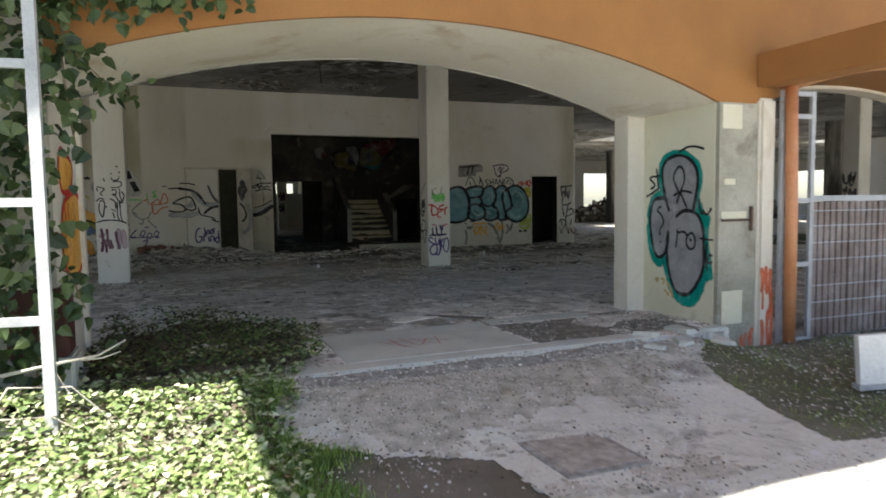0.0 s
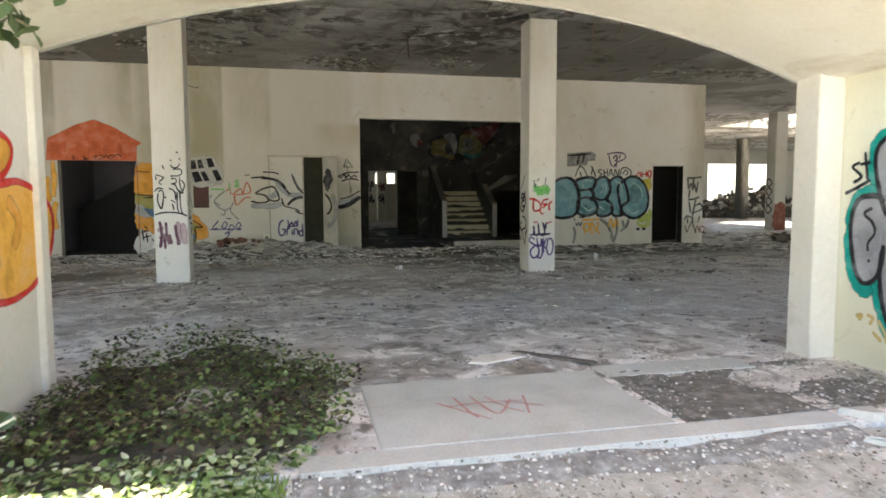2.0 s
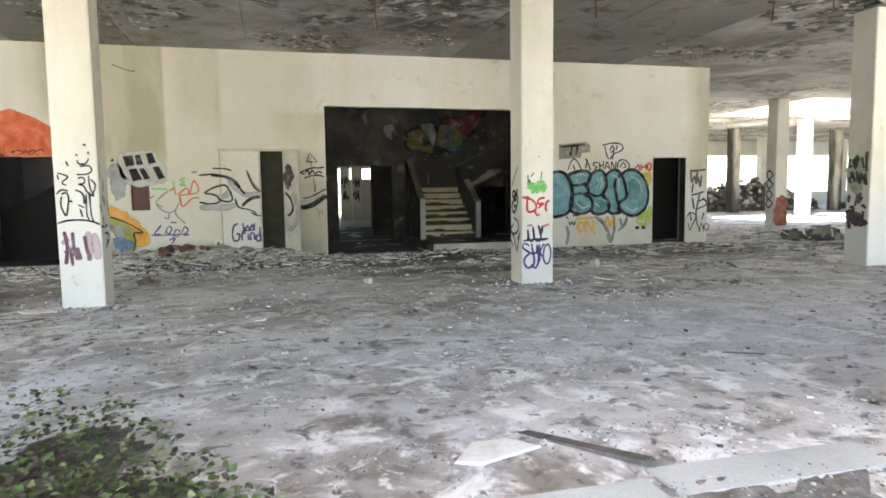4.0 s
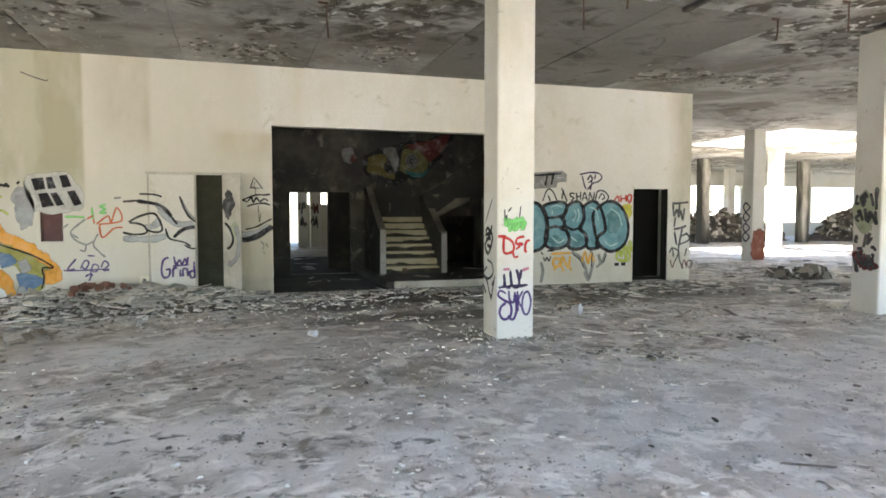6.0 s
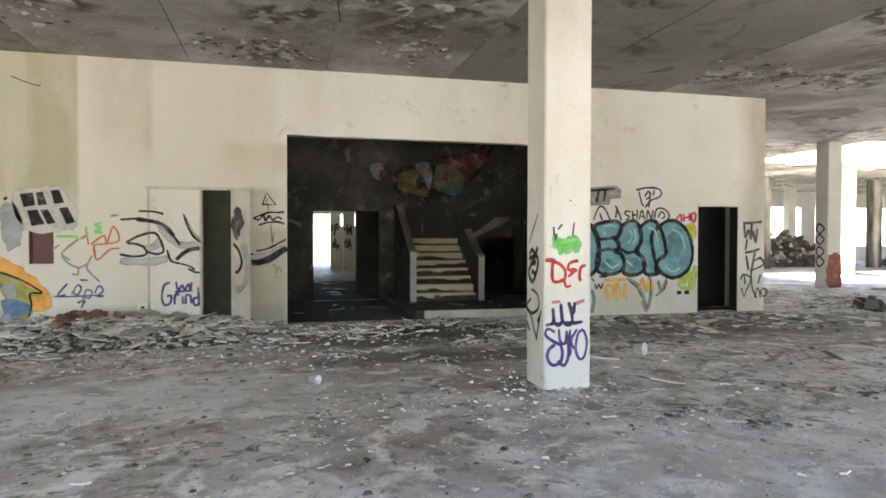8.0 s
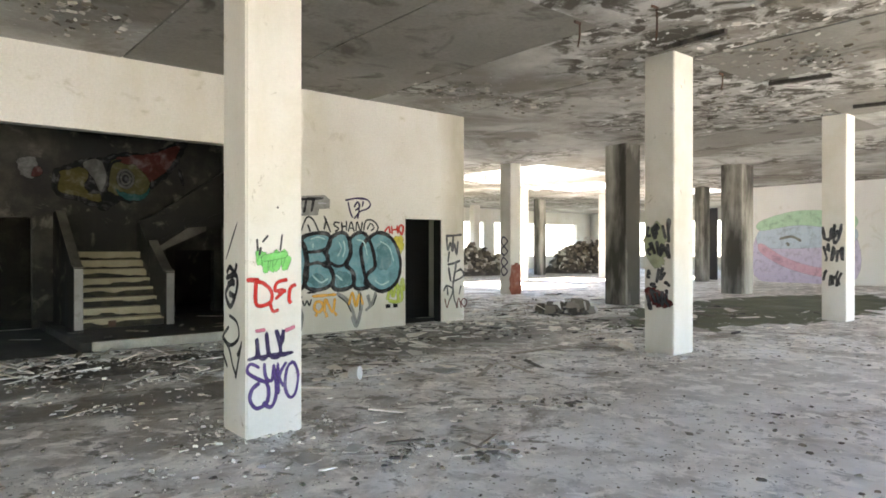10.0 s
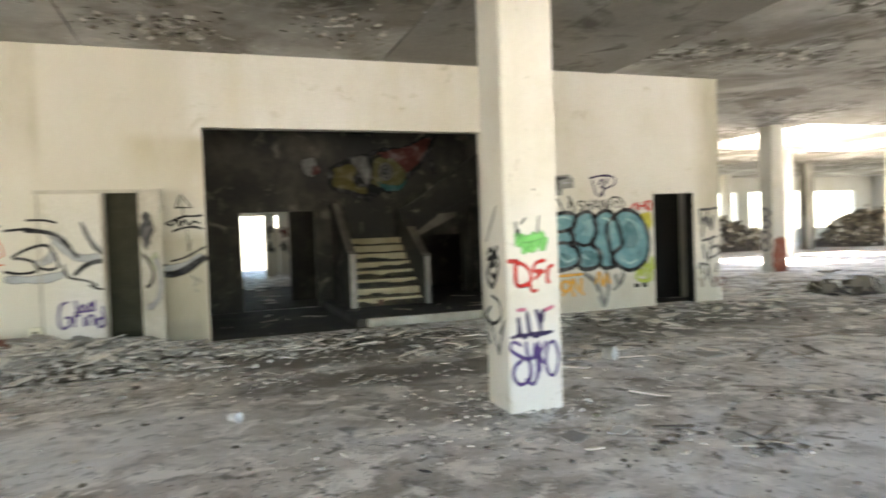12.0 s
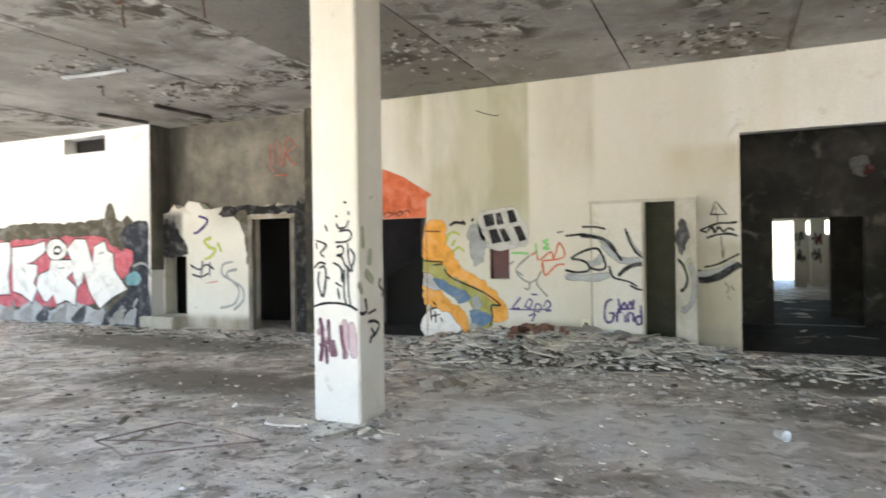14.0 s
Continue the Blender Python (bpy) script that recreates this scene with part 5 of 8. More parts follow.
# ---- loose fine litter ----
def bits(name, places, material, label, category, flat=0.4):
    verts, faces = [], []
    r = random.Random(len(places))
    for x, y, z, s in places:
        b, a = len(verts), r.uniform(0, 6.28)
        c, d = math.cos(a), math.sin(a)
        k = r.uniform(0.45, 1.0)
        for u, v in ((-1, -0.8), (1, -0.6), (0.9, 0.9), (-0.7, 1)):
            u, v = u * s * r.uniform(0.6, 1), v * s * k * r.uniform(0.6, 1)
            verts.append((x + c * u - d * v, y + d * u + c * v, z))
        for i in range(4):
            vx, vy, _ = verts[b + i]
            verts.append((x + (vx - x) * 0.7, y + (vy - y) * 0.7, z + s * flat * r.uniform(0.6, 1.3)))
        faces += [tuple(b + j for j in f) for f in ((4, 5, 6, 7), (0, 1, 5, 4), (1, 2, 6, 5), (2, 3, 7, 6), (3, 0, 4, 7))]
    return tagged(link_mesh(name, verts, faces, material), label, category, kind="stuff")


rr = random.Random(21)
spots = []
for i in range(22000):
    x, y = rr.uniform(-12, 20), 6.0 + 11.4 * rr.random() ** 0.8
    if noise.noise((x * 0.5, y * 0.5, 0)) + rr.uniform(-0.5, 0.5) > -0.05:
        spots.append((x, y, 0.0, 0.007 + 0.035 * rr.random() ** 4))
for i in range(15000):
    x, y = rr.uniform(-2.5, 9.5), rr.uniform(7.6, 12.5)
    if noise.noise((x * 0.9, y * 0.9, 7)) + rr.uniform(-0.4, 0.4) > 0.02:
        spots.append((x, y, 0.0, 0.003 + 0.012 * rr.random() ** 2))
bits("floor_litter", spots[::2], M["island_pale"], "small pale chips of plaster over the hall floor", "litter", 0.35)
bits("floor_litter", spots[1::2], M["island_dark"], "small dark scraps over the hall floor", "litter", 0.35)
spots = []
for i in range(5200):
    x = rr.gauss(0.3, 1.6)
    y = 17.5 - abs(rr.gauss(0, 1.05))
    spots.append((x, y, heap_z(x, y), 0.012 + 0.06 * rr.random() ** 2))
for i in range(900):
    x, y = rr.gauss(5.3, 1.0), min(17.5, rr.gauss(16.4, 0.5))
    spots.append((x, y, low_heap_z(x, y), 0.01 + 0.03 * rr.random() ** 2))
for i in range(1500):
    spots.append((rr.uniform(-13, -3.8), 17.1 - abs(rr.gauss(0, 0.5)), 0, 0.01 + 0.03 * rr.random() ** 2))
rr.shuffle(spots)
bits("rubble_crumbs", spots[:5400], M["island_pale"], "crumbled plaster along the walls", "rubble", 0.5)
bits("rubble_crumbs", spots[5400:], M["island_dark"], "dark splinters and dead leaves along the walls", "rubble", 0.4)
spots = []
for i in range(40000):
    x, y = rr.uniform(0.9, 7.6), rr.uniform(1.5, 6.9)
    near = y < 4.82
    if 1.9 < x < 3.64 and 5.03 < y < 6.22 and rr.random() > 0.02:
        continue
    if 4.84 < y < 5.05 and 1.5 < x < 4.62 and rr.random() > 0.12:
        continue
    if y > 4.82 and x > 6.2:
        continue
    dens = noise.noise((x * 1.5, y * 1.5, 2)) + (0.4 if near and not paved(x, y) and x > 1.2 else 0) + (0.35 if 4.45 < y < 4.84 else 0) + (0.35 if 3.6 < x and 5.0 < y < 6.3 else 0) + (0.3 if 4.0 < y < 4.84 else 0)
    if dens + rr.uniform(-0.5, 0.3) < 0:
        continue
    spots.append((x, y, (ground_z(x, y) + 0.012) if near else (0.008 if 3.6 < x < 5.5 and 5.06 < y < 6.15 else 0.0), 0.003 + 0.012 * rr.random() ** 3))
bits("gravel", spots[::2], M["island_pale"], "pale gravel and crumbs at the entrance", "gravel", 0.6)
bits("gravel", spots[1::2], M["island_dark"], "dark gravel and dead leaf scraps at the entrance", "gravel", 0.5)


# ---- ivy ----
def leaves(name, places, material, label, category="ivy"):
    """Lobed leaves folded on the midrib: places of (x, y, z, size, pitch, roll, turn)."""
    shape = [(0, 0, 0), (0.42, 0.12, 0.10), (0.36, 0.50, 0.10), (0, 1.0, -0.05), (-0.36, 0.50, 0.10), (-0.42, 0.12, 0.10), (0, 0.45, 0)]
    base = np.array(shape)
    tri = ((0, 1, 6), (1, 2, 6), (2, 3, 6), (3, 4, 6), (4, 5, 6), (5, 0, 6))
    verts, faces = [], []
    for x, y, z, s, p, q, t in places:
        m = np.array(Euler((p, q, t)).to_matrix())
        b = len(verts)
        verts += (base * s @ m.T + (x, y, z)).tolist()
        faces += [(b + i, b + j, b + k) for i, j, k in tri]
    return tagged(link_mesh(name, verts, faces, material), label, category, kind="stuff")


def ivy_edge(y):
    """The x up to which ivy covers the ground."""
    if y > 6.2:
        return 1.85 - 0.55 * (y - 6.2) ** 1.2 * 0.75
    if y > 4.9:
        return 1.5 + 0.35 * (y - 4.9) / 1.3
    return 1.15 + 0.35 * (y - 3.0) / 1.9 if y > 3 else 1.15 + 0.3 * (3 - y)


rr = random.Random(31)
green, low_green, dead = [], [], []
for i in range(52000):
    y = rr.uniform(1.2, 8.3)
    x = rr.uniform(-2.6, 2.0)
    edge = ivy_edge(y) + 0.25 * noise.noise((x * 2, y * 2, 4))
    if x > edge or (x < 0.0 and y > 4.95) or (-0.85 < x < -0.0 and y > 4.9):
        continue
    inner = y > 5.1
    dens = 1.0 if not inner else max(0.0, 0.95 - 0.28 * (y - 5.1) + 0.6 * noise.noise((x * 1.6, y * 1.6, 8)))
    if rr.random() > dens:
        continue
    mound = 0.22 * smooth((0.9 - x) / 1.5) * smooth((4.9 - y) / 0.5) if not inner else 0.06
    z = (ground_z(x, y) if y < 4.86 else 0.0) + mound + 0.07 * rr.random() + 0.01
    s = rr.uniform(0.026, 0.05) if inner else rr.uniform(0.026, 0.055)
    e = (x, y, z, s, rr.gauss(0.1, 0.38), rr.gauss(0, 0.32), rr.uniform(0, 6.28))
    (dead if inner and rr.random() < 0.34 + 0.2 * smooth((1.0 - x) / 1.0) or rr.random() < 0.06 else low_green if inner else green).append(e)
# Ivy outside the arch takes the sunlit leaf colour, inside the duller one
leaves("ivy_carpet", green, M["sunlit_ivy"], "low green ivy creeping over the ground")
leaves("ivy_carpet", low_green, M["low_ivy"], "sparse dull ivy creeping over the threshold")
leaves("dead_leaves", dead, M["dead_leaf"], "brown dead leaves among the ivy", "leaves")


def vine(points, spread, count, size, seed, label):
    r = random.Random(seed)
    pts = [Vector(p) for p in points]
    v = part("ivy_vine", tube_bm(pts, 0.012, 6, taper=0.5), M["stem"])
    tagged(v, label, "ivy")
    pl = []
    for i in range(count):
        k = r.uniform(0, len(pts) - 1.001)
        a = pts[int(k)].lerp(pts[int(k) + 1], k % 1)
        pl.append((a.x + r.gauss(0, spread), a.y - abs(r.gauss(0, spread * 0.7)), a.z + r.gauss(0, spread), size * r.uniform(0.6, 1.25), r.gauss(-1.9, 0.5), r.gauss(0, 0.5), r.gauss(0, 0.6)))
    lf = leaves("foliage", pl, M["ivy"], "")
    lf.parent = v
    for key in ("label", "category", "kind"):
        if key in lf:
            del lf[key]


vine([(-0.45, 4.9, -0.1), (-0.42, 4.95, 1.0), (-0.4, 4.95, 2.0), (-0.35, 4.95, 3.2)], 0.20, 620, 0.10, 1, "thick ivy climbing the white pier")
vine([(-0.2, 4.9, -0.1), (-0.12, 4.93, 0.8), (-0.16, 4.93, 1.7), (-0.1, 4.93, 2.4), (0.0, 4.93, 3.0)], 0.10, 260, 0.10, 2, "ivy climbing the pier edge")
vine([(-0.1, 4.95, 2.75), (0.35, 4.9, 2.66), (0.75, 4.9, 2.72), (1.15, 4.9, 2.82)], 0.09, 190, 0.095, 3, "ivy hanging along the orange arch")
vine([(0.0, 4.95, 2.6), (0.12, 4.92, 2.3), (0.28, 4.9, 2.12), (0.45, 4.9, 2.02)], 0.07, 60, 0.10, 4, "loose ivy strand below the arch")
vine([(0.05, 4.95, 2.3), (0.08, 4.9, 1.95), (0.12, 4.88, 1.66)], 0.05, 26, 0.10, 5, "loose ivy strand before the pier")
vine([(-0.12, 4.9, 0.95), (0.05, 4.85, 0.85), (0.13, 4.82, 0.62)], 0.05, 24, 0.09, 6, "loose ivy strand before the red box")
vine([(-1.2, 4.6, -0.1), (-1.0, 4.6, 1.0), (-0.9, 4.6, 2.2), (-0.8, 4.7, 3.2)], 0.26, 700, 0.10, 7, "thick ivy hanging behind the gate")


def twig(points, radius, label):
    tagged(part("dry_twig", tube_bm([tuple(p) for p in points], radius, 6, taper=0.4), M["dry_stem"]), label, "twig")


twig([(-0.35, 4.7, 0.25), (0.0, 4.72, 0.30), (0.2, 4.75, 0.32), (0.36, 4.78, 0.40)], 0.014, "bleached ivy stem sticking out of the ivy")
twig([(0.1, 4.74, 0.30), (0.22, 4.75, 0.30), (0.33, 4.76, 0.33)], 0.009, "bleached ivy stem sticking out of the ivy")
twig([(-0.4, 4.2, -0.05), (-0.2, 4.25, 0.28), (0.1, 4.3, 0.24), (0.28, 4.35, 0.02)], 0.01, "bleached arched stem over the ivy")
twig([(-0.05, 4.6, 0.32), (0.06, 4.6, 0.1), (0.22, 4.6, -0.05)], 0.006, "thin pale ivy runner over the ground")
twig([(-0.5, 4.1, 0.0), (-0.25, 4.1, 0.15), (0.02, 4.15, 0.12), (0.15, 4.2, 0.0)], 0.008, "bleached arched stem over the ivy")

# ---- graffiti on the north wall ----
n_ = Plane(north, "y", 17.53)
# turquoise bubble letters
n_.fill([(8.0, 0.8), (7.98, 1.55), (8.4, 1.75), (8.68, 1.5), (8.72, 1.0), (8.5, 0.74)], "aqua", 0.0045, label="turquoise bubble-letter graffiti")
n_.lines([[(8.0, 0.8), (7.98, 1.55), (8.4, 1.75), (8.68, 1.5), (8.72, 1.0), (8.5, 0.74)]], 0.075, "black", 0.0075, closed=True)
n_.fill([(8.605, 1.645), (8.81, 1.744), (9.079, 1.756), (9.178, 1.679), (9.154, 1.525), (9.057, 1.436), (9.131, 1.348), (9.107, 1.248), (9.034, 1.205), (9.182, 1.137), (9.245, 0.97), (9.16, 0.826), (8.939, 0.764), (8.719, 0.812), (8.67, 0.977), (8.704, 1.251), (8.667, 1.471)], "aqua", 0.0045)
n_.lines([[(8.605, 1.645), (8.81, 1.744), (9.079, 1.756), (9.178, 1.679), (9.154, 1.525), (9.057, 1.436), (9.131, 1.348), (9.107, 1.248), (9.034, 1.205), (9.182, 1.137), (9.245, 0.97), (9.16, 0.826), (8.939, 0.764), (8.719, 0.812), (8.67, 0.977), (8.704, 1.251), (8.667, 1.471)]], 0.07, "black", 0.009, closed=True)
n_.fill([(9.178, 1.646), (9.326, 1.757), (9.488, 1.758), (9.59, 1.58), (9.579, 1.357), (9.48, 1.201), (9.632, 1.076), (9.684, 0.93), (9.61, 0.796), (9.384, 0.745), (9.234, 0.803), (9.245, 0.97), (9.182, 1.137), (9.144, 1.248), (9.106, 1.414)], "aqua", 0.0053)
n_.lines([[(9.178, 1.646), (9.326, 1.757), (9.488, 1.758), (9.59, 1.58), (9.579, 1.357), (9.48, 1.201), (9.632, 1.076), (9.684, 0.93), (9.61, 0.796), (9.384, 0.745), (9.234, 0.803), (9.245, 0.97), (9.182, 1.137), (9.144, 1.248), (9.106, 1.414)]], 0.07, "black", 0.0095, closed=True)
n_.fill([(9.576, 1.636), (9.739, 1.77), (9.904, 1.759), (10.034, 1.58), (10.1, 1.354), (10.128, 1.15), (9.963, 1.016), (9.914, 0.848), (9.966, 0.768), (9.711, 0.761), (9.659, 0.908), (9.632, 1.065), (9.53, 1.2), (9.604, 1.412)], "aqua", 0.0060999999999999995)
n_.lines([[(9.576, 1.636), (9.739, 1.77), (9.904, 1.759), (10.034, 1.58), (10.1, 1.354), (10.128, 1.15), (9.963, 1.016), (9.914, 0.848), (9.966, 0.768), (9.711, 0.761), (9.659, 0.908), (9.632, 1.065), (9.53, 1.2), (9.604, 1.412)]], 0.07, "black", 0.009999999999999998, closed=True)
n_.fill([(10.007, 1.692), (10.186, 1.783), (10.419, 1.739), (10.604, 1.557), (10.714, 1.236), (10.665, 0.916), (10.484, 0.736), (10.263, 0.683), (10.068, 0.766), (9.939, 0.904), (9.859, 1.186), (9.818, 1.49), (9.931, 1.636)], "aqua", 0.0069)
n_.lines([[(10.007, 1.692), (10.186, 1.783), (10.419, 1.739), (10.604, 1.557), (10.714, 1.236), (10.665, 0.916), (10.484, 0.736), (10.263, 0.683), (10.068, 0.766), (9.939, 0.904), (9.859, 1.186), (9.818, 1.49), (9.931, 1.636)]], 0.07, "black", 0.010499999999999999, closed=True)
n_.lines([[(8.715, 1.427), (8.934, 1.437), (9.105, 1.492)], [(8.741, 1.207), (8.935, 1.239), (9.133, 1.171)], [(9.157, 1.248), (9.331, 1.169), (9.53, 1.223)], [(9.818, 1.49), (9.846, 1.187), (9.939, 0.881)], [(10.115, 1.15), (10.113, 1.377), (10.034, 1.58)]], 0.055, "black", 0.0125)
n_.lines([[(8.786, 1.646), (8.932, 1.69), (9.079, 1.646)], [(8.836, 1.492), (8.835, 1.58)], [(9.352, 1.602), (9.403, 1.491), (9.329, 1.347)], [(9.451, 1.635), (9.478, 1.468), (9.429, 1.335)], [(9.728, 1.647), (9.88, 1.602), (9.959, 1.355)], [(10.239, 1.625), (10.448, 1.512), (10.556, 1.238)], [(10.456, 0.873), (10.274, 0.808), (10.118, 0.901)], [(9.282, 1.025), (9.433, 0.911)], [(8.815, 1.03), (8.987, 0.896), (9.134, 0.96)]], 0.03, "aqua_light", 0.0105)
n_.blot([(10.189, 1.489), (10.369, 1.557), (10.476, 1.352), (10.401, 1.125), (10.219, 1.149)], "deep_teal", 0.0082, 0.05)
n_.blot([(9.332, 1.046), (9.557, 1.021), (9.584, 0.864), (9.359, 0.823)], "deep_teal", 0.0082, 0.05)
n_.blot([(8.767, 0.965), (8.937, 1.029), (9.11, 0.894), (8.89, 0.831)], "deep_teal", 0.0082, 0.05)
n_.fill([(8.385, 2.361), (9.073, 2.416), (9.16, 2.352), (9.161, 2.209), (8.953, 2.195), (8.929, 2.085), (8.387, 2.047)], "smoke", 0.004, straight=True, label="dark block tag")
n_.lines([[(8.41, 2.318), (9.049, 2.372)], [(8.709, 2.323), (8.662, 2.104)], [(8.854, 2.347), (8.807, 2.128)]], 0.045, "black", 0.0065)
n_.lines([[(8.565, 2.233), (8.638, 2.082)], [(8.928, 2.282), (9.099, 2.285)]], 0.03, "ash", 0.0075)
n_.lines([[(9.482, 2.357), (9.733, 2.406), (9.961, 2.388), (10.026, 2.299), (9.95, 2.22), (9.798, 2.162), (9.673, 2.026)], [(9.545, 2.336), (9.597, 2.137), (9.648, 2.048)], [(9.671, 2.238), (9.746, 2.339), (9.785, 2.251), (9.697, 2.183)], [(9.797, 2.307), (9.773, 2.161), (9.749, 2.027)], [(9.872, 2.364), (9.848, 2.252)]], 0.034, "ink", 0.006, label="dark purple scrawl")
n_.lines([[(9.374, 1.946), (9.274, 1.956), (9.262, 1.901), (9.35, 1.846), (9.276, 1.79)], [(9.411, 1.968), (9.425, 1.791)], [(9.412, 1.88), (9.499, 1.891)], [(9.51, 1.992), (9.512, 1.803)], [(9.55, 1.792), (9.611, 1.97), (9.676, 1.792)], [(9.574, 1.858), (9.662, 1.859)], [(9.713, 1.803), (9.737, 1.971), (9.814, 1.815), (9.851, 1.983)], [(9.878, 1.815), (9.927, 1.995), (10.08, 2.008), (10.197, 1.896), (10.16, 1.794)], [(9.954, 1.838), (10.03, 1.951), (10.107, 1.873), (10.031, 1.816)], [(8.604, 1.776), (8.711, 2.017), (8.833, 1.997), (8.956, 1.767)], [(8.736, 1.908), (8.786, 1.777)], [(9.052, 2.064), (9.127, 1.911), (9.189, 1.768)], [(9.101, 2.021), (9.054, 1.822)]], 0.032, "black", 0.006, label="thin black tag")
n_.lines([[(10.328, 1.784), (10.443, 1.898), (10.471, 1.773)], [(10.508, 1.921), (10.523, 1.762)], [(10.509, 1.841), (10.627, 1.853)], [(10.639, 1.933), (10.654, 1.774)], [(10.718, 1.945), (10.679, 1.854), (10.747, 1.763), (10.784, 1.9), (10.718, 1.945)]], 0.038, "red", 0.006, label="thin red tag")
n_.blot([(10.537, 1.671), (10.734, 1.717), (10.789, 1.58), (10.764, 1.442), (10.632, 1.42)], "yellow", 0.0035, 0.05, label="yellow spray patch")
n_.lines([[(10.408, 0.509), (10.484, 0.713), (10.551, 0.574), (10.627, 0.825), (10.695, 0.663), (10.771, 0.892), (10.801, 0.661)], [(10.434, 0.508), (10.592, 0.47), (10.777, 0.5)], [(10.655, 0.687), (10.671, 0.48)], [(10.746, 0.777), (10.763, 0.501)]], 0.07, "lime", 0.0032, label="lime spray strokes")
n_.lines([[(8.99, 0.563), (8.892, 0.543), (8.868, 0.433), (8.966, 0.375), (9.039, 0.473), (8.99, 0.563)], [(9.065, 0.351), (9.088, 0.583), (9.226, 0.357), (9.273, 0.602)], [(9.562, 0.461), (9.636, 0.684), (9.714, 0.435), (9.788, 0.636), (9.867, 0.453)], [(8.818, 0.656), (9.31, 0.668)], [(9.09, 0.361), (9.115, 0.271)], [(8.917, 0.366), (8.893, 0.3)], [(9.263, 0.356), (9.313, 0.288)]], 0.05, "amber", 0.005, label="orange letters and drips")
n_.lines([[(8.636, 0.593), (8.673, 0.504), (8.721, 0.58), (8.77, 0.502), (8.806, 0.612)], [(8.575, 0.704), (8.624, 0.638)], [(8.72, 0.724), (8.89, 0.72)]], 0.03, "black", 0.0075)
n_.lines([[(9.31, 0.69), (9.499, 0.574), (9.639, 0.369), (9.718, 0.096)], [(9.762, 0.726), (9.841, 0.477), (9.743, 0.118)], [(10.147, 0.674), (10.072, 0.471), (9.919, 0.339)], [(9.967, 0.632), (10.034, 0.404)], [(9.627, 0.257), (9.718, 0.073), (9.793, 0.229)], [(8.576, 0.485), (8.626, 0.307), (8.579, 0.044)]], 0.06, "smoke", 0.0055, label="dark leaf strokes")
n_.lines([[(9.335, 0.645), (9.512, 0.507), (9.614, 0.325)], [(10.173, 0.628), (10.085, 0.425)], [(9.813, 0.68), (9.791, 0.342)]], 0.022, "black", 0.0078)
n_.lines([[(11.854, 1.743), (12.09, 1.756), (12.3, 1.78)], [(12.062, 1.744), (12.039, 1.485)], [(11.882, 1.72), (11.914, 1.462), (11.981, 1.603), (12.04, 1.438), (12.093, 1.58), (12.153, 1.367), (12.19, 1.65)], [(11.956, 1.439), (11.919, 1.204)], [(11.906, 1.157), (12.1, 1.191), (12.253, 1.237)], [(11.934, 1.11), (11.995, 0.803)], [(12.142, 1.179), (12.091, 0.931), (12.052, 0.731)]], 0.046, "dim", 0.006, label="black marker tags")
n_.lines([[(12.104, 0.99), (12.271, 1.047), (12.344, 0.928), (12.19, 0.847), (12.023, 0.803)], [(11.804, 0.618), (11.885, 0.734), (11.917, 0.522)], [(11.913, 0.734), (12.054, 0.637), (11.946, 0.403)], [(12.052, 0.755), (12.085, 0.459), (12.187, 0.255)], [(12.242, 1.083), (12.357, 0.987)], [(12.277, 0.727), (12.224, 0.539)]], 0.036, "dim", 0.006)
n_.lines([[(11.834, 0.464), (11.893, 0.286), (11.946, 0.426)], [(12.145, 0.256), (12.211, 0.456), (12.285, 0.252)], [(12.338, 0.453), (12.439, 0.391), (12.37, 0.273), (12.283, 0.371), (12.338, 0.453)]], 0.028, "maroon", 0.0075)
# tilted grid drawing
n_.blot([(-0.9, 2.116), (-0.306, 2.188), (-0.085, 1.628), (-0.748, 1.565)], "chalk_white", 0.0035, 0.05, label="white and black tilted grid drawing")
n_.fill([(-0.84, 2.095), (-0.68, 2.118), (-0.653, 1.938), (-0.792, 1.914)], "black", 0.0055, straight=True)
n_.fill([(-0.62, 2.125), (-0.551, 2.132), (-0.495, 1.953), (-0.593, 1.937)], "black", 0.0055, straight=True)
n_.fill([(-0.423, 2.155), (-0.326, 2.17), (-0.261, 1.983), (-0.377, 1.968)], "black", 0.0055, straight=True)
n_.fill([(-0.743, 1.847), (-0.624, 1.863), (-0.528, 1.655), (-0.687, 1.629)], "black", 0.0055, straight=True)
n_.fill([(-0.565, 1.861), (-0.486, 1.868), (-0.382, 1.671), (-0.47, 1.654)], "black", 0.0055, straight=True)
n_.fill([(-0.311, 1.892), (-0.214, 1.907), (-0.112, 1.684), (-0.208, 1.658)], "black", 0.0055, straight=True)
n_.blot([(-1.107, 1.913), (-0.923, 1.908), (-0.807, 1.622), (-0.85, 1.453), (-0.933, 1.283), (-1.034, 1.283), (-1.092, 1.551)], "haze", 0.0035, 0.05, label="grey spray patch")
n_.lines([[(-0.365, 1.466), (-0.221, 1.465), (-0.068, 1.454)], [(0.272, 1.677), (0.178, 1.642), (0.252, 1.595), (0.177, 1.533), (0.279, 1.532)], [(0.047, 1.626), (0.063, 1.425)]], 0.032, "green", 0.006, label="thin green tag")
n_.lines([[(0.109, 1.334), (0.296, 1.477), (0.341, 1.368), (0.436, 1.619), (0.505, 1.394), (0.155, 1.333)], [(0.155, 1.333), (0.199, 1.106), (0.385, 1.26), (0.522, 1.277)], [(0.047, 1.608), (0.081, 1.334)], [(-0.031, 1.426), (0.064, 1.48)]], 0.026, "coral", 0.006, label="thin red tag")
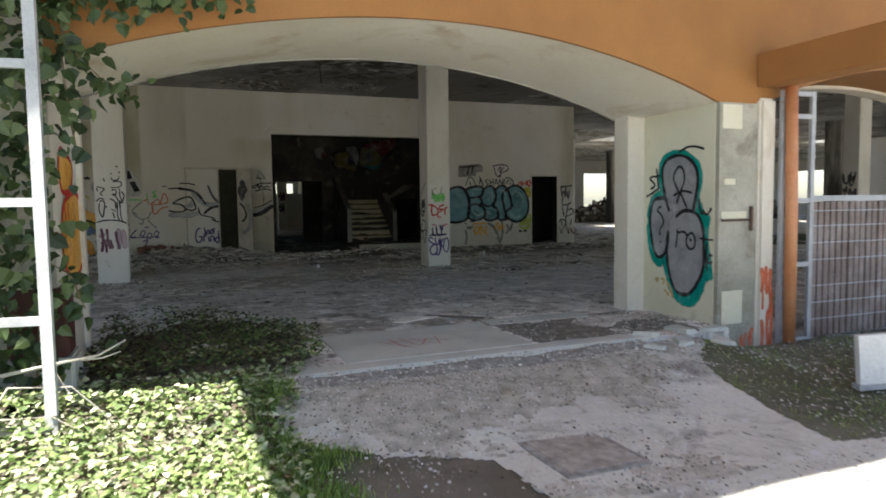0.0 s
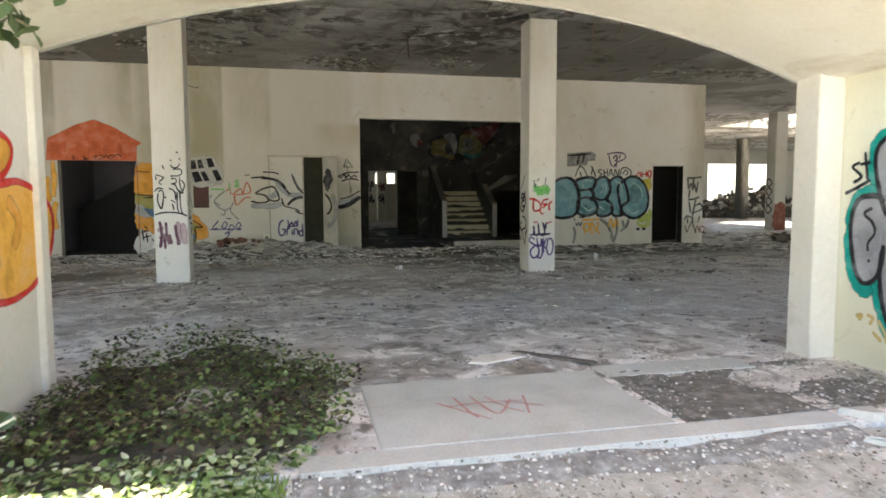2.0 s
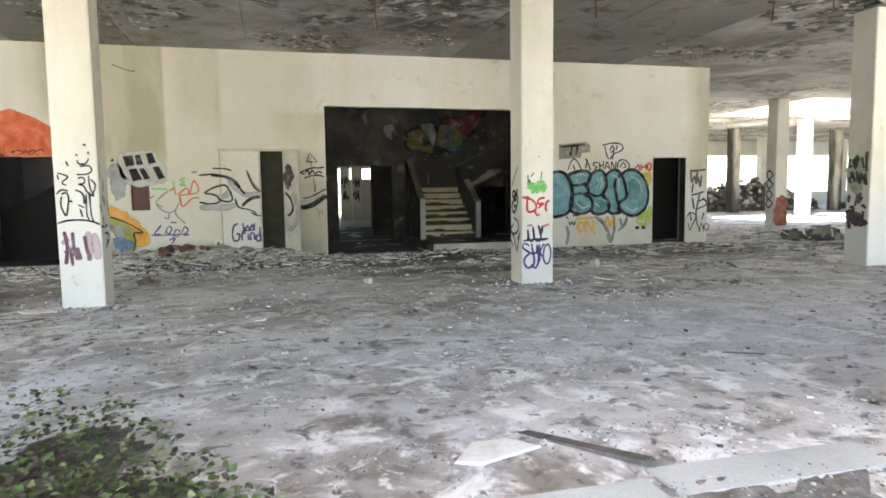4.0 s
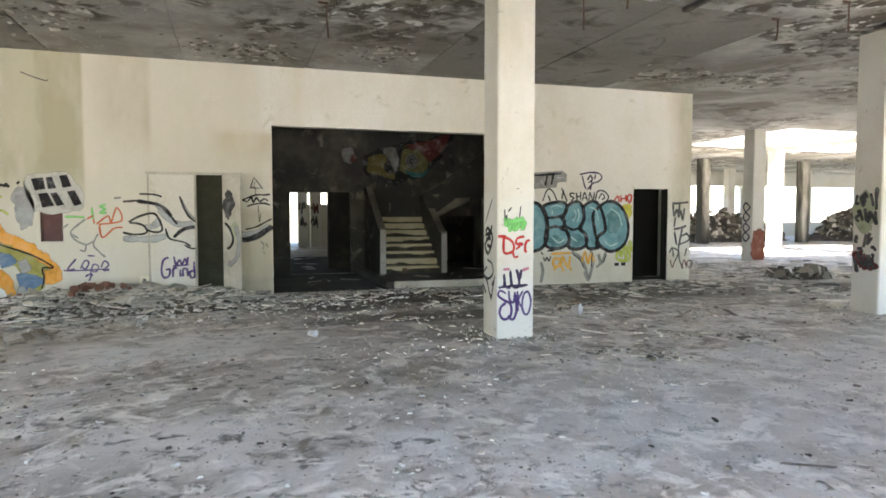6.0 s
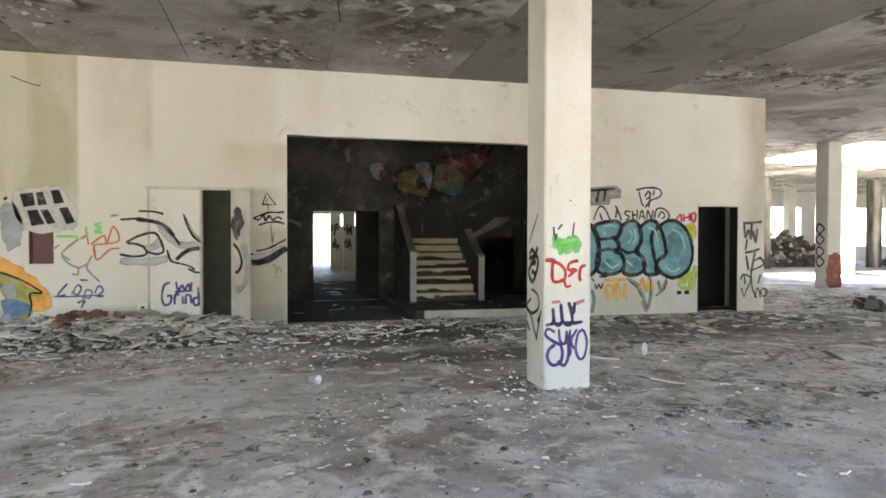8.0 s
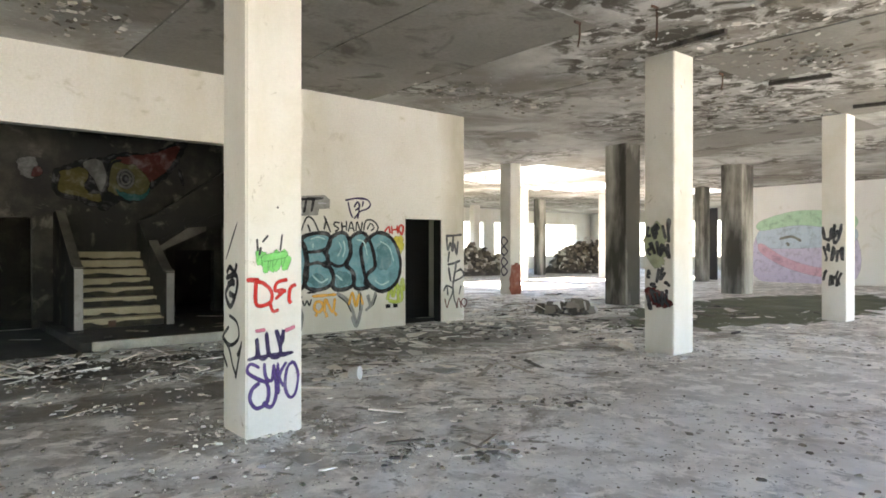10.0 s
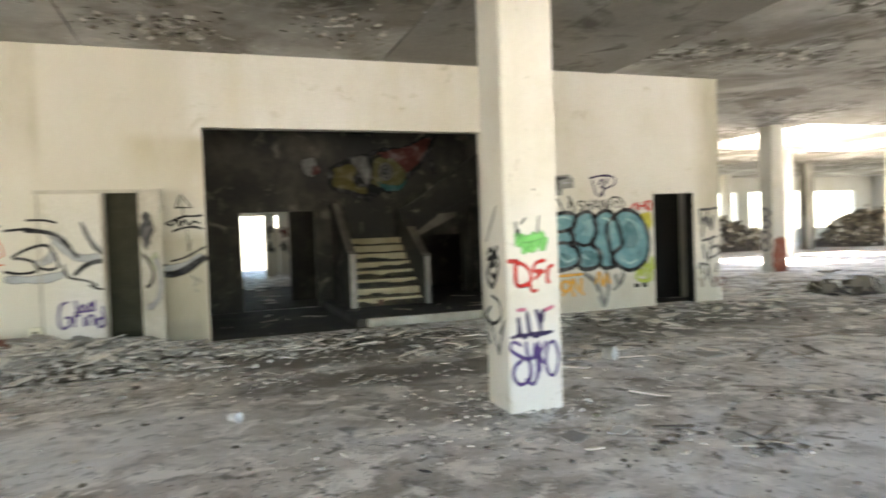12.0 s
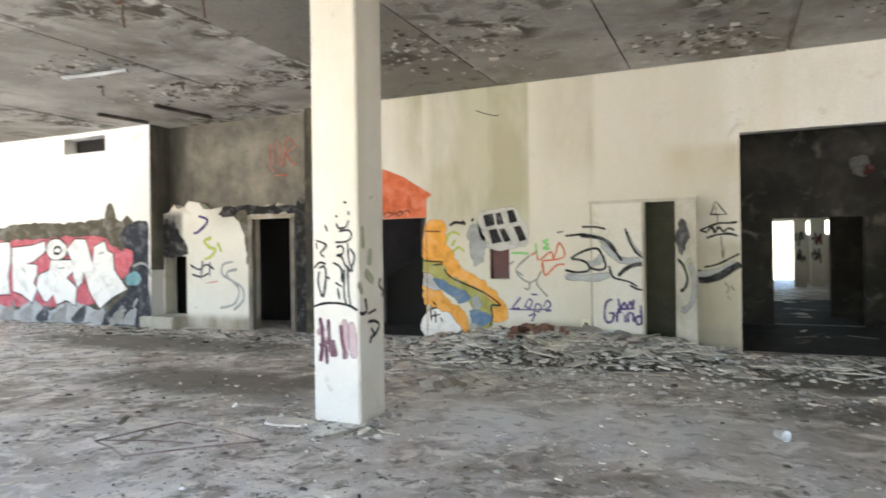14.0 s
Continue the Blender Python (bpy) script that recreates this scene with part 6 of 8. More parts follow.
n_.lines([[(-0.05, 1.426), (-0.243, 1.262), (-0.283, 1.17), (-0.208, 1.059), (-0.056, 0.986), (0.058, 1.042)], [(-0.056, 0.986), (-0.077, 0.876), (-0.153, 0.894)], [(0.134, 1.17), (0.057, 0.987), (0.148, 0.851), (0.24, 0.762)], [(-0.283, 1.17), (-0.169, 1.096)], [(0.393, 1.782), (0.511, 1.797)], [(-0.417, 1.262), (-0.319, 1.336)]], 0.026, "smoke", 0.006, label="grey sketch lines")
n_.lines([[(-0.212, 0.745), (-0.35, 0.567), (-0.234, 0.57)], [(-0.157, 0.571), (-0.079, 0.711), (-0.023, 0.666), (-0.081, 0.564), (-0.138, 0.618)], [(0.013, 0.548), (0.052, 0.64), (0.126, 0.605), (0.087, 0.513), (0.003, 0.529), (0.03, 0.439)], [(0.163, 0.579), (0.22, 0.698), (0.284, 0.627), (0.199, 0.534), (0.292, 0.537)], [(-0.083, 0.436), (0.012, 0.475), (-0.028, 0.355)], [(-0.408, 0.556), (-0.311, 0.54), (0.292, 0.555)], [(-0.04, 0.794), (0.073, 0.787)]], 0.026, "purple", 0.006, label="thin purple tag")
# orange arrow mural
n_.blot([(-1.93, 1.955), (-1.788, 2.03), (-1.565, 1.984), (-1.548, 1.654), (-1.425, 1.459), (-1.2, 1.188), (-0.936, 1.074), (-0.738, 0.887), (-0.572, 0.702), (-0.457, 0.564), (-0.469, 0.378), (-0.627, 0.326), (-0.743, 0.558), (-1.021, 0.836), (-1.328, 0.977), (-1.588, 1.169), (-1.853, 1.316), (-1.94, 1.346)], "orange", 0.0035, 0.06, label="orange and blue arrow mural")
n_.blot([(-1.946, 0.923), (-1.752, 0.876), (-1.437, 0.638), (-1.211, 0.451), (-1.152, 0.262), (-1.176, 0.022), (-1.287, 0.209), (-1.493, 0.443), (-1.811, 0.582), (-1.95, 0.677)], "orange", 0.0035, 0.06)
n_.blot([(-1.955, 0.382), (-1.544, 0.539), (-1.255, 0.287), (-1.176, 0.022), (-1.928, -0.01)], "white", 0.0028, 0.05)
n_.blot([(-1.94, 1.326), (-1.586, 1.266), (-1.431, 1.073), (-1.02, 0.884), (-0.643, 0.607), (-0.743, 0.53), (-0.706, 0.324), (-0.828, 0.225), (-0.926, 0.411), (-1.075, 0.598), (-1.279, 0.785), (-1.538, 0.975), (-1.802, 1.12), (-1.943, 1.149)], "olive", 0.0048, 0.05)
n_.blot([(-1.943, 1.13), (-1.728, 1.052), (-1.538, 0.936), (-1.646, 0.858), (-1.947, 0.913)], "ash", 0.0056, 0.04)
n_.blot([(-1.728, 1.052), (-1.433, 0.928), (-1.145, 0.768), (-1.125, 0.673), (-1.281, 0.641), (-1.488, 0.782), (-1.698, 0.896)], "blue", 0.0062, 0.04)
n_.blot([(-1.077, 0.502), (-0.824, 0.461), (-0.726, 0.37), (-0.929, 0.222), (-1.05, 0.265)], "blue", 0.0062, 0.04)
n_.blot([(-1.064, 0.693), (-0.961, 0.733), (-0.923, 0.601), (-1.005, 0.523)], "haze", 0.0068, 0.04)
n_.blot([(-1.111, 0.263), (-0.969, 0.239), (-0.972, 0.031), (-1.094, 0.025)], "haze", 0.0068, 0.04)
n_.lines([[(-1.94, 1.346), (-1.575, 1.324)], [(-1.8, 1.267), (-1.586, 1.295)], [(-1.576, 1.208), (-1.431, 1.053), (-1.02, 0.884), (-0.819, 0.792), (-0.564, 0.609), (-0.722, 0.596), (-0.705, 0.418), (-0.747, 0.247)]], 0.026, "black", 0.0085)
n_.lines([[(-1.526, 1.75), (-1.398, 1.834), (-1.274, 1.783)], [(-1.425, 1.478), (-1.298, 1.573), (-1.195, 1.495)], [(-1.472, 1.826), (-1.527, 1.653)], [(-1.358, 1.708), (-1.423, 1.594)]], 0.035, "lime", 0.0065)
n_.lines([[(-1.46, 1.942), (-1.354, 1.997), (-1.209, 1.973)], [(-1.229, 2.022), (-1.168, 1.953)], [(-1.053, 2.045), (-1.023, 2.016)]], 0.05, "black", 0.007)
n_.lines([[(-1.954, 1.867), (-1.78, 1.853), (-1.63, 1.85)]], 0.02, "maroon", 0.009)
n_.lines([[(-1.843, 0.581), (-1.826, 0.307)], [(-1.866, 0.502), (-1.715, 0.545)], [(-1.758, 0.485), (-1.74, 0.271)], [(-1.825, 0.386), (-1.652, 0.429)], [(-1.653, 0.371), (-1.612, 0.295)], [(-1.799, 0.641), (-1.735, 0.583)]], 0.028, "black", 0.007)
# swirl over the cupboard
s_ = Plane(north, "y", 17.522)
s_.lines([[(1.111, 1.608), (1.314, 1.387), (1.448, 1.326), (1.681, 1.324)], [(0.521, 1.081), (0.965, 1.065), (1.225, 1.118)], [(0.88, 1.259), (1.056, 1.328), (1.109, 1.433)]], 0.1, "ash", 0.003)
s_.lines([[(1.479, 1.774), (1.552, 1.583), (1.698, 1.41)], [(1.06, 1.652), (1.273, 1.518)]], 0.05, "haze", 0.0036)
s_.lines([[(0.754, 1.738), (1.061, 1.688), (1.198, 1.615), (1.315, 1.465)], [(1.344, 1.092), (1.463, 1.205), (1.597, 1.265), (1.713, 1.273)]], 0.06, "black", 0.006, label="black swirl graffiti with grey shading")
s_.lines([[(0.53, 1.725), (0.781, 1.746)], [(1.315, 1.465), (1.406, 1.326)], [(0.615, 1.366), (0.795, 1.471), (1.015, 1.522), (1.109, 1.415), (1.158, 1.24), (1.071, 1.188), (0.923, 1.223), (0.863, 1.303), (0.749, 1.348), (0.633, 1.357)], [(0.522, 1.188), (0.701, 1.152), (0.879, 1.17), (0.924, 1.241)]], 0.036, "black", 0.0072)
s_.lines([[(1.21, 1.258), (1.267, 1.083), (1.41, 1.032)], [(1.518, 0.955), (1.625, 0.896), (1.708, 0.889)], [(1.41, 1.032), (1.527, 0.999), (1.626, 0.931)], [(1.455, 1.826), (1.519, 1.644), (1.6, 1.471), (1.714, 1.367)], [(0.8, 1.861), (1.02, 1.855), (1.166, 1.816)]], 0.03, "black", 0.0085)
s_.lines([[(1.339, 0.754), (1.371, 0.608), (1.431, 0.687), (1.471, 0.61), (1.523, 0.706), (1.555, 0.612), (1.573, 0.741)], [(1.319, 0.581), (1.588, 0.604)], [(1.254, 0.736), (1.167, 0.69), (1.13, 0.515), (1.163, 0.385), (1.249, 0.405), (1.268, 0.519), (1.199, 0.517)], [(1.317, 0.381), (1.327, 0.529), (1.395, 0.539)], [(1.437, 0.515), (1.443, 0.385)], [(1.485, 0.387), (1.487, 0.516), (1.554, 0.518), (1.568, 0.389)], [(1.671, 0.658), (1.684, 0.359)], [(1.669, 0.487), (1.603, 0.468), (1.618, 0.365), (1.684, 0.376)]], 0.034, "purple", 0.006, label="purple lettering with a crown")
# arrow and band beside the cupboard
n_.lines([[(2.482, 1.121), (2.749, 1.163), (2.989, 1.3)]], 0.085, "ash", 0.0036)
n_.lines([[(2.427, 1.055), (2.596, 1.039), (2.786, 1.105), (2.936, 1.203), (3.055, 1.276)]], 0.095, "black", 0.006, label="black curved band")
n_.lines([[(2.568, 1.228), (2.75, 1.269), (2.938, 1.365), (3.042, 1.421)], [(2.428, 1.154), (2.521, 1.187)]], 0.03, "black", 0.0075)
n_.lines([[(2.732, 2.185), (2.669, 1.991), (2.88, 1.984), (2.732, 2.185)], [(2.746, 2.103), (2.73, 1.997)], [(2.76, 1.988), (2.758, 1.873)], [(2.801, 1.676), (2.819, 1.366)], [(2.844, 1.529), (2.826, 1.358)]], 0.034, "black", 0.006, straight=True, label="black arrow sketch")
n_.lines([[(2.521, 1.765), (2.667, 1.827), (2.796, 1.864), (2.908, 1.861), (3.019, 1.874)], [(2.62, 1.746), (2.682, 1.81), (2.719, 1.727), (2.773, 1.808), (2.832, 1.741), (2.907, 1.788), (2.98, 1.753)], [(2.604, 1.648), (2.741, 1.694), (2.906, 1.707), (3.023, 1.672)], [(2.521, 1.765), (2.62, 1.73)]], 0.03, "black", 0.0075)
n_.lines([[(2.837, 1.008), (2.895, 0.927), (2.864, 0.845)], [(2.925, 0.968), (2.969, 0.887)], [(2.879, 0.813), (2.908, 0.765)]], 0.02, "smoke", 0.006)
# coral roof shape over the doorway
n_.fill([(-3.72, 2.11), (-3.66, 2.56), (-3.1, 2.86), (-2.74, 2.98), (-2.35, 2.82), (-1.80, 2.48), (-1.90, 2.42), (-1.90, 2.11)], "coral", 0.0035, straight=True, label="coral painted gable over the doorway")
n_.lines([[(-3.6, 2.08), (-3.58, 1.7), (-3.62, 1.3)], [(-3.7, 1.75), (-3.73, 1.45), (-3.68, 1.2)], [(-3.57, 1.2), (-3.62, 0.9), (-3.58, 0.6)], [(-3.66, 1.05), (-3.7, 0.8)]], 0.10, "amber", 0.0025, label="orange paint strokes beside the doorway")
n_.lines([[(-1.9, 0.02), (-1.9, 2.1)]], 0.035, "coral", 0.006, straight=True)
n_.tag(-3.2, 2.12, 1.0, 0.12, "black", 0.02, 8, 6)
n_.lines([[(-0.95, 3.86), (-0.8, 3.8), (-0.6, 3.74), (-0.55, 3.76)]], 0.015, "dim", label="thin crack")

# tags on the columns
a_ = Plane(col_a, "y", 12.26)
a_.lines([[(5.5, 0.552), (5.425, 0.591), (5.4, 0.533), (5.475, 0.472), (5.564, 0.415), (5.564, 0.28), (5.476, 0.238), (5.42, 0.311), (5.438, 0.392), (5.501, 0.436)], [(5.538, 0.586), (5.551, 0.474), (5.602, 0.443), (5.62, 0.571)], [(5.62, 0.547), (5.64, 0.353), (5.615, 0.254), (5.577, 0.233), (5.526, 0.282)], [(5.652, 0.581), (5.659, 0.322)], [(5.728, 0.578), (5.665, 0.469), (5.704, 0.379)], [(5.792, 0.576), (5.735, 0.525), (5.717, 0.378), (5.755, 0.288), (5.807, 0.315), (5.832, 0.462), (5.792, 0.576)]], 0.028, "purple", 0.005, label="purple lettering")
a_.lines([[(5.4, 0.626), (5.569, 0.643), (5.792, 0.647)], [(5.4, 0.626), (5.475, 0.653), (5.474, 0.786), (5.5, 0.634), (5.563, 0.643), (5.556, 0.825), (5.588, 0.642), (5.677, 0.645), (5.638, 0.84), (5.689, 0.733), (5.701, 0.838), (5.677, 0.645), (5.766, 0.648)]], 0.026, "ink", 0.006, label="dark crown")
a_.lines([[(5.462, 0.845), (5.549, 0.848)], [(5.714, 0.826), (5.804, 0.858)]], 0.03, "pink", 0.006)
a_.lines([[(5.392, 1.246), (5.498, 1.244)], [(5.473, 1.262), (5.473, 1.053), (5.586, 1.063), (5.599, 1.144), (5.535, 1.215), (5.46, 1.233)], [(5.586, 1.057), (5.612, 0.992), (5.662, 1.003)], [(5.738, 1.241), (5.649, 1.219), (5.63, 1.155), (5.7, 1.154), (5.63, 1.085)], [(5.649, 1.137), (5.725, 1.154)], [(5.815, 1.199), (5.764, 1.171), (5.751, 1.083), (5.771, 1.047)]], 0.03, "red", 0.006, label="red lettering")
a_.lines([[(5.497, 1.481), (5.497, 1.377), (5.534, 1.446), (5.554, 1.296)], [(5.522, 1.348), (5.597, 1.423), (5.598, 1.318), (5.648, 1.463), (5.636, 1.33), (5.711, 1.463), (5.712, 1.329), (5.749, 1.434)], [(5.51, 1.412), (5.737, 1.446)]], 0.05, "green", 0.005, label="green scrawl")
a_.lines([[(5.478, 1.568), (5.484, 1.47)], [(5.522, 1.539), (5.571, 1.597)], [(5.691, 1.609), (5.673, 1.469)], [(5.509, 1.504), (5.497, 1.435)], [(5.652, 1.829), (5.652, 1.811)]], 0.016, "dim", 0.006)
al = Plane(col_a, "x", 5.39)
al.lines([[(12.41, 1.704), (12.648, 1.401)]], 0.02, "dim", 0.006, label="black marker figures")
al.lines([[(12.631, 1.286), (12.566, 1.342), (12.47, 1.303), (12.424, 1.375)], [(12.647, 1.249), (12.439, 1.28), (12.422, 1.169), (12.548, 1.024), (12.647, 1.127), (12.486, 1.255)], [(12.614, 1.202), (12.454, 1.22)], [(12.581, 1.131), (12.453, 1.102)]], 0.045, "black", 0.006)
al.lines([[(12.58, 0.949), (12.421, 0.903), (12.389, 0.787), (12.546, 0.711), (12.712, 0.754), (12.58, 0.859)], [(12.695, 0.756), (12.579, 0.677), (12.513, 0.564), (12.433, 0.473)], [(12.327, 0.765), (12.388, 0.61), (12.449, 0.453)], [(12.419, 0.636), (12.327, 0.735)], [(12.711, 0.63), (12.61, 0.521)]], 0.028, "black", 0.006)
b_ = Plane(col_b, "y", 12.26)
b_.lines([[(-0.541, 1.032), (-0.425, 1.065), (-0.274, 1.068), (-0.157, 1.046), (-0.076, 1.008)]], 0.022, "black", 0.006, label="black arc line")
b_.lines([[(-0.507, 1.633), (-0.398, 1.59), (-0.46, 1.519), (-0.418, 1.483)], [(-0.507, 1.612), (-0.496, 1.551)], [(-0.529, 1.382), (-0.473, 1.433), (-0.401, 1.417)], [(-0.474, 1.381), (-0.425, 1.397), (-0.402, 1.33), (-0.429, 1.152), (-0.454, 1.141), (-0.489, 1.253), (-0.475, 1.356)], [(-0.287, 1.785), (-0.263, 1.739), (-0.192, 1.747), (-0.156, 1.806)], [(-0.264, 1.709), (-0.158, 1.716), (-0.135, 1.656), (-0.195, 1.617), (-0.301, 1.614)]], 0.019, "black", 0.006, label="black marker tags")
b_.lines([[(-0.29, 1.568), (-0.231, 1.577), (-0.22, 1.517), (-0.279, 1.497)], [(-0.291, 1.497), (-0.232, 1.477), (-0.198, 1.406), (-0.128, 1.356), (-0.162, 1.456), (-0.171, 1.606)], [(-0.328, 1.432), (-0.246, 1.381), (-0.236, 1.255)], [(-0.307, 1.255), (-0.236, 1.215)], [(-0.21, 1.381), (-0.214, 1.155), (-0.192, 1.065)], [(-0.174, 1.406), (-0.167, 1.156), (-0.145, 1.046)], [(-0.149, 1.556), (-0.103, 1.481), (-0.14, 1.366)], [(-0.284, 1.205), (-0.262, 1.104)]], 0.019, "black", 0.006)
b_.lines([[(-0.161, 1.887), (-0.156, 1.851)], [(-0.212, 1.969), (-0.177, 1.962)], [(-0.407, 1.774), (-0.384, 1.712)], [(-0.39, 1.305), (-0.367, 1.285)], [(-0.297, 1.851), (-0.274, 1.84)]], 0.024, "black", 0.006)
b_.lines([[(-0.217, 0.929), (-0.211, 0.578)], [(-0.147, 0.906), (-0.118, 0.583)], [(-0.436, 0.744), (-0.341, 0.646)], [(-0.483, 0.844), (-0.447, 0.794)]], 0.07, "plumwash", 0.004)
b_.lines([[(-0.475, 0.936), (-0.448, 0.743), (-0.476, 0.537)], [(-0.385, 0.924), (-0.376, 0.721), (-0.342, 0.586)], [(-0.254, 0.877), (-0.244, 0.752), (-0.222, 0.652)], [(-0.486, 0.68), (-0.4, 0.715), (-0.316, 0.718)], [(-0.412, 0.694), (-0.403, 0.516)], [(-0.34, 0.722), (-0.312, 0.587)], [(-0.21, 0.653), (-0.223, 0.572)]], 0.04, "plum", 0.0055, label="dripping plum scrawl")
br = Plane(col_b, "x", -0.07, 1)
br.lines([[(12.359, 1.11), (12.385, 0.997), (12.306, 0.974), (12.269, 0.997)], [(12.404, 0.964), (12.505, 0.986), (12.547, 0.992)], [(12.402, 0.893), (12.523, 0.891), (12.605, 0.845), (12.541, 0.775), (12.458, 0.744), (12.437, 0.695)], [(12.46, 0.836), (12.52, 0.767)], [(12.639, 1.279), (12.616, 1.212), (12.678, 1.156), (12.655, 1.104)]], 0.03, "black", 0.006, label="black marker tag")
br.lines([[(12.327, 1.756), (12.341, 1.555)], [(12.47, 1.554), (12.436, 1.401)], [(12.365, 1.352), (12.512, 1.244)], [(12.257, 1.257), (12.311, 1.154)]], 0.06, "sage", 0.004)
c_ = Plane(col_c, "x", 11.55)
for k, (z, s) in enumerate(((1.35, 31), (0.95, 32), (0.62, 33), (1.6, 34))):
    c_.tag(12.32, z, 0.36, 0.28, "dim", 0.045, s, 5, label="dark scrawls" if k == 0 else "")
c_.blot([(12.34, 0.72), (12.4, 0.86), (12.66, 0.92), (12.7, 0.8), (12.5, 0.68)], "maroon", 0.004, 0.08, label="dark red smear")
c_.blot([(12.4, 1.3), (12.42, 1.75), (12.66, 1.8), (12.68, 1.35)], "sage", 0.003, 0.1)
g_ = Plane(col_g, "x", 18.05)
for z, s in ((1.6, 41), (1.2, 42), (0.7, 43)):
    g_.tag(12.32, z, 0.38, 0.4, "dim", 0.05, s, 5)
f_ = Plane(col_f, "y", 22.0)
f_.blot([(18.37, 0.04), (18.38, 0.85), (18.5, 0.98), (18.68, 1.0), (18.81, 0.85), (18.81, 0.04)], "rustred", 0.004, 0.08, label="rusty red painted column base")
fl = Plane(col_f, "x", 18.35)
for z in (0.75, 1.05, 1.4, 1.72):
    fl.lines([[(22.1, z), (22.3, z + 0.14), (22.4, z), (22.28, z - 0.14), (22.1, z)]], 0.05, "ink", label="dark looped tag" if z < 0.8 else "")

# grey letter on the entrance pier
r_ = Plane(pier_right, "x", 5.73)
r_.blot([(5.826, 1.353), (5.885, 1.601), (5.819, 1.758), (5.635, 1.804), (5.436, 1.766), (5.293, 1.64), (5.255, 1.472), (5.286, 1.283), (5.26, 1.117)], "teal", 0.003, 0.02, label="grey letter with a teal glow and black outline")
r_.blot([(5.812, 1.332), (6.008, 1.302), (6.071, 1.096), (6.058, 0.825), (6.011, 0.623), (5.88, 0.541), (5.771, 0.605), (5.682, 0.851)], "teal", 0.0034, 0.02)
r_.blot([(5.791, 0.947), (5.798, 0.582), (5.726, 0.331), (5.605, 0.187), (5.417, 0.142), (5.277, 0.245), (5.179, 0.437), (5.114, 0.47), (5.083, 0.498), (5.165, 0.838), (5.193, 1.118)], "teal", 0.0038, 0.02)
r_.fill([(5.784, 1.285), (5.836, 1.572), (5.778, 1.703), (5.615, 1.752), (5.459, 1.72), (5.338, 1.619), (5.301, 1.474), (5.327, 1.307), (5.359, 1.153), (5.508, 1.086), (5.733, 1.105)], "grey", 0.0055)
r_.fill([(5.797, 1.301), (5.964, 1.27), (6.026, 1.097), (6.008, 0.882), (5.954, 0.698), (5.882, 0.636), (5.793, 0.676), (5.734, 0.806), (5.685, 1.004), (5.702, 1.208)], "grey", 0.0065)
r_.fill([(5.743, 0.898), (5.745, 0.639), (5.687, 0.414), (5.587, 0.276), (5.431, 0.267), (5.315, 0.369), (5.215, 0.551), (5.208, 0.788), (5.223, 0.976), (5.3, 1.116), (5.479, 1.16), (5.667, 1.096)], "grey", 0.0075)
r_.lines([[(5.714, 1.146), (5.784, 1.311), (5.836, 1.572), (5.778, 1.703), (5.615, 1.752), (5.459, 1.72), (5.338, 1.619), (5.301, 1.474), (5.327, 1.307), (5.365, 1.153)], [(5.743, 1.249), (5.811, 1.296), (5.964, 1.27), (6.026, 1.097), (6.008, 0.882), (5.954, 0.698), (5.882, 0.636), (5.793, 0.676), (5.741, 0.805), (5.73, 0.94)]], 0.036, "black", 0.0105)
r_.lines([[(5.743, 0.898), (5.745, 0.639), (5.687, 0.414), (5.587, 0.276), (5.431, 0.267), (5.315, 0.369), (5.215, 0.551), (5.208, 0.788), (5.223, 0.976), (5.3, 1.116), (5.479, 1.16), (5.622, 1.087)]], 0.036, "black", 0.011)
r_.lines([[(5.576, 1.359), (5.655, 1.513), (5.593, 1.62), (5.518, 1.606), (5.491, 1.481), (5.563, 1.334), (5.605, 1.234)], [(5.658, 1.32), (5.513, 1.368), (5.374, 1.346)], [(5.544, 1.349), (5.449, 1.186)], [(5.837, 1.207), (5.906, 1.164), (5.835, 1.102), (5.806, 1.025), (5.86, 0.944), (5.858, 0.881)], [(5.851, 0.823), (5.843, 0.798)]], 0.024, "black", 0.0125)
r_.lines([[(5.587, 0.958), (5.592, 0.857), (5.609, 0.754)], [(5.586, 0.917), (5.493, 0.933), (5.431, 0.892)], [(5.408, 0.918), (5.454, 0.841), (5.417, 0.761), (5.345, 0.767), (5.324, 0.851), (5.36, 0.921), (5.408, 0.918)], [(5.395, 0.87), (5.382, 0.832)]], 0.024, "black", 0.0132)
r_.lines([[(5.584, 1.784), (5.461, 1.827), (5.342, 1.825), (5.216, 1.79)], [(5.969, 1.552), (6.034, 1.518), (5.953, 1.445), (6.025, 1.399)], [(5.928, 1.63), (5.896, 1.417)], [(5.969, 1.536), (5.871, 1.548)], [(6.097, 1.314), (5.995, 1.356), (5.868, 1.417)], [(5.267, 0.878), (5.182, 0.865), (5.079, 0.863)], [(5.165, 0.838), (5.178, 0.65), (5.148, 0.536)], [(5.087, 0.706), (5.14, 0.7), (5.15, 0.629), (5.085, 0.637)], [(5.286, 1.283), (5.261, 1.164), (5.215, 1.118)], [(5.227, 1.174), (5.17, 1.119), (5.107, 1.19)]], 0.024, "black", 0.009, label="black outlines and small letters")
r_.lines([[(5.948, 0.372), (5.892, 0.391), (5.919, 0.344)], [(5.85, 0.397), (5.794, 0.383), (5.821, 0.327)], [(5.753, 0.379), (5.685, 0.286), (5.657, 0.198)], [(5.792, 0.279), (5.71, 0.22)]], 0.024, "tan", 0.004)

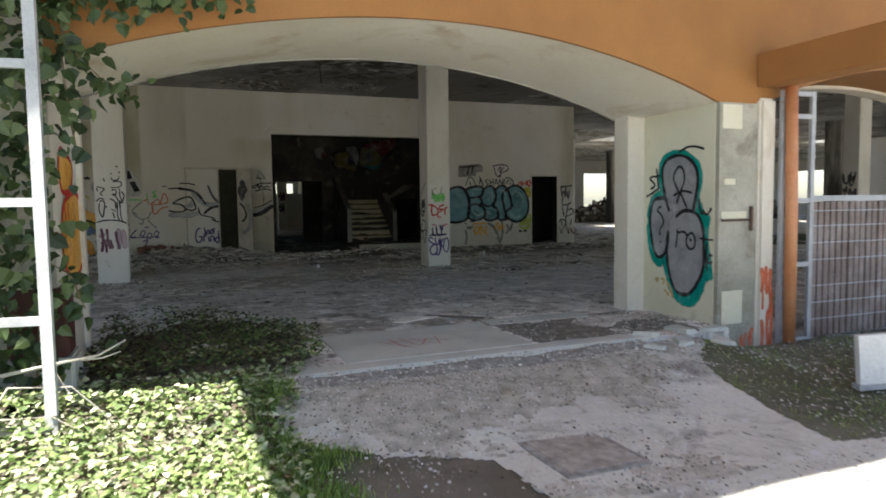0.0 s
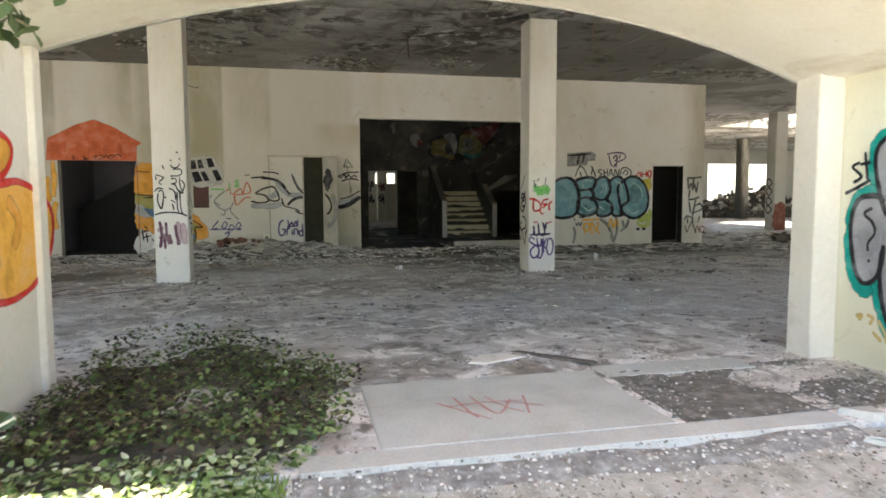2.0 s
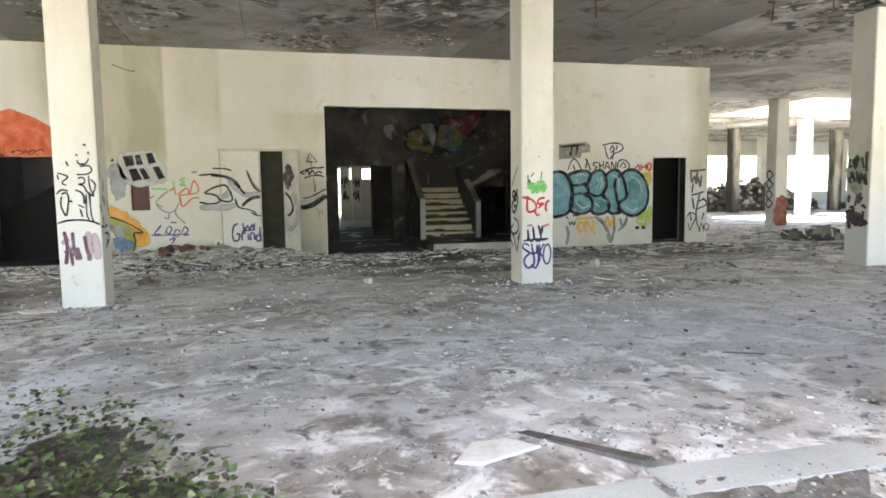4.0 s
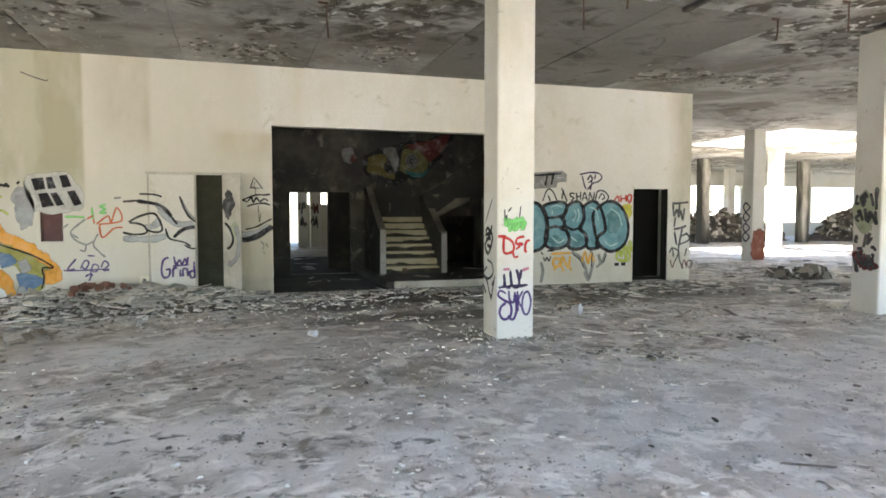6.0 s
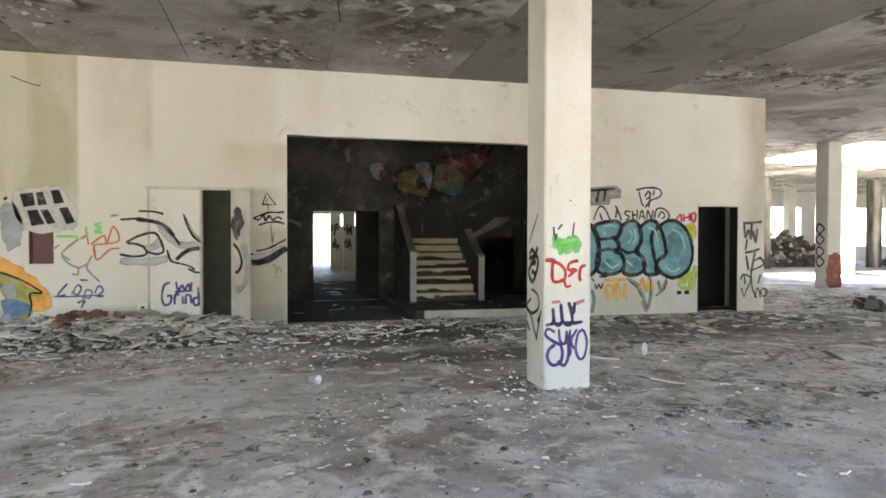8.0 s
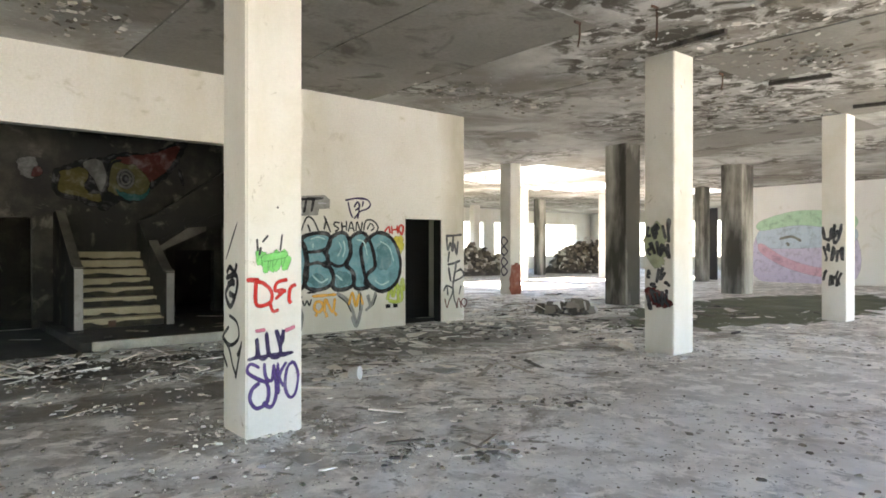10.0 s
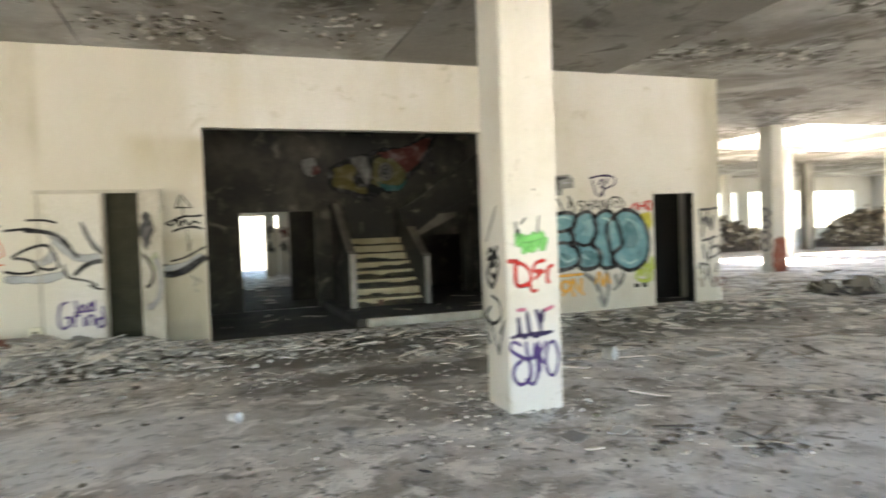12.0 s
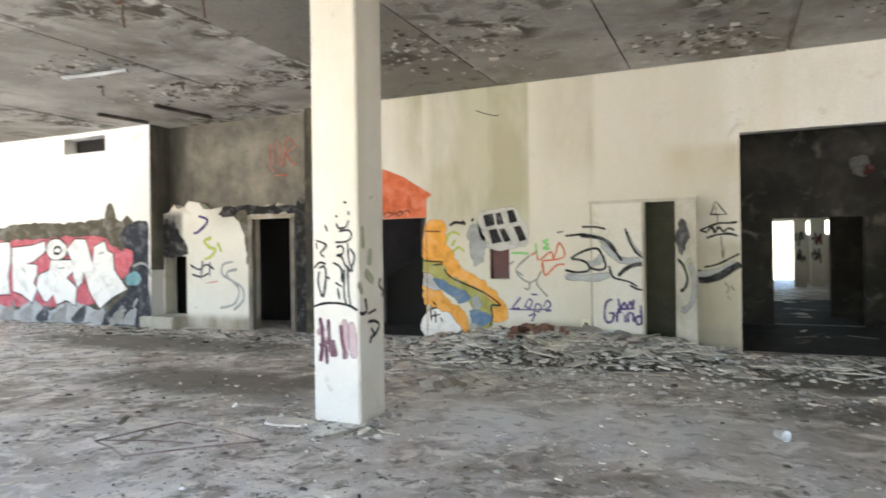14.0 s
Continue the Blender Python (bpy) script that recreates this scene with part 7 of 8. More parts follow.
# orange letter on the ivy pier
l_ = Plane(pier_left, "x", -0.06, 1)
l_.fill([(5.438, 1.697), (5.709, 1.68), (5.941, 1.635), (5.996, 1.56), (5.903, 1.456), (5.733, 1.399), (5.446, 1.401), (5.339, 1.535)], "amber", 0.004, label="orange bubble letter with a red outline")
l_.fill([(5.786, 1.374), (6.048, 1.401), (6.336, 1.345), (6.545, 1.237), (6.573, 1.079), (6.452, 0.907), (6.203, 0.776), (5.862, 0.731), (5.533, 0.786), (5.364, 0.945), (5.377, 1.189), (5.525, 1.324)], "amber", 0.005)
l_.lines([[(5.438, 1.697), (5.709, 1.68), (5.941, 1.635), (5.996, 1.56), (5.903, 1.456), (5.733, 1.399), (5.446, 1.401), (5.339, 1.535)]], 0.04, "red", 0.0075, closed=True)
l_.lines([[(5.786, 1.374), (6.048, 1.401), (6.336, 1.345), (6.545, 1.237), (6.573, 1.079), (6.452, 0.907), (6.203, 0.776), (5.862, 0.731), (5.533, 0.786), (5.364, 0.945), (5.377, 1.189), (5.525, 1.324)]], 0.04, "red", 0.0085, closed=True)
l_.lines([[(5.475, 1.295), (5.542, 1.186)], [(5.65, 1.315), (5.669, 1.184)], [(5.492, 1.151), (5.458, 0.974)], [(5.553, 0.931), (5.5, 0.862)]], 0.035, "red", 0.0105)
l_.lines([[(5.639, 1.593), (5.767, 1.526)], [(5.894, 1.298), (6.035, 1.178), (5.951, 1.02)], [(5.678, 1.109), (5.734, 0.917)]], 0.08, "orange", 0.007)

# mural on the west wall
w_ = Plane(west, "y", 17.2)
w_.blot([(-15.5, 0.06), (-15.5, 2.2), (-13.0, 2.2), (-12.2, 2.26), (-10.3, 2.25), (-9.4, 2.3), (-9.0, 2.24), (-8.6, 2.18), (-8.5, 0.5), (-9.5, 0.06)], "mould", 0.003, 0.06, label="large mural of white bubble letters on red and black")
w_.blot([(-9.42, 2.1), (-9.36, 2.56), (-9.2, 2.58), (-9.08, 2.1)], "mould", 0.006, 0.03)
w_.blot([(-15.4, 0.4), (-15.4, 1.85), (-13.0, 1.88), (-11.2, 1.92), (-9.6, 1.92), (-9.2, 1.7), (-8.9, 1.62), (-8.95, 1.3), (-9.1, 0.9), (-9.6, 0.5), (-12.5, 0.35)], "rosy", 0.0075, 0.07, label="pinkish red backing")
w_.blot([(-15.4, 0.05), (-15.4, 0.45), (-13.0, 0.36), (-12.5, 0.22), (-11.8, 0.5), (-11.3, 0.25), (-10.6, 0.5), (-9.9, 0.36), (-9.5, 0.2), (-9.6, 0.05)], "ash", 0.009, 0.05)
for x, w, k in ((-13.0, 0.5, "smoke"), (-12.3, 0.45, "haze"), (-11.7, 0.4, "dim"), (-11.2, 0.5, "smoke"), (-10.5, 0.4, "dim"), (-10.0, 0.5, "haze"), (-9.3, 0.4, "smoke"), (-8.9, 0.35, "haze")):
    w_.blot([(x, 0.05), (x + 0.15 * w, 0.2), (x + 0.75 * w, 0.36), (x + w, 0.62 * w + 0.16), (x + 0.95 * w, 0.14), (x + 0.8 * w, 0.05)], k, 0.0105, 0.05)
# white letters of the mural
w_.blot([(-8.959, 1.961), (-8.604, 2.18), (-8.324, 2.207), (-8.162, 2.155), (-8.155, 1.649), (-8.168, 0.943), (-8.2, 0.058), (-9.582, -0.001), (-9.228, 0.388), (-8.712, 0.795), (-8.941, 1.154), (-8.537, 1.297), (-8.78, 1.657)], "navy", 0.0095, 0.025, label="dark blue spray cloud")
w_.blot([(-8.78, 1.657), (-8.599, 1.512), (-8.67, 1.297), (-8.909, 1.033), (-9.11, 1.178), (-9.138, 1.517), (-8.966, 1.588)], "rosy", 0.0105, 0.04)
w_.blot([(-8.791, 1.058), (-8.54, 1.154), (-8.378, 1.036), (-8.478, 0.916), (-8.744, 0.89)], "aqua", 0.0108, 0.03)
w_.lines([[(-8.604, 1.273), (-8.372, 1.344), (-8.178, 1.272), (-8.054, 1.037)], [(-8.62, 0.402), (-8.484, 0.607)], [(-8.973, 0.309), (-8.821, 0.361)]], 0.05, "haze", 0.011)
w_.lines([[(-13.337, 1.829), (-12.638, 1.844), (-12.626, 1.443), (-12.716, 1.109), (-12.663, 0.642), (-13.362, 0.604)]], 0.085, "black", 0.0125, closed=True, straight=True)
w_.fill([(-13.337, 1.829), (-12.638, 1.844), (-12.626, 1.443), (-12.716, 1.109), (-12.663, 0.642), (-13.362, 0.604)], "white", 0.015, straight=True)
w_.lines([[(-12.558, 1.709), (-11.787, 1.751), (-11.392, 1.848), (-11.357, 1.641), (-11.794, 1.412), (-12.096, 1.334), (-11.677, 1.307), (-11.681, 1.112), (-11.804, 0.915), (-11.688, 0.76), (-11.853, 0.457), (-12.211, 0.648), (-12.516, 0.71), (-12.528, 1.176)]], 0.085, "black", 0.0125, closed=True, straight=True)
w_.fill([(-12.558, 1.709), (-11.787, 1.751), (-11.392, 1.848), (-11.357, 1.641), (-11.794, 1.412), (-12.096, 1.334), (-11.677, 1.307), (-11.681, 1.112), (-11.804, 0.915), (-11.688, 0.76), (-11.853, 0.457), (-12.211, 0.648), (-12.516, 0.71), (-12.528, 1.176)], "white", 0.015, straight=True)
w_.lines([[(-11.603, 1.073), (-11.251, 1.177), (-11.169, 1.408), (-10.491, 1.404), (-10.459, 1.177), (-10.684, 1.025), (-10.356, 0.801), (-10.4, 0.423), (-10.694, 0.544), (-10.997, 0.436), (-11.126, 0.664), (-11.342, 0.48), (-11.457, 0.53), (-11.687, 0.812)]], 0.085, "black", 0.0125, closed=True, straight=True)
w_.fill([(-11.603, 1.073), (-11.251, 1.177), (-11.169, 1.408), (-10.491, 1.404), (-10.459, 1.177), (-10.684, 1.025), (-10.356, 0.801), (-10.4, 0.423), (-10.694, 0.544), (-10.997, 0.436), (-11.126, 0.664), (-11.342, 0.48), (-11.457, 0.53), (-11.687, 0.812)], "white", 0.015, straight=True)
w_.lines([[(-11.318, 1.692), (-11.199, 1.845), (-10.931, 1.878), (-10.708, 1.76), (-10.674, 1.582), (-10.864, 1.457), (-11.13, 1.459), (-11.282, 1.563)]], 0.085, "black", 0.0125, closed=True, straight=False)
w_.fill([(-11.318, 1.692), (-11.199, 1.845), (-10.931, 1.878), (-10.708, 1.76), (-10.674, 1.582), (-10.864, 1.457), (-11.13, 1.459), (-11.282, 1.563)], "white", 0.015, straight=False)
w_.lines([[(-10.635, 1.658), (-10.372, 1.868), (-10.044, 1.861), (-9.822, 1.301), (-9.762, 1.696), (-9.443, 1.813), (-9.377, 1.605), (-9.206, 1.542), (-9.178, 1.202), (-8.796, 0.794), (-9.223, 0.631), (-9.61, 0.379), (-9.922, 0.744), (-10.094, 1.177), (-10.171, 0.928), (-10.318, 0.826), (-10.424, 1.051), (-10.491, 1.429)]], 0.085, "black", 0.0125, closed=True, straight=True)
w_.fill([(-10.635, 1.658), (-10.372, 1.868), (-10.044, 1.861), (-9.822, 1.301), (-9.762, 1.696), (-9.443, 1.813), (-9.377, 1.605), (-9.206, 1.542), (-9.178, 1.202), (-8.796, 0.794), (-9.223, 0.631), (-9.61, 0.379), (-9.922, 0.744), (-10.094, 1.177), (-10.171, 0.928), (-10.318, 0.826), (-10.424, 1.051), (-10.491, 1.429)], "white", 0.015, straight=True)
w_.lines([[(-11.068, 1.689), (-10.934, 1.725), (-10.822, 1.647), (-10.899, 1.572), (-11.051, 1.586), (-11.068, 1.689)]], 0.05, "black", 0.0175)
w_.lines([[(-9.623, 1.546), (-9.447, 1.593)], [(-10.944, 1.228), (-10.717, 1.253)], [(-12.198, 1.256), (-12.079, 1.15)]], 0.03, "haze", 0.0175)
o_ = Plane(low, "y", 17.53)
o_.blot([(-8.06, 1.5), (-8.07, 2.2), (-7.85, 2.2), (-7.62, 1.95), (-7.45, 1.7), (-7.46, 1.52)], "soot_black", 0.003, 0.06, label="black spray over the corner")
o_.lines([[(-6.2, 1.35), (-6.45, 1.3), (-6.48, 1.1), (-6.2, 0.95), (-6.05, 0.75), (-6.2, 0.5), (-6.55, 0.42)], [(-6.1, 1.2), (-6.35, 1.15), (-6.3, 1.0), (-6.0, 0.85), (-5.95, 0.6), (-6.2, 0.38)]], 0.045, "haze", label="grey scrawls")
o_.blot([(-6.5, 2.28), (-6.3, 2.45), (-5.2, 2.42), (-4.42, 2.4), (-4.42, 2.05), (-4.66, 2.2), (-4.68, 2.29), (-5.8, 2.29)], "soot_black", 0.0035, 0.08, label="black mould under the beam")
o_.blot([(-4.66, 0.05), (-4.66, 2.28), (-4.42, 2.3), (-4.42, 0.05)], "soot_black", 0.004, 0.03)
o_.blot([(-6.1, 2.3), (-5.82, 2.3), (-5.82, 1.3), (-5.9, 1.9)], "mould", 0.0045, 0.05)
o_.lines([[(-7.1, 2.3), (-6.85, 2.2), (-7.1, 1.98), (-7.25, 1.95)]], 0.05, "purple")
o_.lines([[(-7.35, 1.3), (-7.1, 1.2), (-6.9, 1.3), (-6.7, 1.2)], [(-7.3, 1.1), (-7.05, 1.05), (-6.85, 1.12)], [(-7.0, 1.4), (-7.05, 1.0)], [(-6.8, 1.36), (-6.82, 1.05)]], 0.04, "dim")
o_.lines([[(-6.75, 1.85), (-6.95, 1.78), (-6.8, 1.65), (-6.65, 1.6), (-6.8, 1.45), (-6.95, 1.42)], [(-6.6, 1.75), (-6.5, 1.55)]], 0.06, "lime")
o_.lines([[(-6.9, 0.92), (-6.6, 0.96)]], 0.03, "faint")
k_ = Plane(bpy.data.objects["beam"], "y", 17.72)
k_.lines([[(-5.4, 3.7), (-5.38, 3.2), (-5.3, 3.15)], [(-5.28, 3.75), (-5.26, 3.25)], [(-5.16, 3.7), (-5.12, 3.2)], [(-5.05, 3.2), (-5.0, 3.75), (-4.8, 3.6), (-5.0, 3.45), (-4.75, 3.2)], [(-5.3, 3.05), (-4.95, 3.05)]], 0.04, "rustred", label="coral red scrawl")

# mural in the stairwell, its paints dimmed to stand in for room shade
e_ = Plane(back, "y", 21.4)
e_.blot([(5.518, 2.836), (5.63, 3.004), (6.036, 3.193), (6.437, 3.279), (6.703, 3.389), (7.23, 3.414), (7.82, 3.725), (7.948, 3.651), (7.748, 3.221), (7.548, 2.957), (7.283, 2.73), (6.95, 2.422), (6.686, 2.446), (6.417, 2.249), (6.219, 2.311), (6.02, 2.388), (5.539, 2.523)], "soot_black", 0.003, 0.05, label="dark fish-like mural with an eye")
e_.blot([(5.627, 2.901), (5.832, 2.995), (6.032, 3.021), (6.11, 2.881), (6.026, 2.677), (6.157, 2.535), (6.323, 2.541), (6.287, 2.392), (6.021, 2.457), (5.621, 2.568)], "ochre", 0.0045, 0.03)
e_.blot([(6.034, 3.125), (6.237, 3.219), (6.367, 3.111), (6.441, 2.798), (6.345, 2.596), (6.229, 2.807), (6.112, 2.984)], "chalk", 0.0055, 0.02)
e_.blot([(6.439, 2.661), (6.501, 3.139), (6.701, 3.254), (7.03, 3.184), (7.221, 2.903), (7.184, 2.667), (6.952, 2.518), (6.688, 2.549)], "olive_dim", 0.0065, 0.03)
e_.blot([(6.636, 3.283), (6.967, 3.351), (7.361, 3.441), (7.807, 3.637), (7.684, 3.291), (7.497, 3.028), (7.299, 2.845), (7.17, 2.973), (6.963, 3.153), (6.7, 3.185)], "ember", 0.0078, 0.03)
e_.blot([(6.591, 2.655), (6.689, 2.617), (6.886, 2.562), (7.083, 2.567), (7.231, 2.712), (7.109, 2.499), (6.818, 2.454)], "sea", 0.009, 0.03)
e_.fill([(6.931, 2.867), (6.883, 2.734), (6.77, 2.683), (6.659, 2.743), (6.615, 2.88), (6.664, 3.014), (6.776, 3.065), (6.887, 3.005)], "chalk", 0.0105)
e_.fill([(6.885, 2.869), (6.851, 2.774), (6.771, 2.738), (6.692, 2.78), (6.661, 2.878), (6.696, 2.973), (6.776, 3.011), (6.855, 2.968)], "smoke_dim", 0.0119)
e_.fill([(6.865, 2.87), (6.837, 2.79), (6.771, 2.757), (6.707, 2.795), (6.681, 2.877), (6.71, 2.959), (6.776, 2.99), (6.84, 2.953)], "chalk", 0.013300000000000001)
e_.fill([(6.826, 2.871), (6.811, 2.824), (6.772, 2.805), (6.734, 2.827), (6.721, 2.876), (6.736, 2.924), (6.775, 2.942), (6.811, 2.921)], "black", 0.014700000000000001)
e_.lines([[(6.439, 2.661), (6.501, 3.125), (6.701, 3.24)], [(6.344, 2.562), (6.441, 2.764)], [(7.231, 2.712), (7.299, 2.832), (7.549, 3.039)], [(5.627, 2.901), (5.594, 2.556), (6.021, 2.443), (6.319, 2.308)]], 0.05, "soot_black", 0.0165)
e_.lines([[(7.991, 2.275), (8.377, 2.275), (8.919, 2.228)], [(7.989, 2.167), (8.375, 2.14), (8.885, 2.122)], [(7.987, 2.045), (8.437, 2.029)], [(7.81, 3.15), (7.903, 2.808)]], 0.06, "soot_black", 0.004)
e_.blot([(4.996, 3.12), (5.227, 3.139), (5.249, 2.847), (5.166, 2.794), (5.004, 2.856)], "chalk", 0.003, 0.05, label="pale smudge")
e_.blot([(5.224, 2.985), (5.326, 2.968), (5.303, 2.844), (5.194, 2.835)], "dusk", 0.0042, 0.03)
# pastel mural on the far wall
m_ = Plane(bpy.data.objects["wall_east"], "x", 33.0)
m_.fill([(17.0, 0.1), (17.0, 2.3), (19.0, 2.5), (20.7, 2.2), (20.7, 0.1)], "lilac", 0.004, label="pastel landscape mural")
m_.fill([(17.0, 1.7), (17.0, 2.4), (19.0, 2.6), (20.6, 2.3), (20.6, 1.6), (19.0, 1.5)], "pastel", 0.006)
m_.fill([(17.0, 2.3), (17.0, 2.9), (19.0, 3.1), (20.6, 2.7), (20.6, 2.3), (19.0, 2.5)], "mint", 0.008)
m_.fill([(17.2, 0.6), (18.4, 0.7), (19.6, 1.1), (20.6, 1.7), (20.6, 1.3), (19.6, 0.7), (18.4, 0.35), (17.2, 0.3)], "rose", 0.010)
m_.lines([[(19.8, 1.9), (19.3, 2.0), (18.9, 1.8)], [(19.4, 1.6), (19.5, 1.75)]], 0.1, "smoke", 0.012)

# ---- far part of the hall ----
def far_heap(x, y, sx, sy, h, seed):
    fn = lambda a, b: h * max(0.0, 1 - ((a - x) / sx) ** 2 - ((b - y) / sy) ** 2) * (0.45 + 0.9 * abs(noise.noise((a * 1.1, b * 1.1, seed))) + 0.5 * abs(noise.noise((a * 3.1, b * 3.1, seed))))
    r = random.Random(seed)
    lumps = [(x + sx * r.uniform(-0.9, 0.9), y + sy * r.uniform(-0.9, 0.7)) for _ in range(int(160 * sx * sy))]
    lumps = [(a, b, fn(a, b) - 0.02, 0.04 + 0.2 * r.random() ** 2) for a, b in lumps if fn(a, b) > 0.02]
    bits("debris_lumps", lumps[::3], M["island_pale"], "pale broken blocks on a bank of debris", "rubble", 0.9)
    bits("debris_lumps", lumps[1::3] + lumps[2::3], M["island_dark"], "dark broken blocks on a bank of debris", "rubble", 0.9)
    heap("debris_bank", fn, x - sx, x + sx, y - sy, y + sy, 0.25, M["dark_bits"], "dark bank of dumped debris in the far hall")


far_heap(27.5, 34.5, 5.0, 1.6, 1.5, 1)
far_heap(36.5, 33.0, 3.5, 2.0, 2.0, 2)
far_heap(21.0, 37.0, 5.0, 1.5, 1.3, 3)
far_heap(15.2, 17.2, 0.9, 0.7, 0.16, 4)
rf = random.Random(5)
for i in range(26):
    scatter(rf.choice(["charred_scrap", "broken_board", "plaster_fragment"]), rf, rf.gauss(15.2, 0.5), rf.gauss(17.2, 0.4), 0.06, 0.3)
heap("moss_patch", lambda a, b: 0.014 + 0.025 * max(0, noise.noise((a * 0.6, b * 0.6, 2))) if ((a - 20.5) / 6.5) ** 2 + ((b - 14.6) / 2.3) ** 2 < 1 + 0.4 * noise.noise((a, b, 6)) else -0.05, 13, 28, 12, 17.2, 0.3, M["moss"], "green moss over the damp floor")
bars = empty("far_door_leaf", "narrow dark door leaf in the far wall", "door")
part("leaf", box_bm(32.9, 32.98, 22.6, 23.1, 0, 3.4), M["shade_black"], bars)


# ---- peeling ceiling, damp patch, floor frame, vent ----
def peeling():
    r = random.Random(77)
    pale, dark = [], []
    for x, y, sx, sy, n in ((2.6, 16.5, 0.8, 0.6, 260), (-0.6, 15.2, 1.0, 0.9, 200), (-5.4, 13.7, 1.2, 0.4, 130), (-5.2, 15.4, 1.3, 0.5, 140), (4.9, 15.9, 0.6, 0.7, 120), (-2.6, 10.6, 1.2, 0.5, 130),
                            (13.2, 11.2, 1.6, 0.8, 200), (15.5, 13.5, 1.8, 1.0, 200), (11.6, 16.0, 1.4, 0.8, 170)):
        for i in range(n):
            u, v = x + r.gauss(0, sx * 0.6), y + r.gauss(0, sy * 0.6)
            if v > 17.45 and u < 12.4:
                continue
            (pale if r.random() < 0.6 else dark).append((u, v, r.uniform(0.015, 0.06), r.uniform(0, 6.28), r.uniform(0.2, 0.8)))
    for places, material, label in ((pale, M["island_pale"], "curled pale flakes peeling off the ceiling"), (dark, M["island_dark"], "dark blistered flakes under the ceiling")):
        verts, faces = [], []
        for u, v, s, a, k in places:
            b, ca, sa = len(verts), math.cos(a), math.sin(a)
            for p, q, w in ((-1, -k, 0.012), (1, -k, 0.012), (1.1, k, 0.012 + 0.35 * s), (-0.8, k, 0.012 + 0.5 * s)):
                verts.append((u + s * (ca * p - sa * q), v + s * (sa * p + ca * q), HZ - w))
            faces.append((b, b + 1, b + 2, b + 3))
        tagged(link_mesh("peeling_paint", verts, faces, material), label, "paint flakes", kind="stuff")


peeling()


fr = empty("scrap_metal", "bent thin metal rods lying on the floor", "scrap metal")
for a, b in (((-1.8, 11.0), (-1.6, 11.7)), ((-1.6, 11.7), (-0.5, 11.5)), ((-1.8, 11.0), (-1.25, 10.8)), ((-1.25, 10.8), (-0.5, 11.5)), ((-1.75, 11.05), (-1.0, 11.25))):
    part("rod", tube_bm([(a[0], a[1], 0.02), ((a[0] + b[0]) / 2, (a[1] + b[1]) / 2 + 0.02, 0.025), (b[0], b[1], 0.02)], 0.008, 6), M["fence"], fr)
# Black sheet put in so the vent looks unlit
tagged(part("vent_back", box_bm(-10.9, -9.2, 17.5, 17.55, 3.7, HZ), M["shade_black"]), "black sheet added behind the wall vent", "vent", kind="structure")

heap("leaf_soil", lambda a, b: 0.022 + 0.03 * max(0, noise.noise((a * 1.5, b * 1.5, 2))) if a < ivy_edge(b) - 0.05 + 0.3 * noise.noise((a * 2.3, b * 2.3, 6)) and noise.noise((a * 1.6, b * 1.6, 8)) > -0.08 - 0.22 * (7.2 - b) else -0.04, 0.02, 2.1, 4.88, 7.8, 0.06, M["leaf_soil"], "dark leaf mould spread over the threshold")
dc = empty("drain_cover", "rusty square drain cover half buried in gravel", "drain cover")
part("lid", box_bm(2.62, 3.10, 2.95, 3.45, -0.24, ground_z(3.0, 3.25) + 0.022, bevel=0.006), M["rust_tan"], dc)
part("rim", box_bm(2.58, 3.14, 2.91, 3.49, -0.24, ground_z(3.0, 3.25) + 0.016, bevel=0.004), M["gravel"], dc)

heap("leaf_soil", lambda a, b: 0.019 + 0.02 * max(0, noise.noise((a * 2, b * 2, 5))) if noise.noise((a * 1.8, b * 1.8, 9)) > -0.12 - 0.3 * smooth((5.9 - b) / 0.6) and a > 3.66 + 0.06 * noise.noise((b * 9, 0, 0)) else -0.04, 3.6, 5.5, 5.06, 6.15, 0.05, M["grit"], "dark soil and grit in the hollow beside the slab")

# long pale sheets lying before the cupboard
for x, y, w, d, a in ((2.5, 16.62, 0.60, 0.06, 6), (-1.1, 15.2, 0.30, 0.12, 3), (4.2, 16.5, 0.34, 0.05, 20), (-0.5, 15.0, 0.25, 0.14, 40), (-1.6, 15.9, 0.3, 0.16, -20), (2.1, 16.1, 0.35, 0.1, 12)):
    ob = new("fallen_sheet", shard_mesh("fallen_sheet", int(90 + 10 * x), w, d, 0.016, 6, M["rubble"]))
    ob.matrix_world = pose(x, y, heap_z(x, y) + 0.02, 2, 3, a)
    tagged(ob, "long pale sheet fallen flat among the rubble", "board", group="fallen sheets before the wall")

rs = random.Random(91)
for i in range(60):
    x, y = rs.uniform(-2.4, 0.6), rs.gauss(15.5, 0.55)
    scatter("wall_sheet", rs, x, min(y, 17.3), heap_z(x, y) + rs.uniform(0.01, 0.05), 0.13, 1.3)
for i in range(40):
    x, y = rs.uniform(1.4, 5.0), rs.gauss(16.2, 0.4)
    scatter("wall_sheet", rs, x, min(y, 17.3), max(heap_z(x, y), low_heap_z(x, y)) + 0.012, 0.10, 1.0)
for i in range(150):
    scatter("plaster_chip", rs, rs.uniform(5.5, 14.0), rs.uniform(9.0, 16.8), 0.003, 0.05, 0.75)
for i in range(110):
    scatter("plaster_chip", rs, rs.uniform(-6.0, 5.5), rs.uniform(8.5, 15.8), 0.003, 0.05, 0.65)

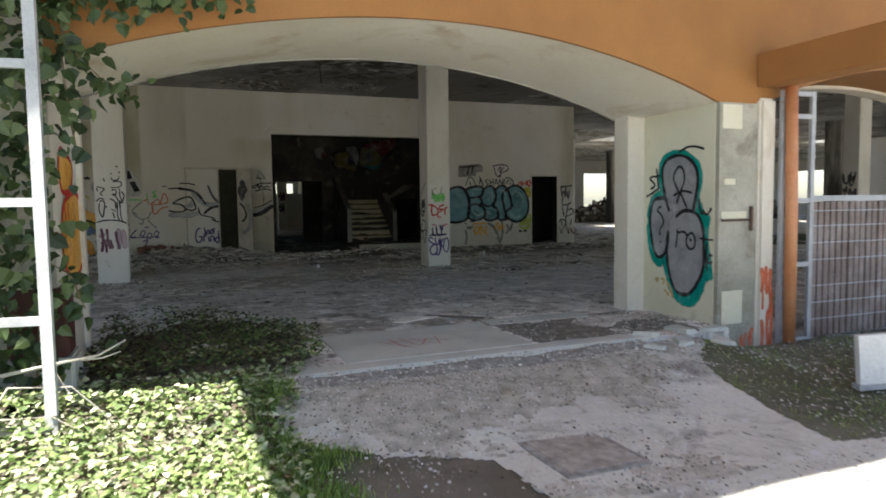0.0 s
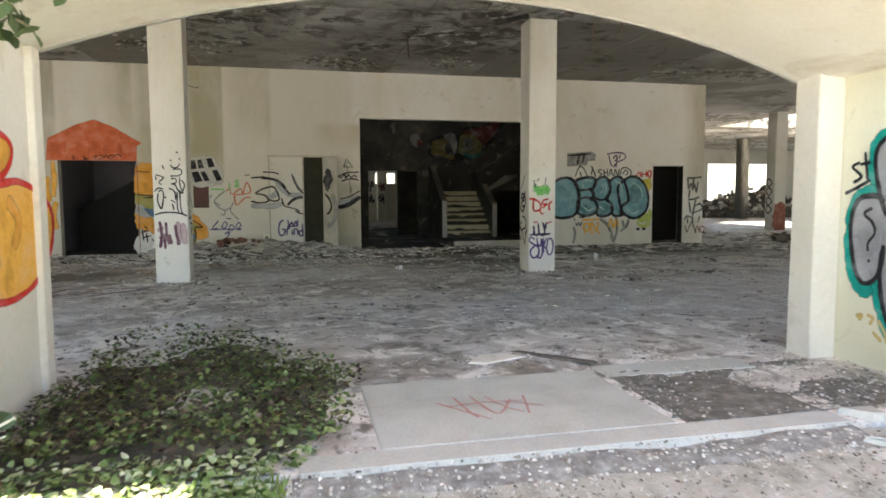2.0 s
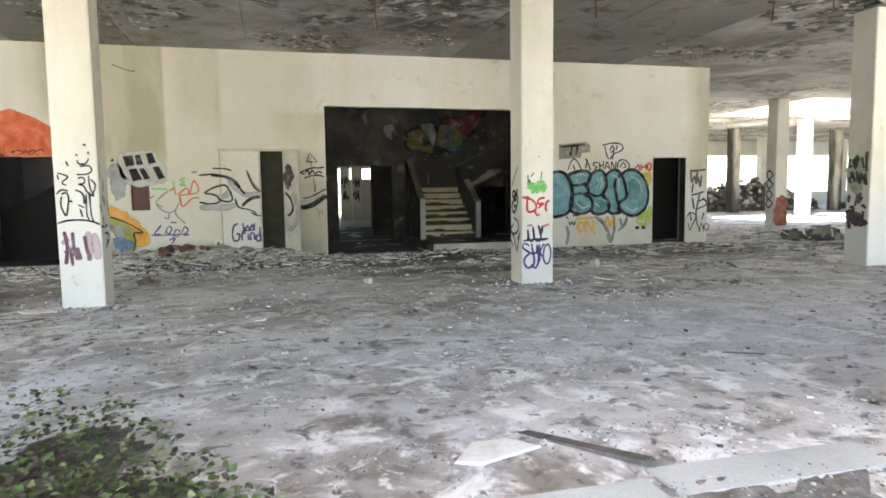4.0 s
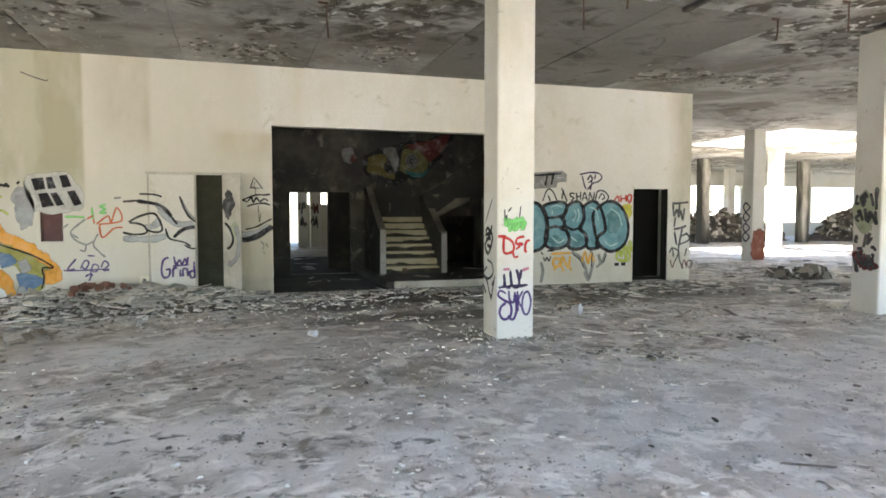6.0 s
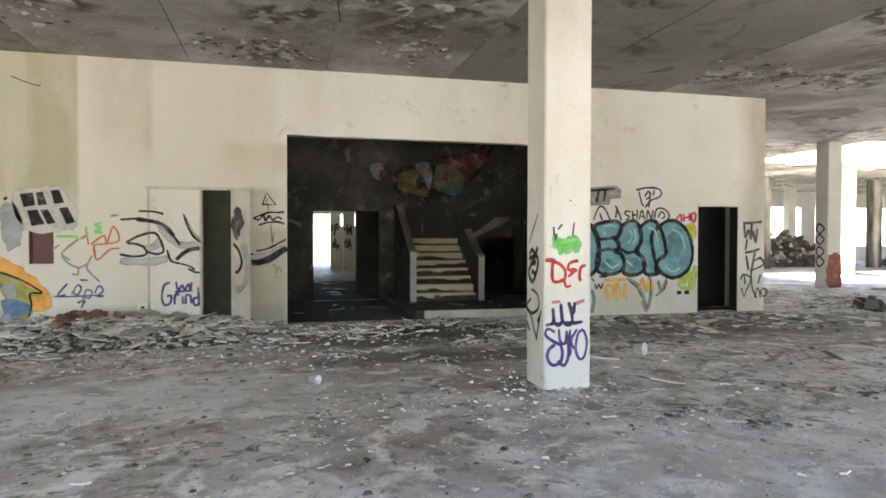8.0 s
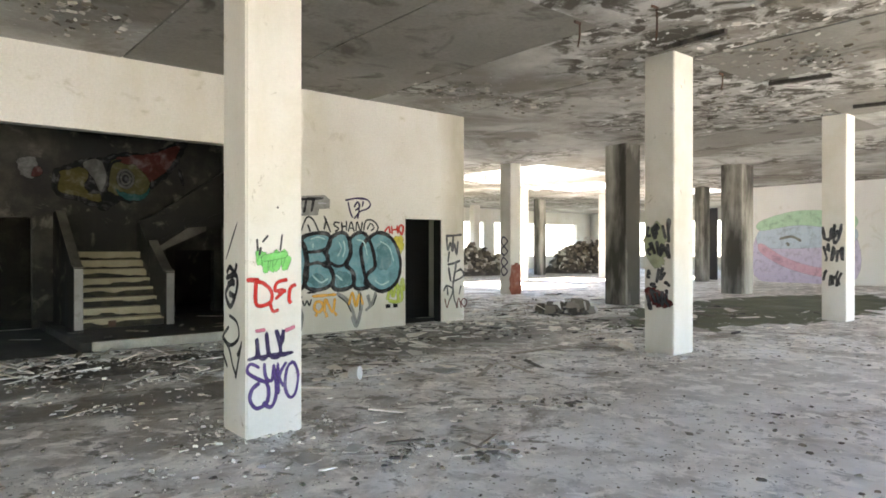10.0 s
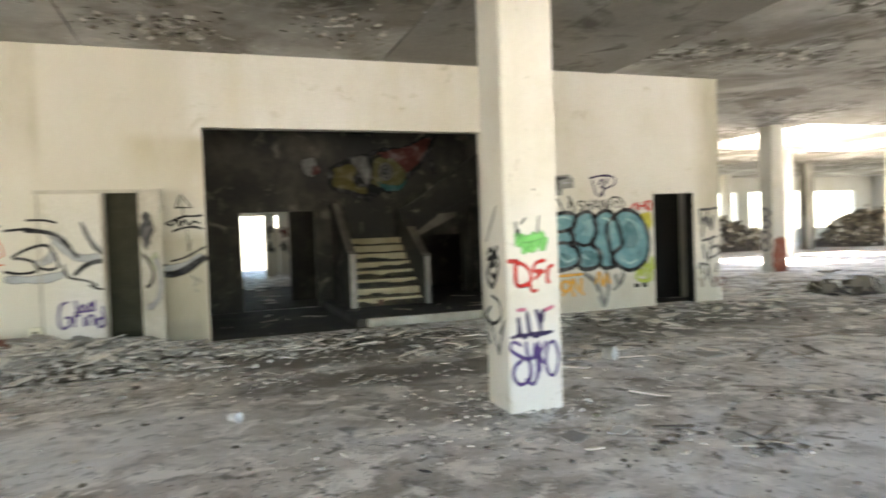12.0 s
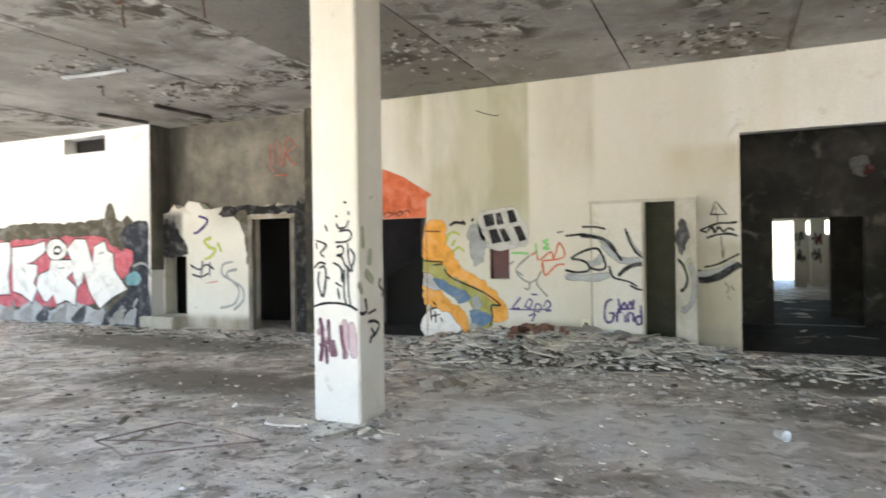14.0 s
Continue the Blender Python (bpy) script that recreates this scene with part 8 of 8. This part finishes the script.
# gravel drifted against the kerb
def drift():
    nx, ny, x0, y0 = 66, 9, 1.35, 4.5
    verts = []
    for j in range(ny):
        for i in range(nx):
            x, y = x0 + 0.05 * i, y0 + 0.345 * j / (ny - 1)
            g = ground_z(x, y)
            k = smooth((y - y0) / 0.3) * (0.75 + 0.35 * noise.noise((x * 3, y * 3, 5)))
            verts.append((x, y, g - 0.004 + (0.0 - g) * k))
    faces = [(j * nx + i, j * nx + i + 1, (j + 1) * nx + i + 1, (j + 1) * nx + i) for j in range(ny - 1) for i in range(nx - 1)]
    return tagged(link_mesh("gravel_drift", verts, faces, M["gravel"]), "grey gravel drifted against the kerb", "gravel", kind="stuff")


drift()
rs = random.Random(17)
bits("gravel_drift", [(x, y, ground_z(x, y) * (1 - smooth((y - 4.5) / 0.3) * 0.85) + 0.004, 0.004 + 0.014 * rs.random() ** 2) for x, y in ((rs.uniform(1.4, 4.6), rs.uniform(4.5, 4.86)) for _ in range(900))], M["island_pale"], "pale loose gravel along the kerb", "gravel", 0.6)
for i in range(90):
    scatter(rs.choice(["charred_scrap", "wall_sheet", "charred_scrap", "plaster_chip"]), rs, rs.uniform(7.5, 14.5), 17.3 - abs(rs.gauss(0, 0.9)), 0.004, 0.08, 0.9)

# debris lying in loose clusters over the floor
rs = random.Random(53)
for x, y, n, spread in ((5.79, 15.18, 10, 0.22), (5.2, 17.2, 26, 0.4), (4.5, 17.1, 16, 0.35), (9.0, 16.4, 14, 0.5), (11.5, 15.6, 14, 0.6), (6.67, 10.9, 9, 0.25), (8.3, 11.5, 7, 0.3), (7.3, 14.1, 10, 0.35), (6.2, 11.3, 6, 0.25), (9.05, 13.1, 9, 0.5), (3.0, 15.9, 12, 0.4),
                        (15.4, 18.2, 16, 0.6), (7.9, 11.7, 7, 0.3), (4.8, 14.0, 5, 0.25), (3.7, 14.6, 5, 0.3), (8.1, 14.6, 8, 0.35), (9.8, 15.8, 10, 0.4), (-4.9, 16.5, 12, 0.4), (-8.3, 15.4, 8, 0.6), (0.05, 12.1, 6, 0.2), (13.5, 15.0, 14, 0.9), (14.2, 17.6, 16, 0.9), (16.5, 20.0, 16, 1.2)):
    pile, label, cat = [], "small loose pile of plaster scraps and splinters", "debris"
    for i in range(n * 9):
        u, v = rs.gauss(x, spread * 0.7), min(17.45 if x < 12 else 40, rs.gauss(y, spread * 0.5))
        pile.append((u, v, 0.0, 0.008 + 0.035 * rs.random() ** 2))
    bits("debris_scraps", pile[::2], M["island_pale"], label, cat, 0.5)
    bits("debris_scraps", pile[1::2], M["island_dark"], label, cat, 0.5)
    for i in range(n):
        u, v = rs.gauss(x, spread), min(17.45 if x < 12 else 40, rs.gauss(y, spread * 0.6))
        scatter(rs.choice(["wall_sheet", "broken_board", "charred_scrap", "plasterboard_sheet"]), rs, u, v, 0.012, 0.16, 0.75)

# crumbs of plaster round the feet of the columns
rs = random.Random(59)
for x, y, w in ((-0.55, 12.26, 0.48), (5.39, 12.26, 0.48), (11.55, 12.26, 0.52)):
    ring = []
    while len(ring) < 260:
        u, v = rs.gauss(x + w / 2, 0.3), rs.gauss(y + 0.23, 0.3)
        if not (x < u < x + w and y < v < y + 0.46):
            ring.append((u, v, 0.0, 0.006 + 0.03 * rs.random() ** 3))
    bits("column_crumbs", ring[:180], M["island_pale"], "crumbled white plaster round a column foot", "rubble", 0.6)
    bits("column_crumbs", ring[180:], M["island_dark"], "dark grit round a column foot", "rubble", 0.6)


# moss and grass by the apron
def grass(name, places, material, label):
    r = random.Random(len(places))
    verts, faces = [], []
    for x, y, z, h in places:
        b, a, w = len(verts), r.uniform(0, 6.28), h * r.uniform(0.05, 0.1)
        lean = (h * r.uniform(-0.5, 0.5), h * r.uniform(-0.5, 0.5))
        c, d = w * math.cos(a), w * math.sin(a)
        verts += [(x - c, y - d, z), (x + c, y + d, z), (x + 0.7 * c + lean[0] * 0.4, y + 0.7 * d + lean[1] * 0.4, z + h * 0.6), (x - 0.7 * c + lean[0] * 0.4, y - 0.7 * d + lean[1] * 0.4, z + h * 0.6), (x + lean[0], y + lean[1], z + h)]
        faces += [(b, b + 1, b + 2, b + 3), (b + 3, b + 2, b + 4)]
    return tagged(link_mesh(name, verts, faces, material), label, "grass", kind="stuff")


rs = random.Random(61)
blades = []
for i in range(26000):
    if i % 3:
        y = rs.uniform(1.6, 4.82)
        x = ivy_edge(y) + rs.gauss(0.02, 0.16)
    else:
        x, y = rs.uniform(4.3, 7.6), rs.uniform(2.4, 4.85)
    if paved(x, y) or noise.noise((x * 2.5, y * 2.5, 12)) + rs.uniform(-0.3, 0.3) < (-0.25 if x < 3 else 0.0):
        continue
    blades.append((x, y, ground_z(x, y) + 0.005, rs.uniform(0.02, 0.075) if x < 3 else rs.uniform(0.012, 0.04)))
grass("grass", blades, M["grass"], "short green grass and moss along the apron")
patch("moss", lambda x, y: not paved(x, y) and noise.noise((x * 1.3, y * 1.3, 14)) + 0.35 * noise.noise((x * 6, y * 6, 3)) > -0.18, 4.2, 8.0, 2.4, 4.86, 0.04, 0.006, M["moss"], "olive moss on the soil beside the apron", "moss")

# dirt and gravel drifted over the middle of the apron
def drifted(x, y):
    k = noise.noise((x * 1.1, y * 1.1, 21)) + 0.5 * noise.noise((x * 4.5, y * 4.5, 2)) + 0.35 * noise.noise((x * 15, y * 15, 4))
    return paved(x, y) and k + 0.75 * smooth((y - 3.7) / 0.9) - 0.5 * smooth((x - 3.6) / 0.9) - 0.6 * smooth((1.9 - x) / 0.3) > 0.12


patch("apron_dirt", drifted, 1.3, 5.4, 2.6, 4.86, 0.03, 0.016, M["apron_dirt"], "thin brown dirt and gravel over the apron", "dirt")
rs = random.Random(71)
specks = []
while len(specks) < 5200:
    x, y = rs.uniform(1.4, 5.2), rs.uniform(2.6, 4.84)
    if drifted(x, y):
        specks.append((x, y, ground_z(x, y) + 0.014, 0.003 + 0.011 * rs.random() ** 3))
bits("apron_gravel", specks[::2], M["island_pale"], "pale gravel strewn over the apron", "gravel", 0.6)
bits("apron_gravel", specks[1::2], M["island_dark"], "dark gravel strewn over the apron", "gravel", 0.6)
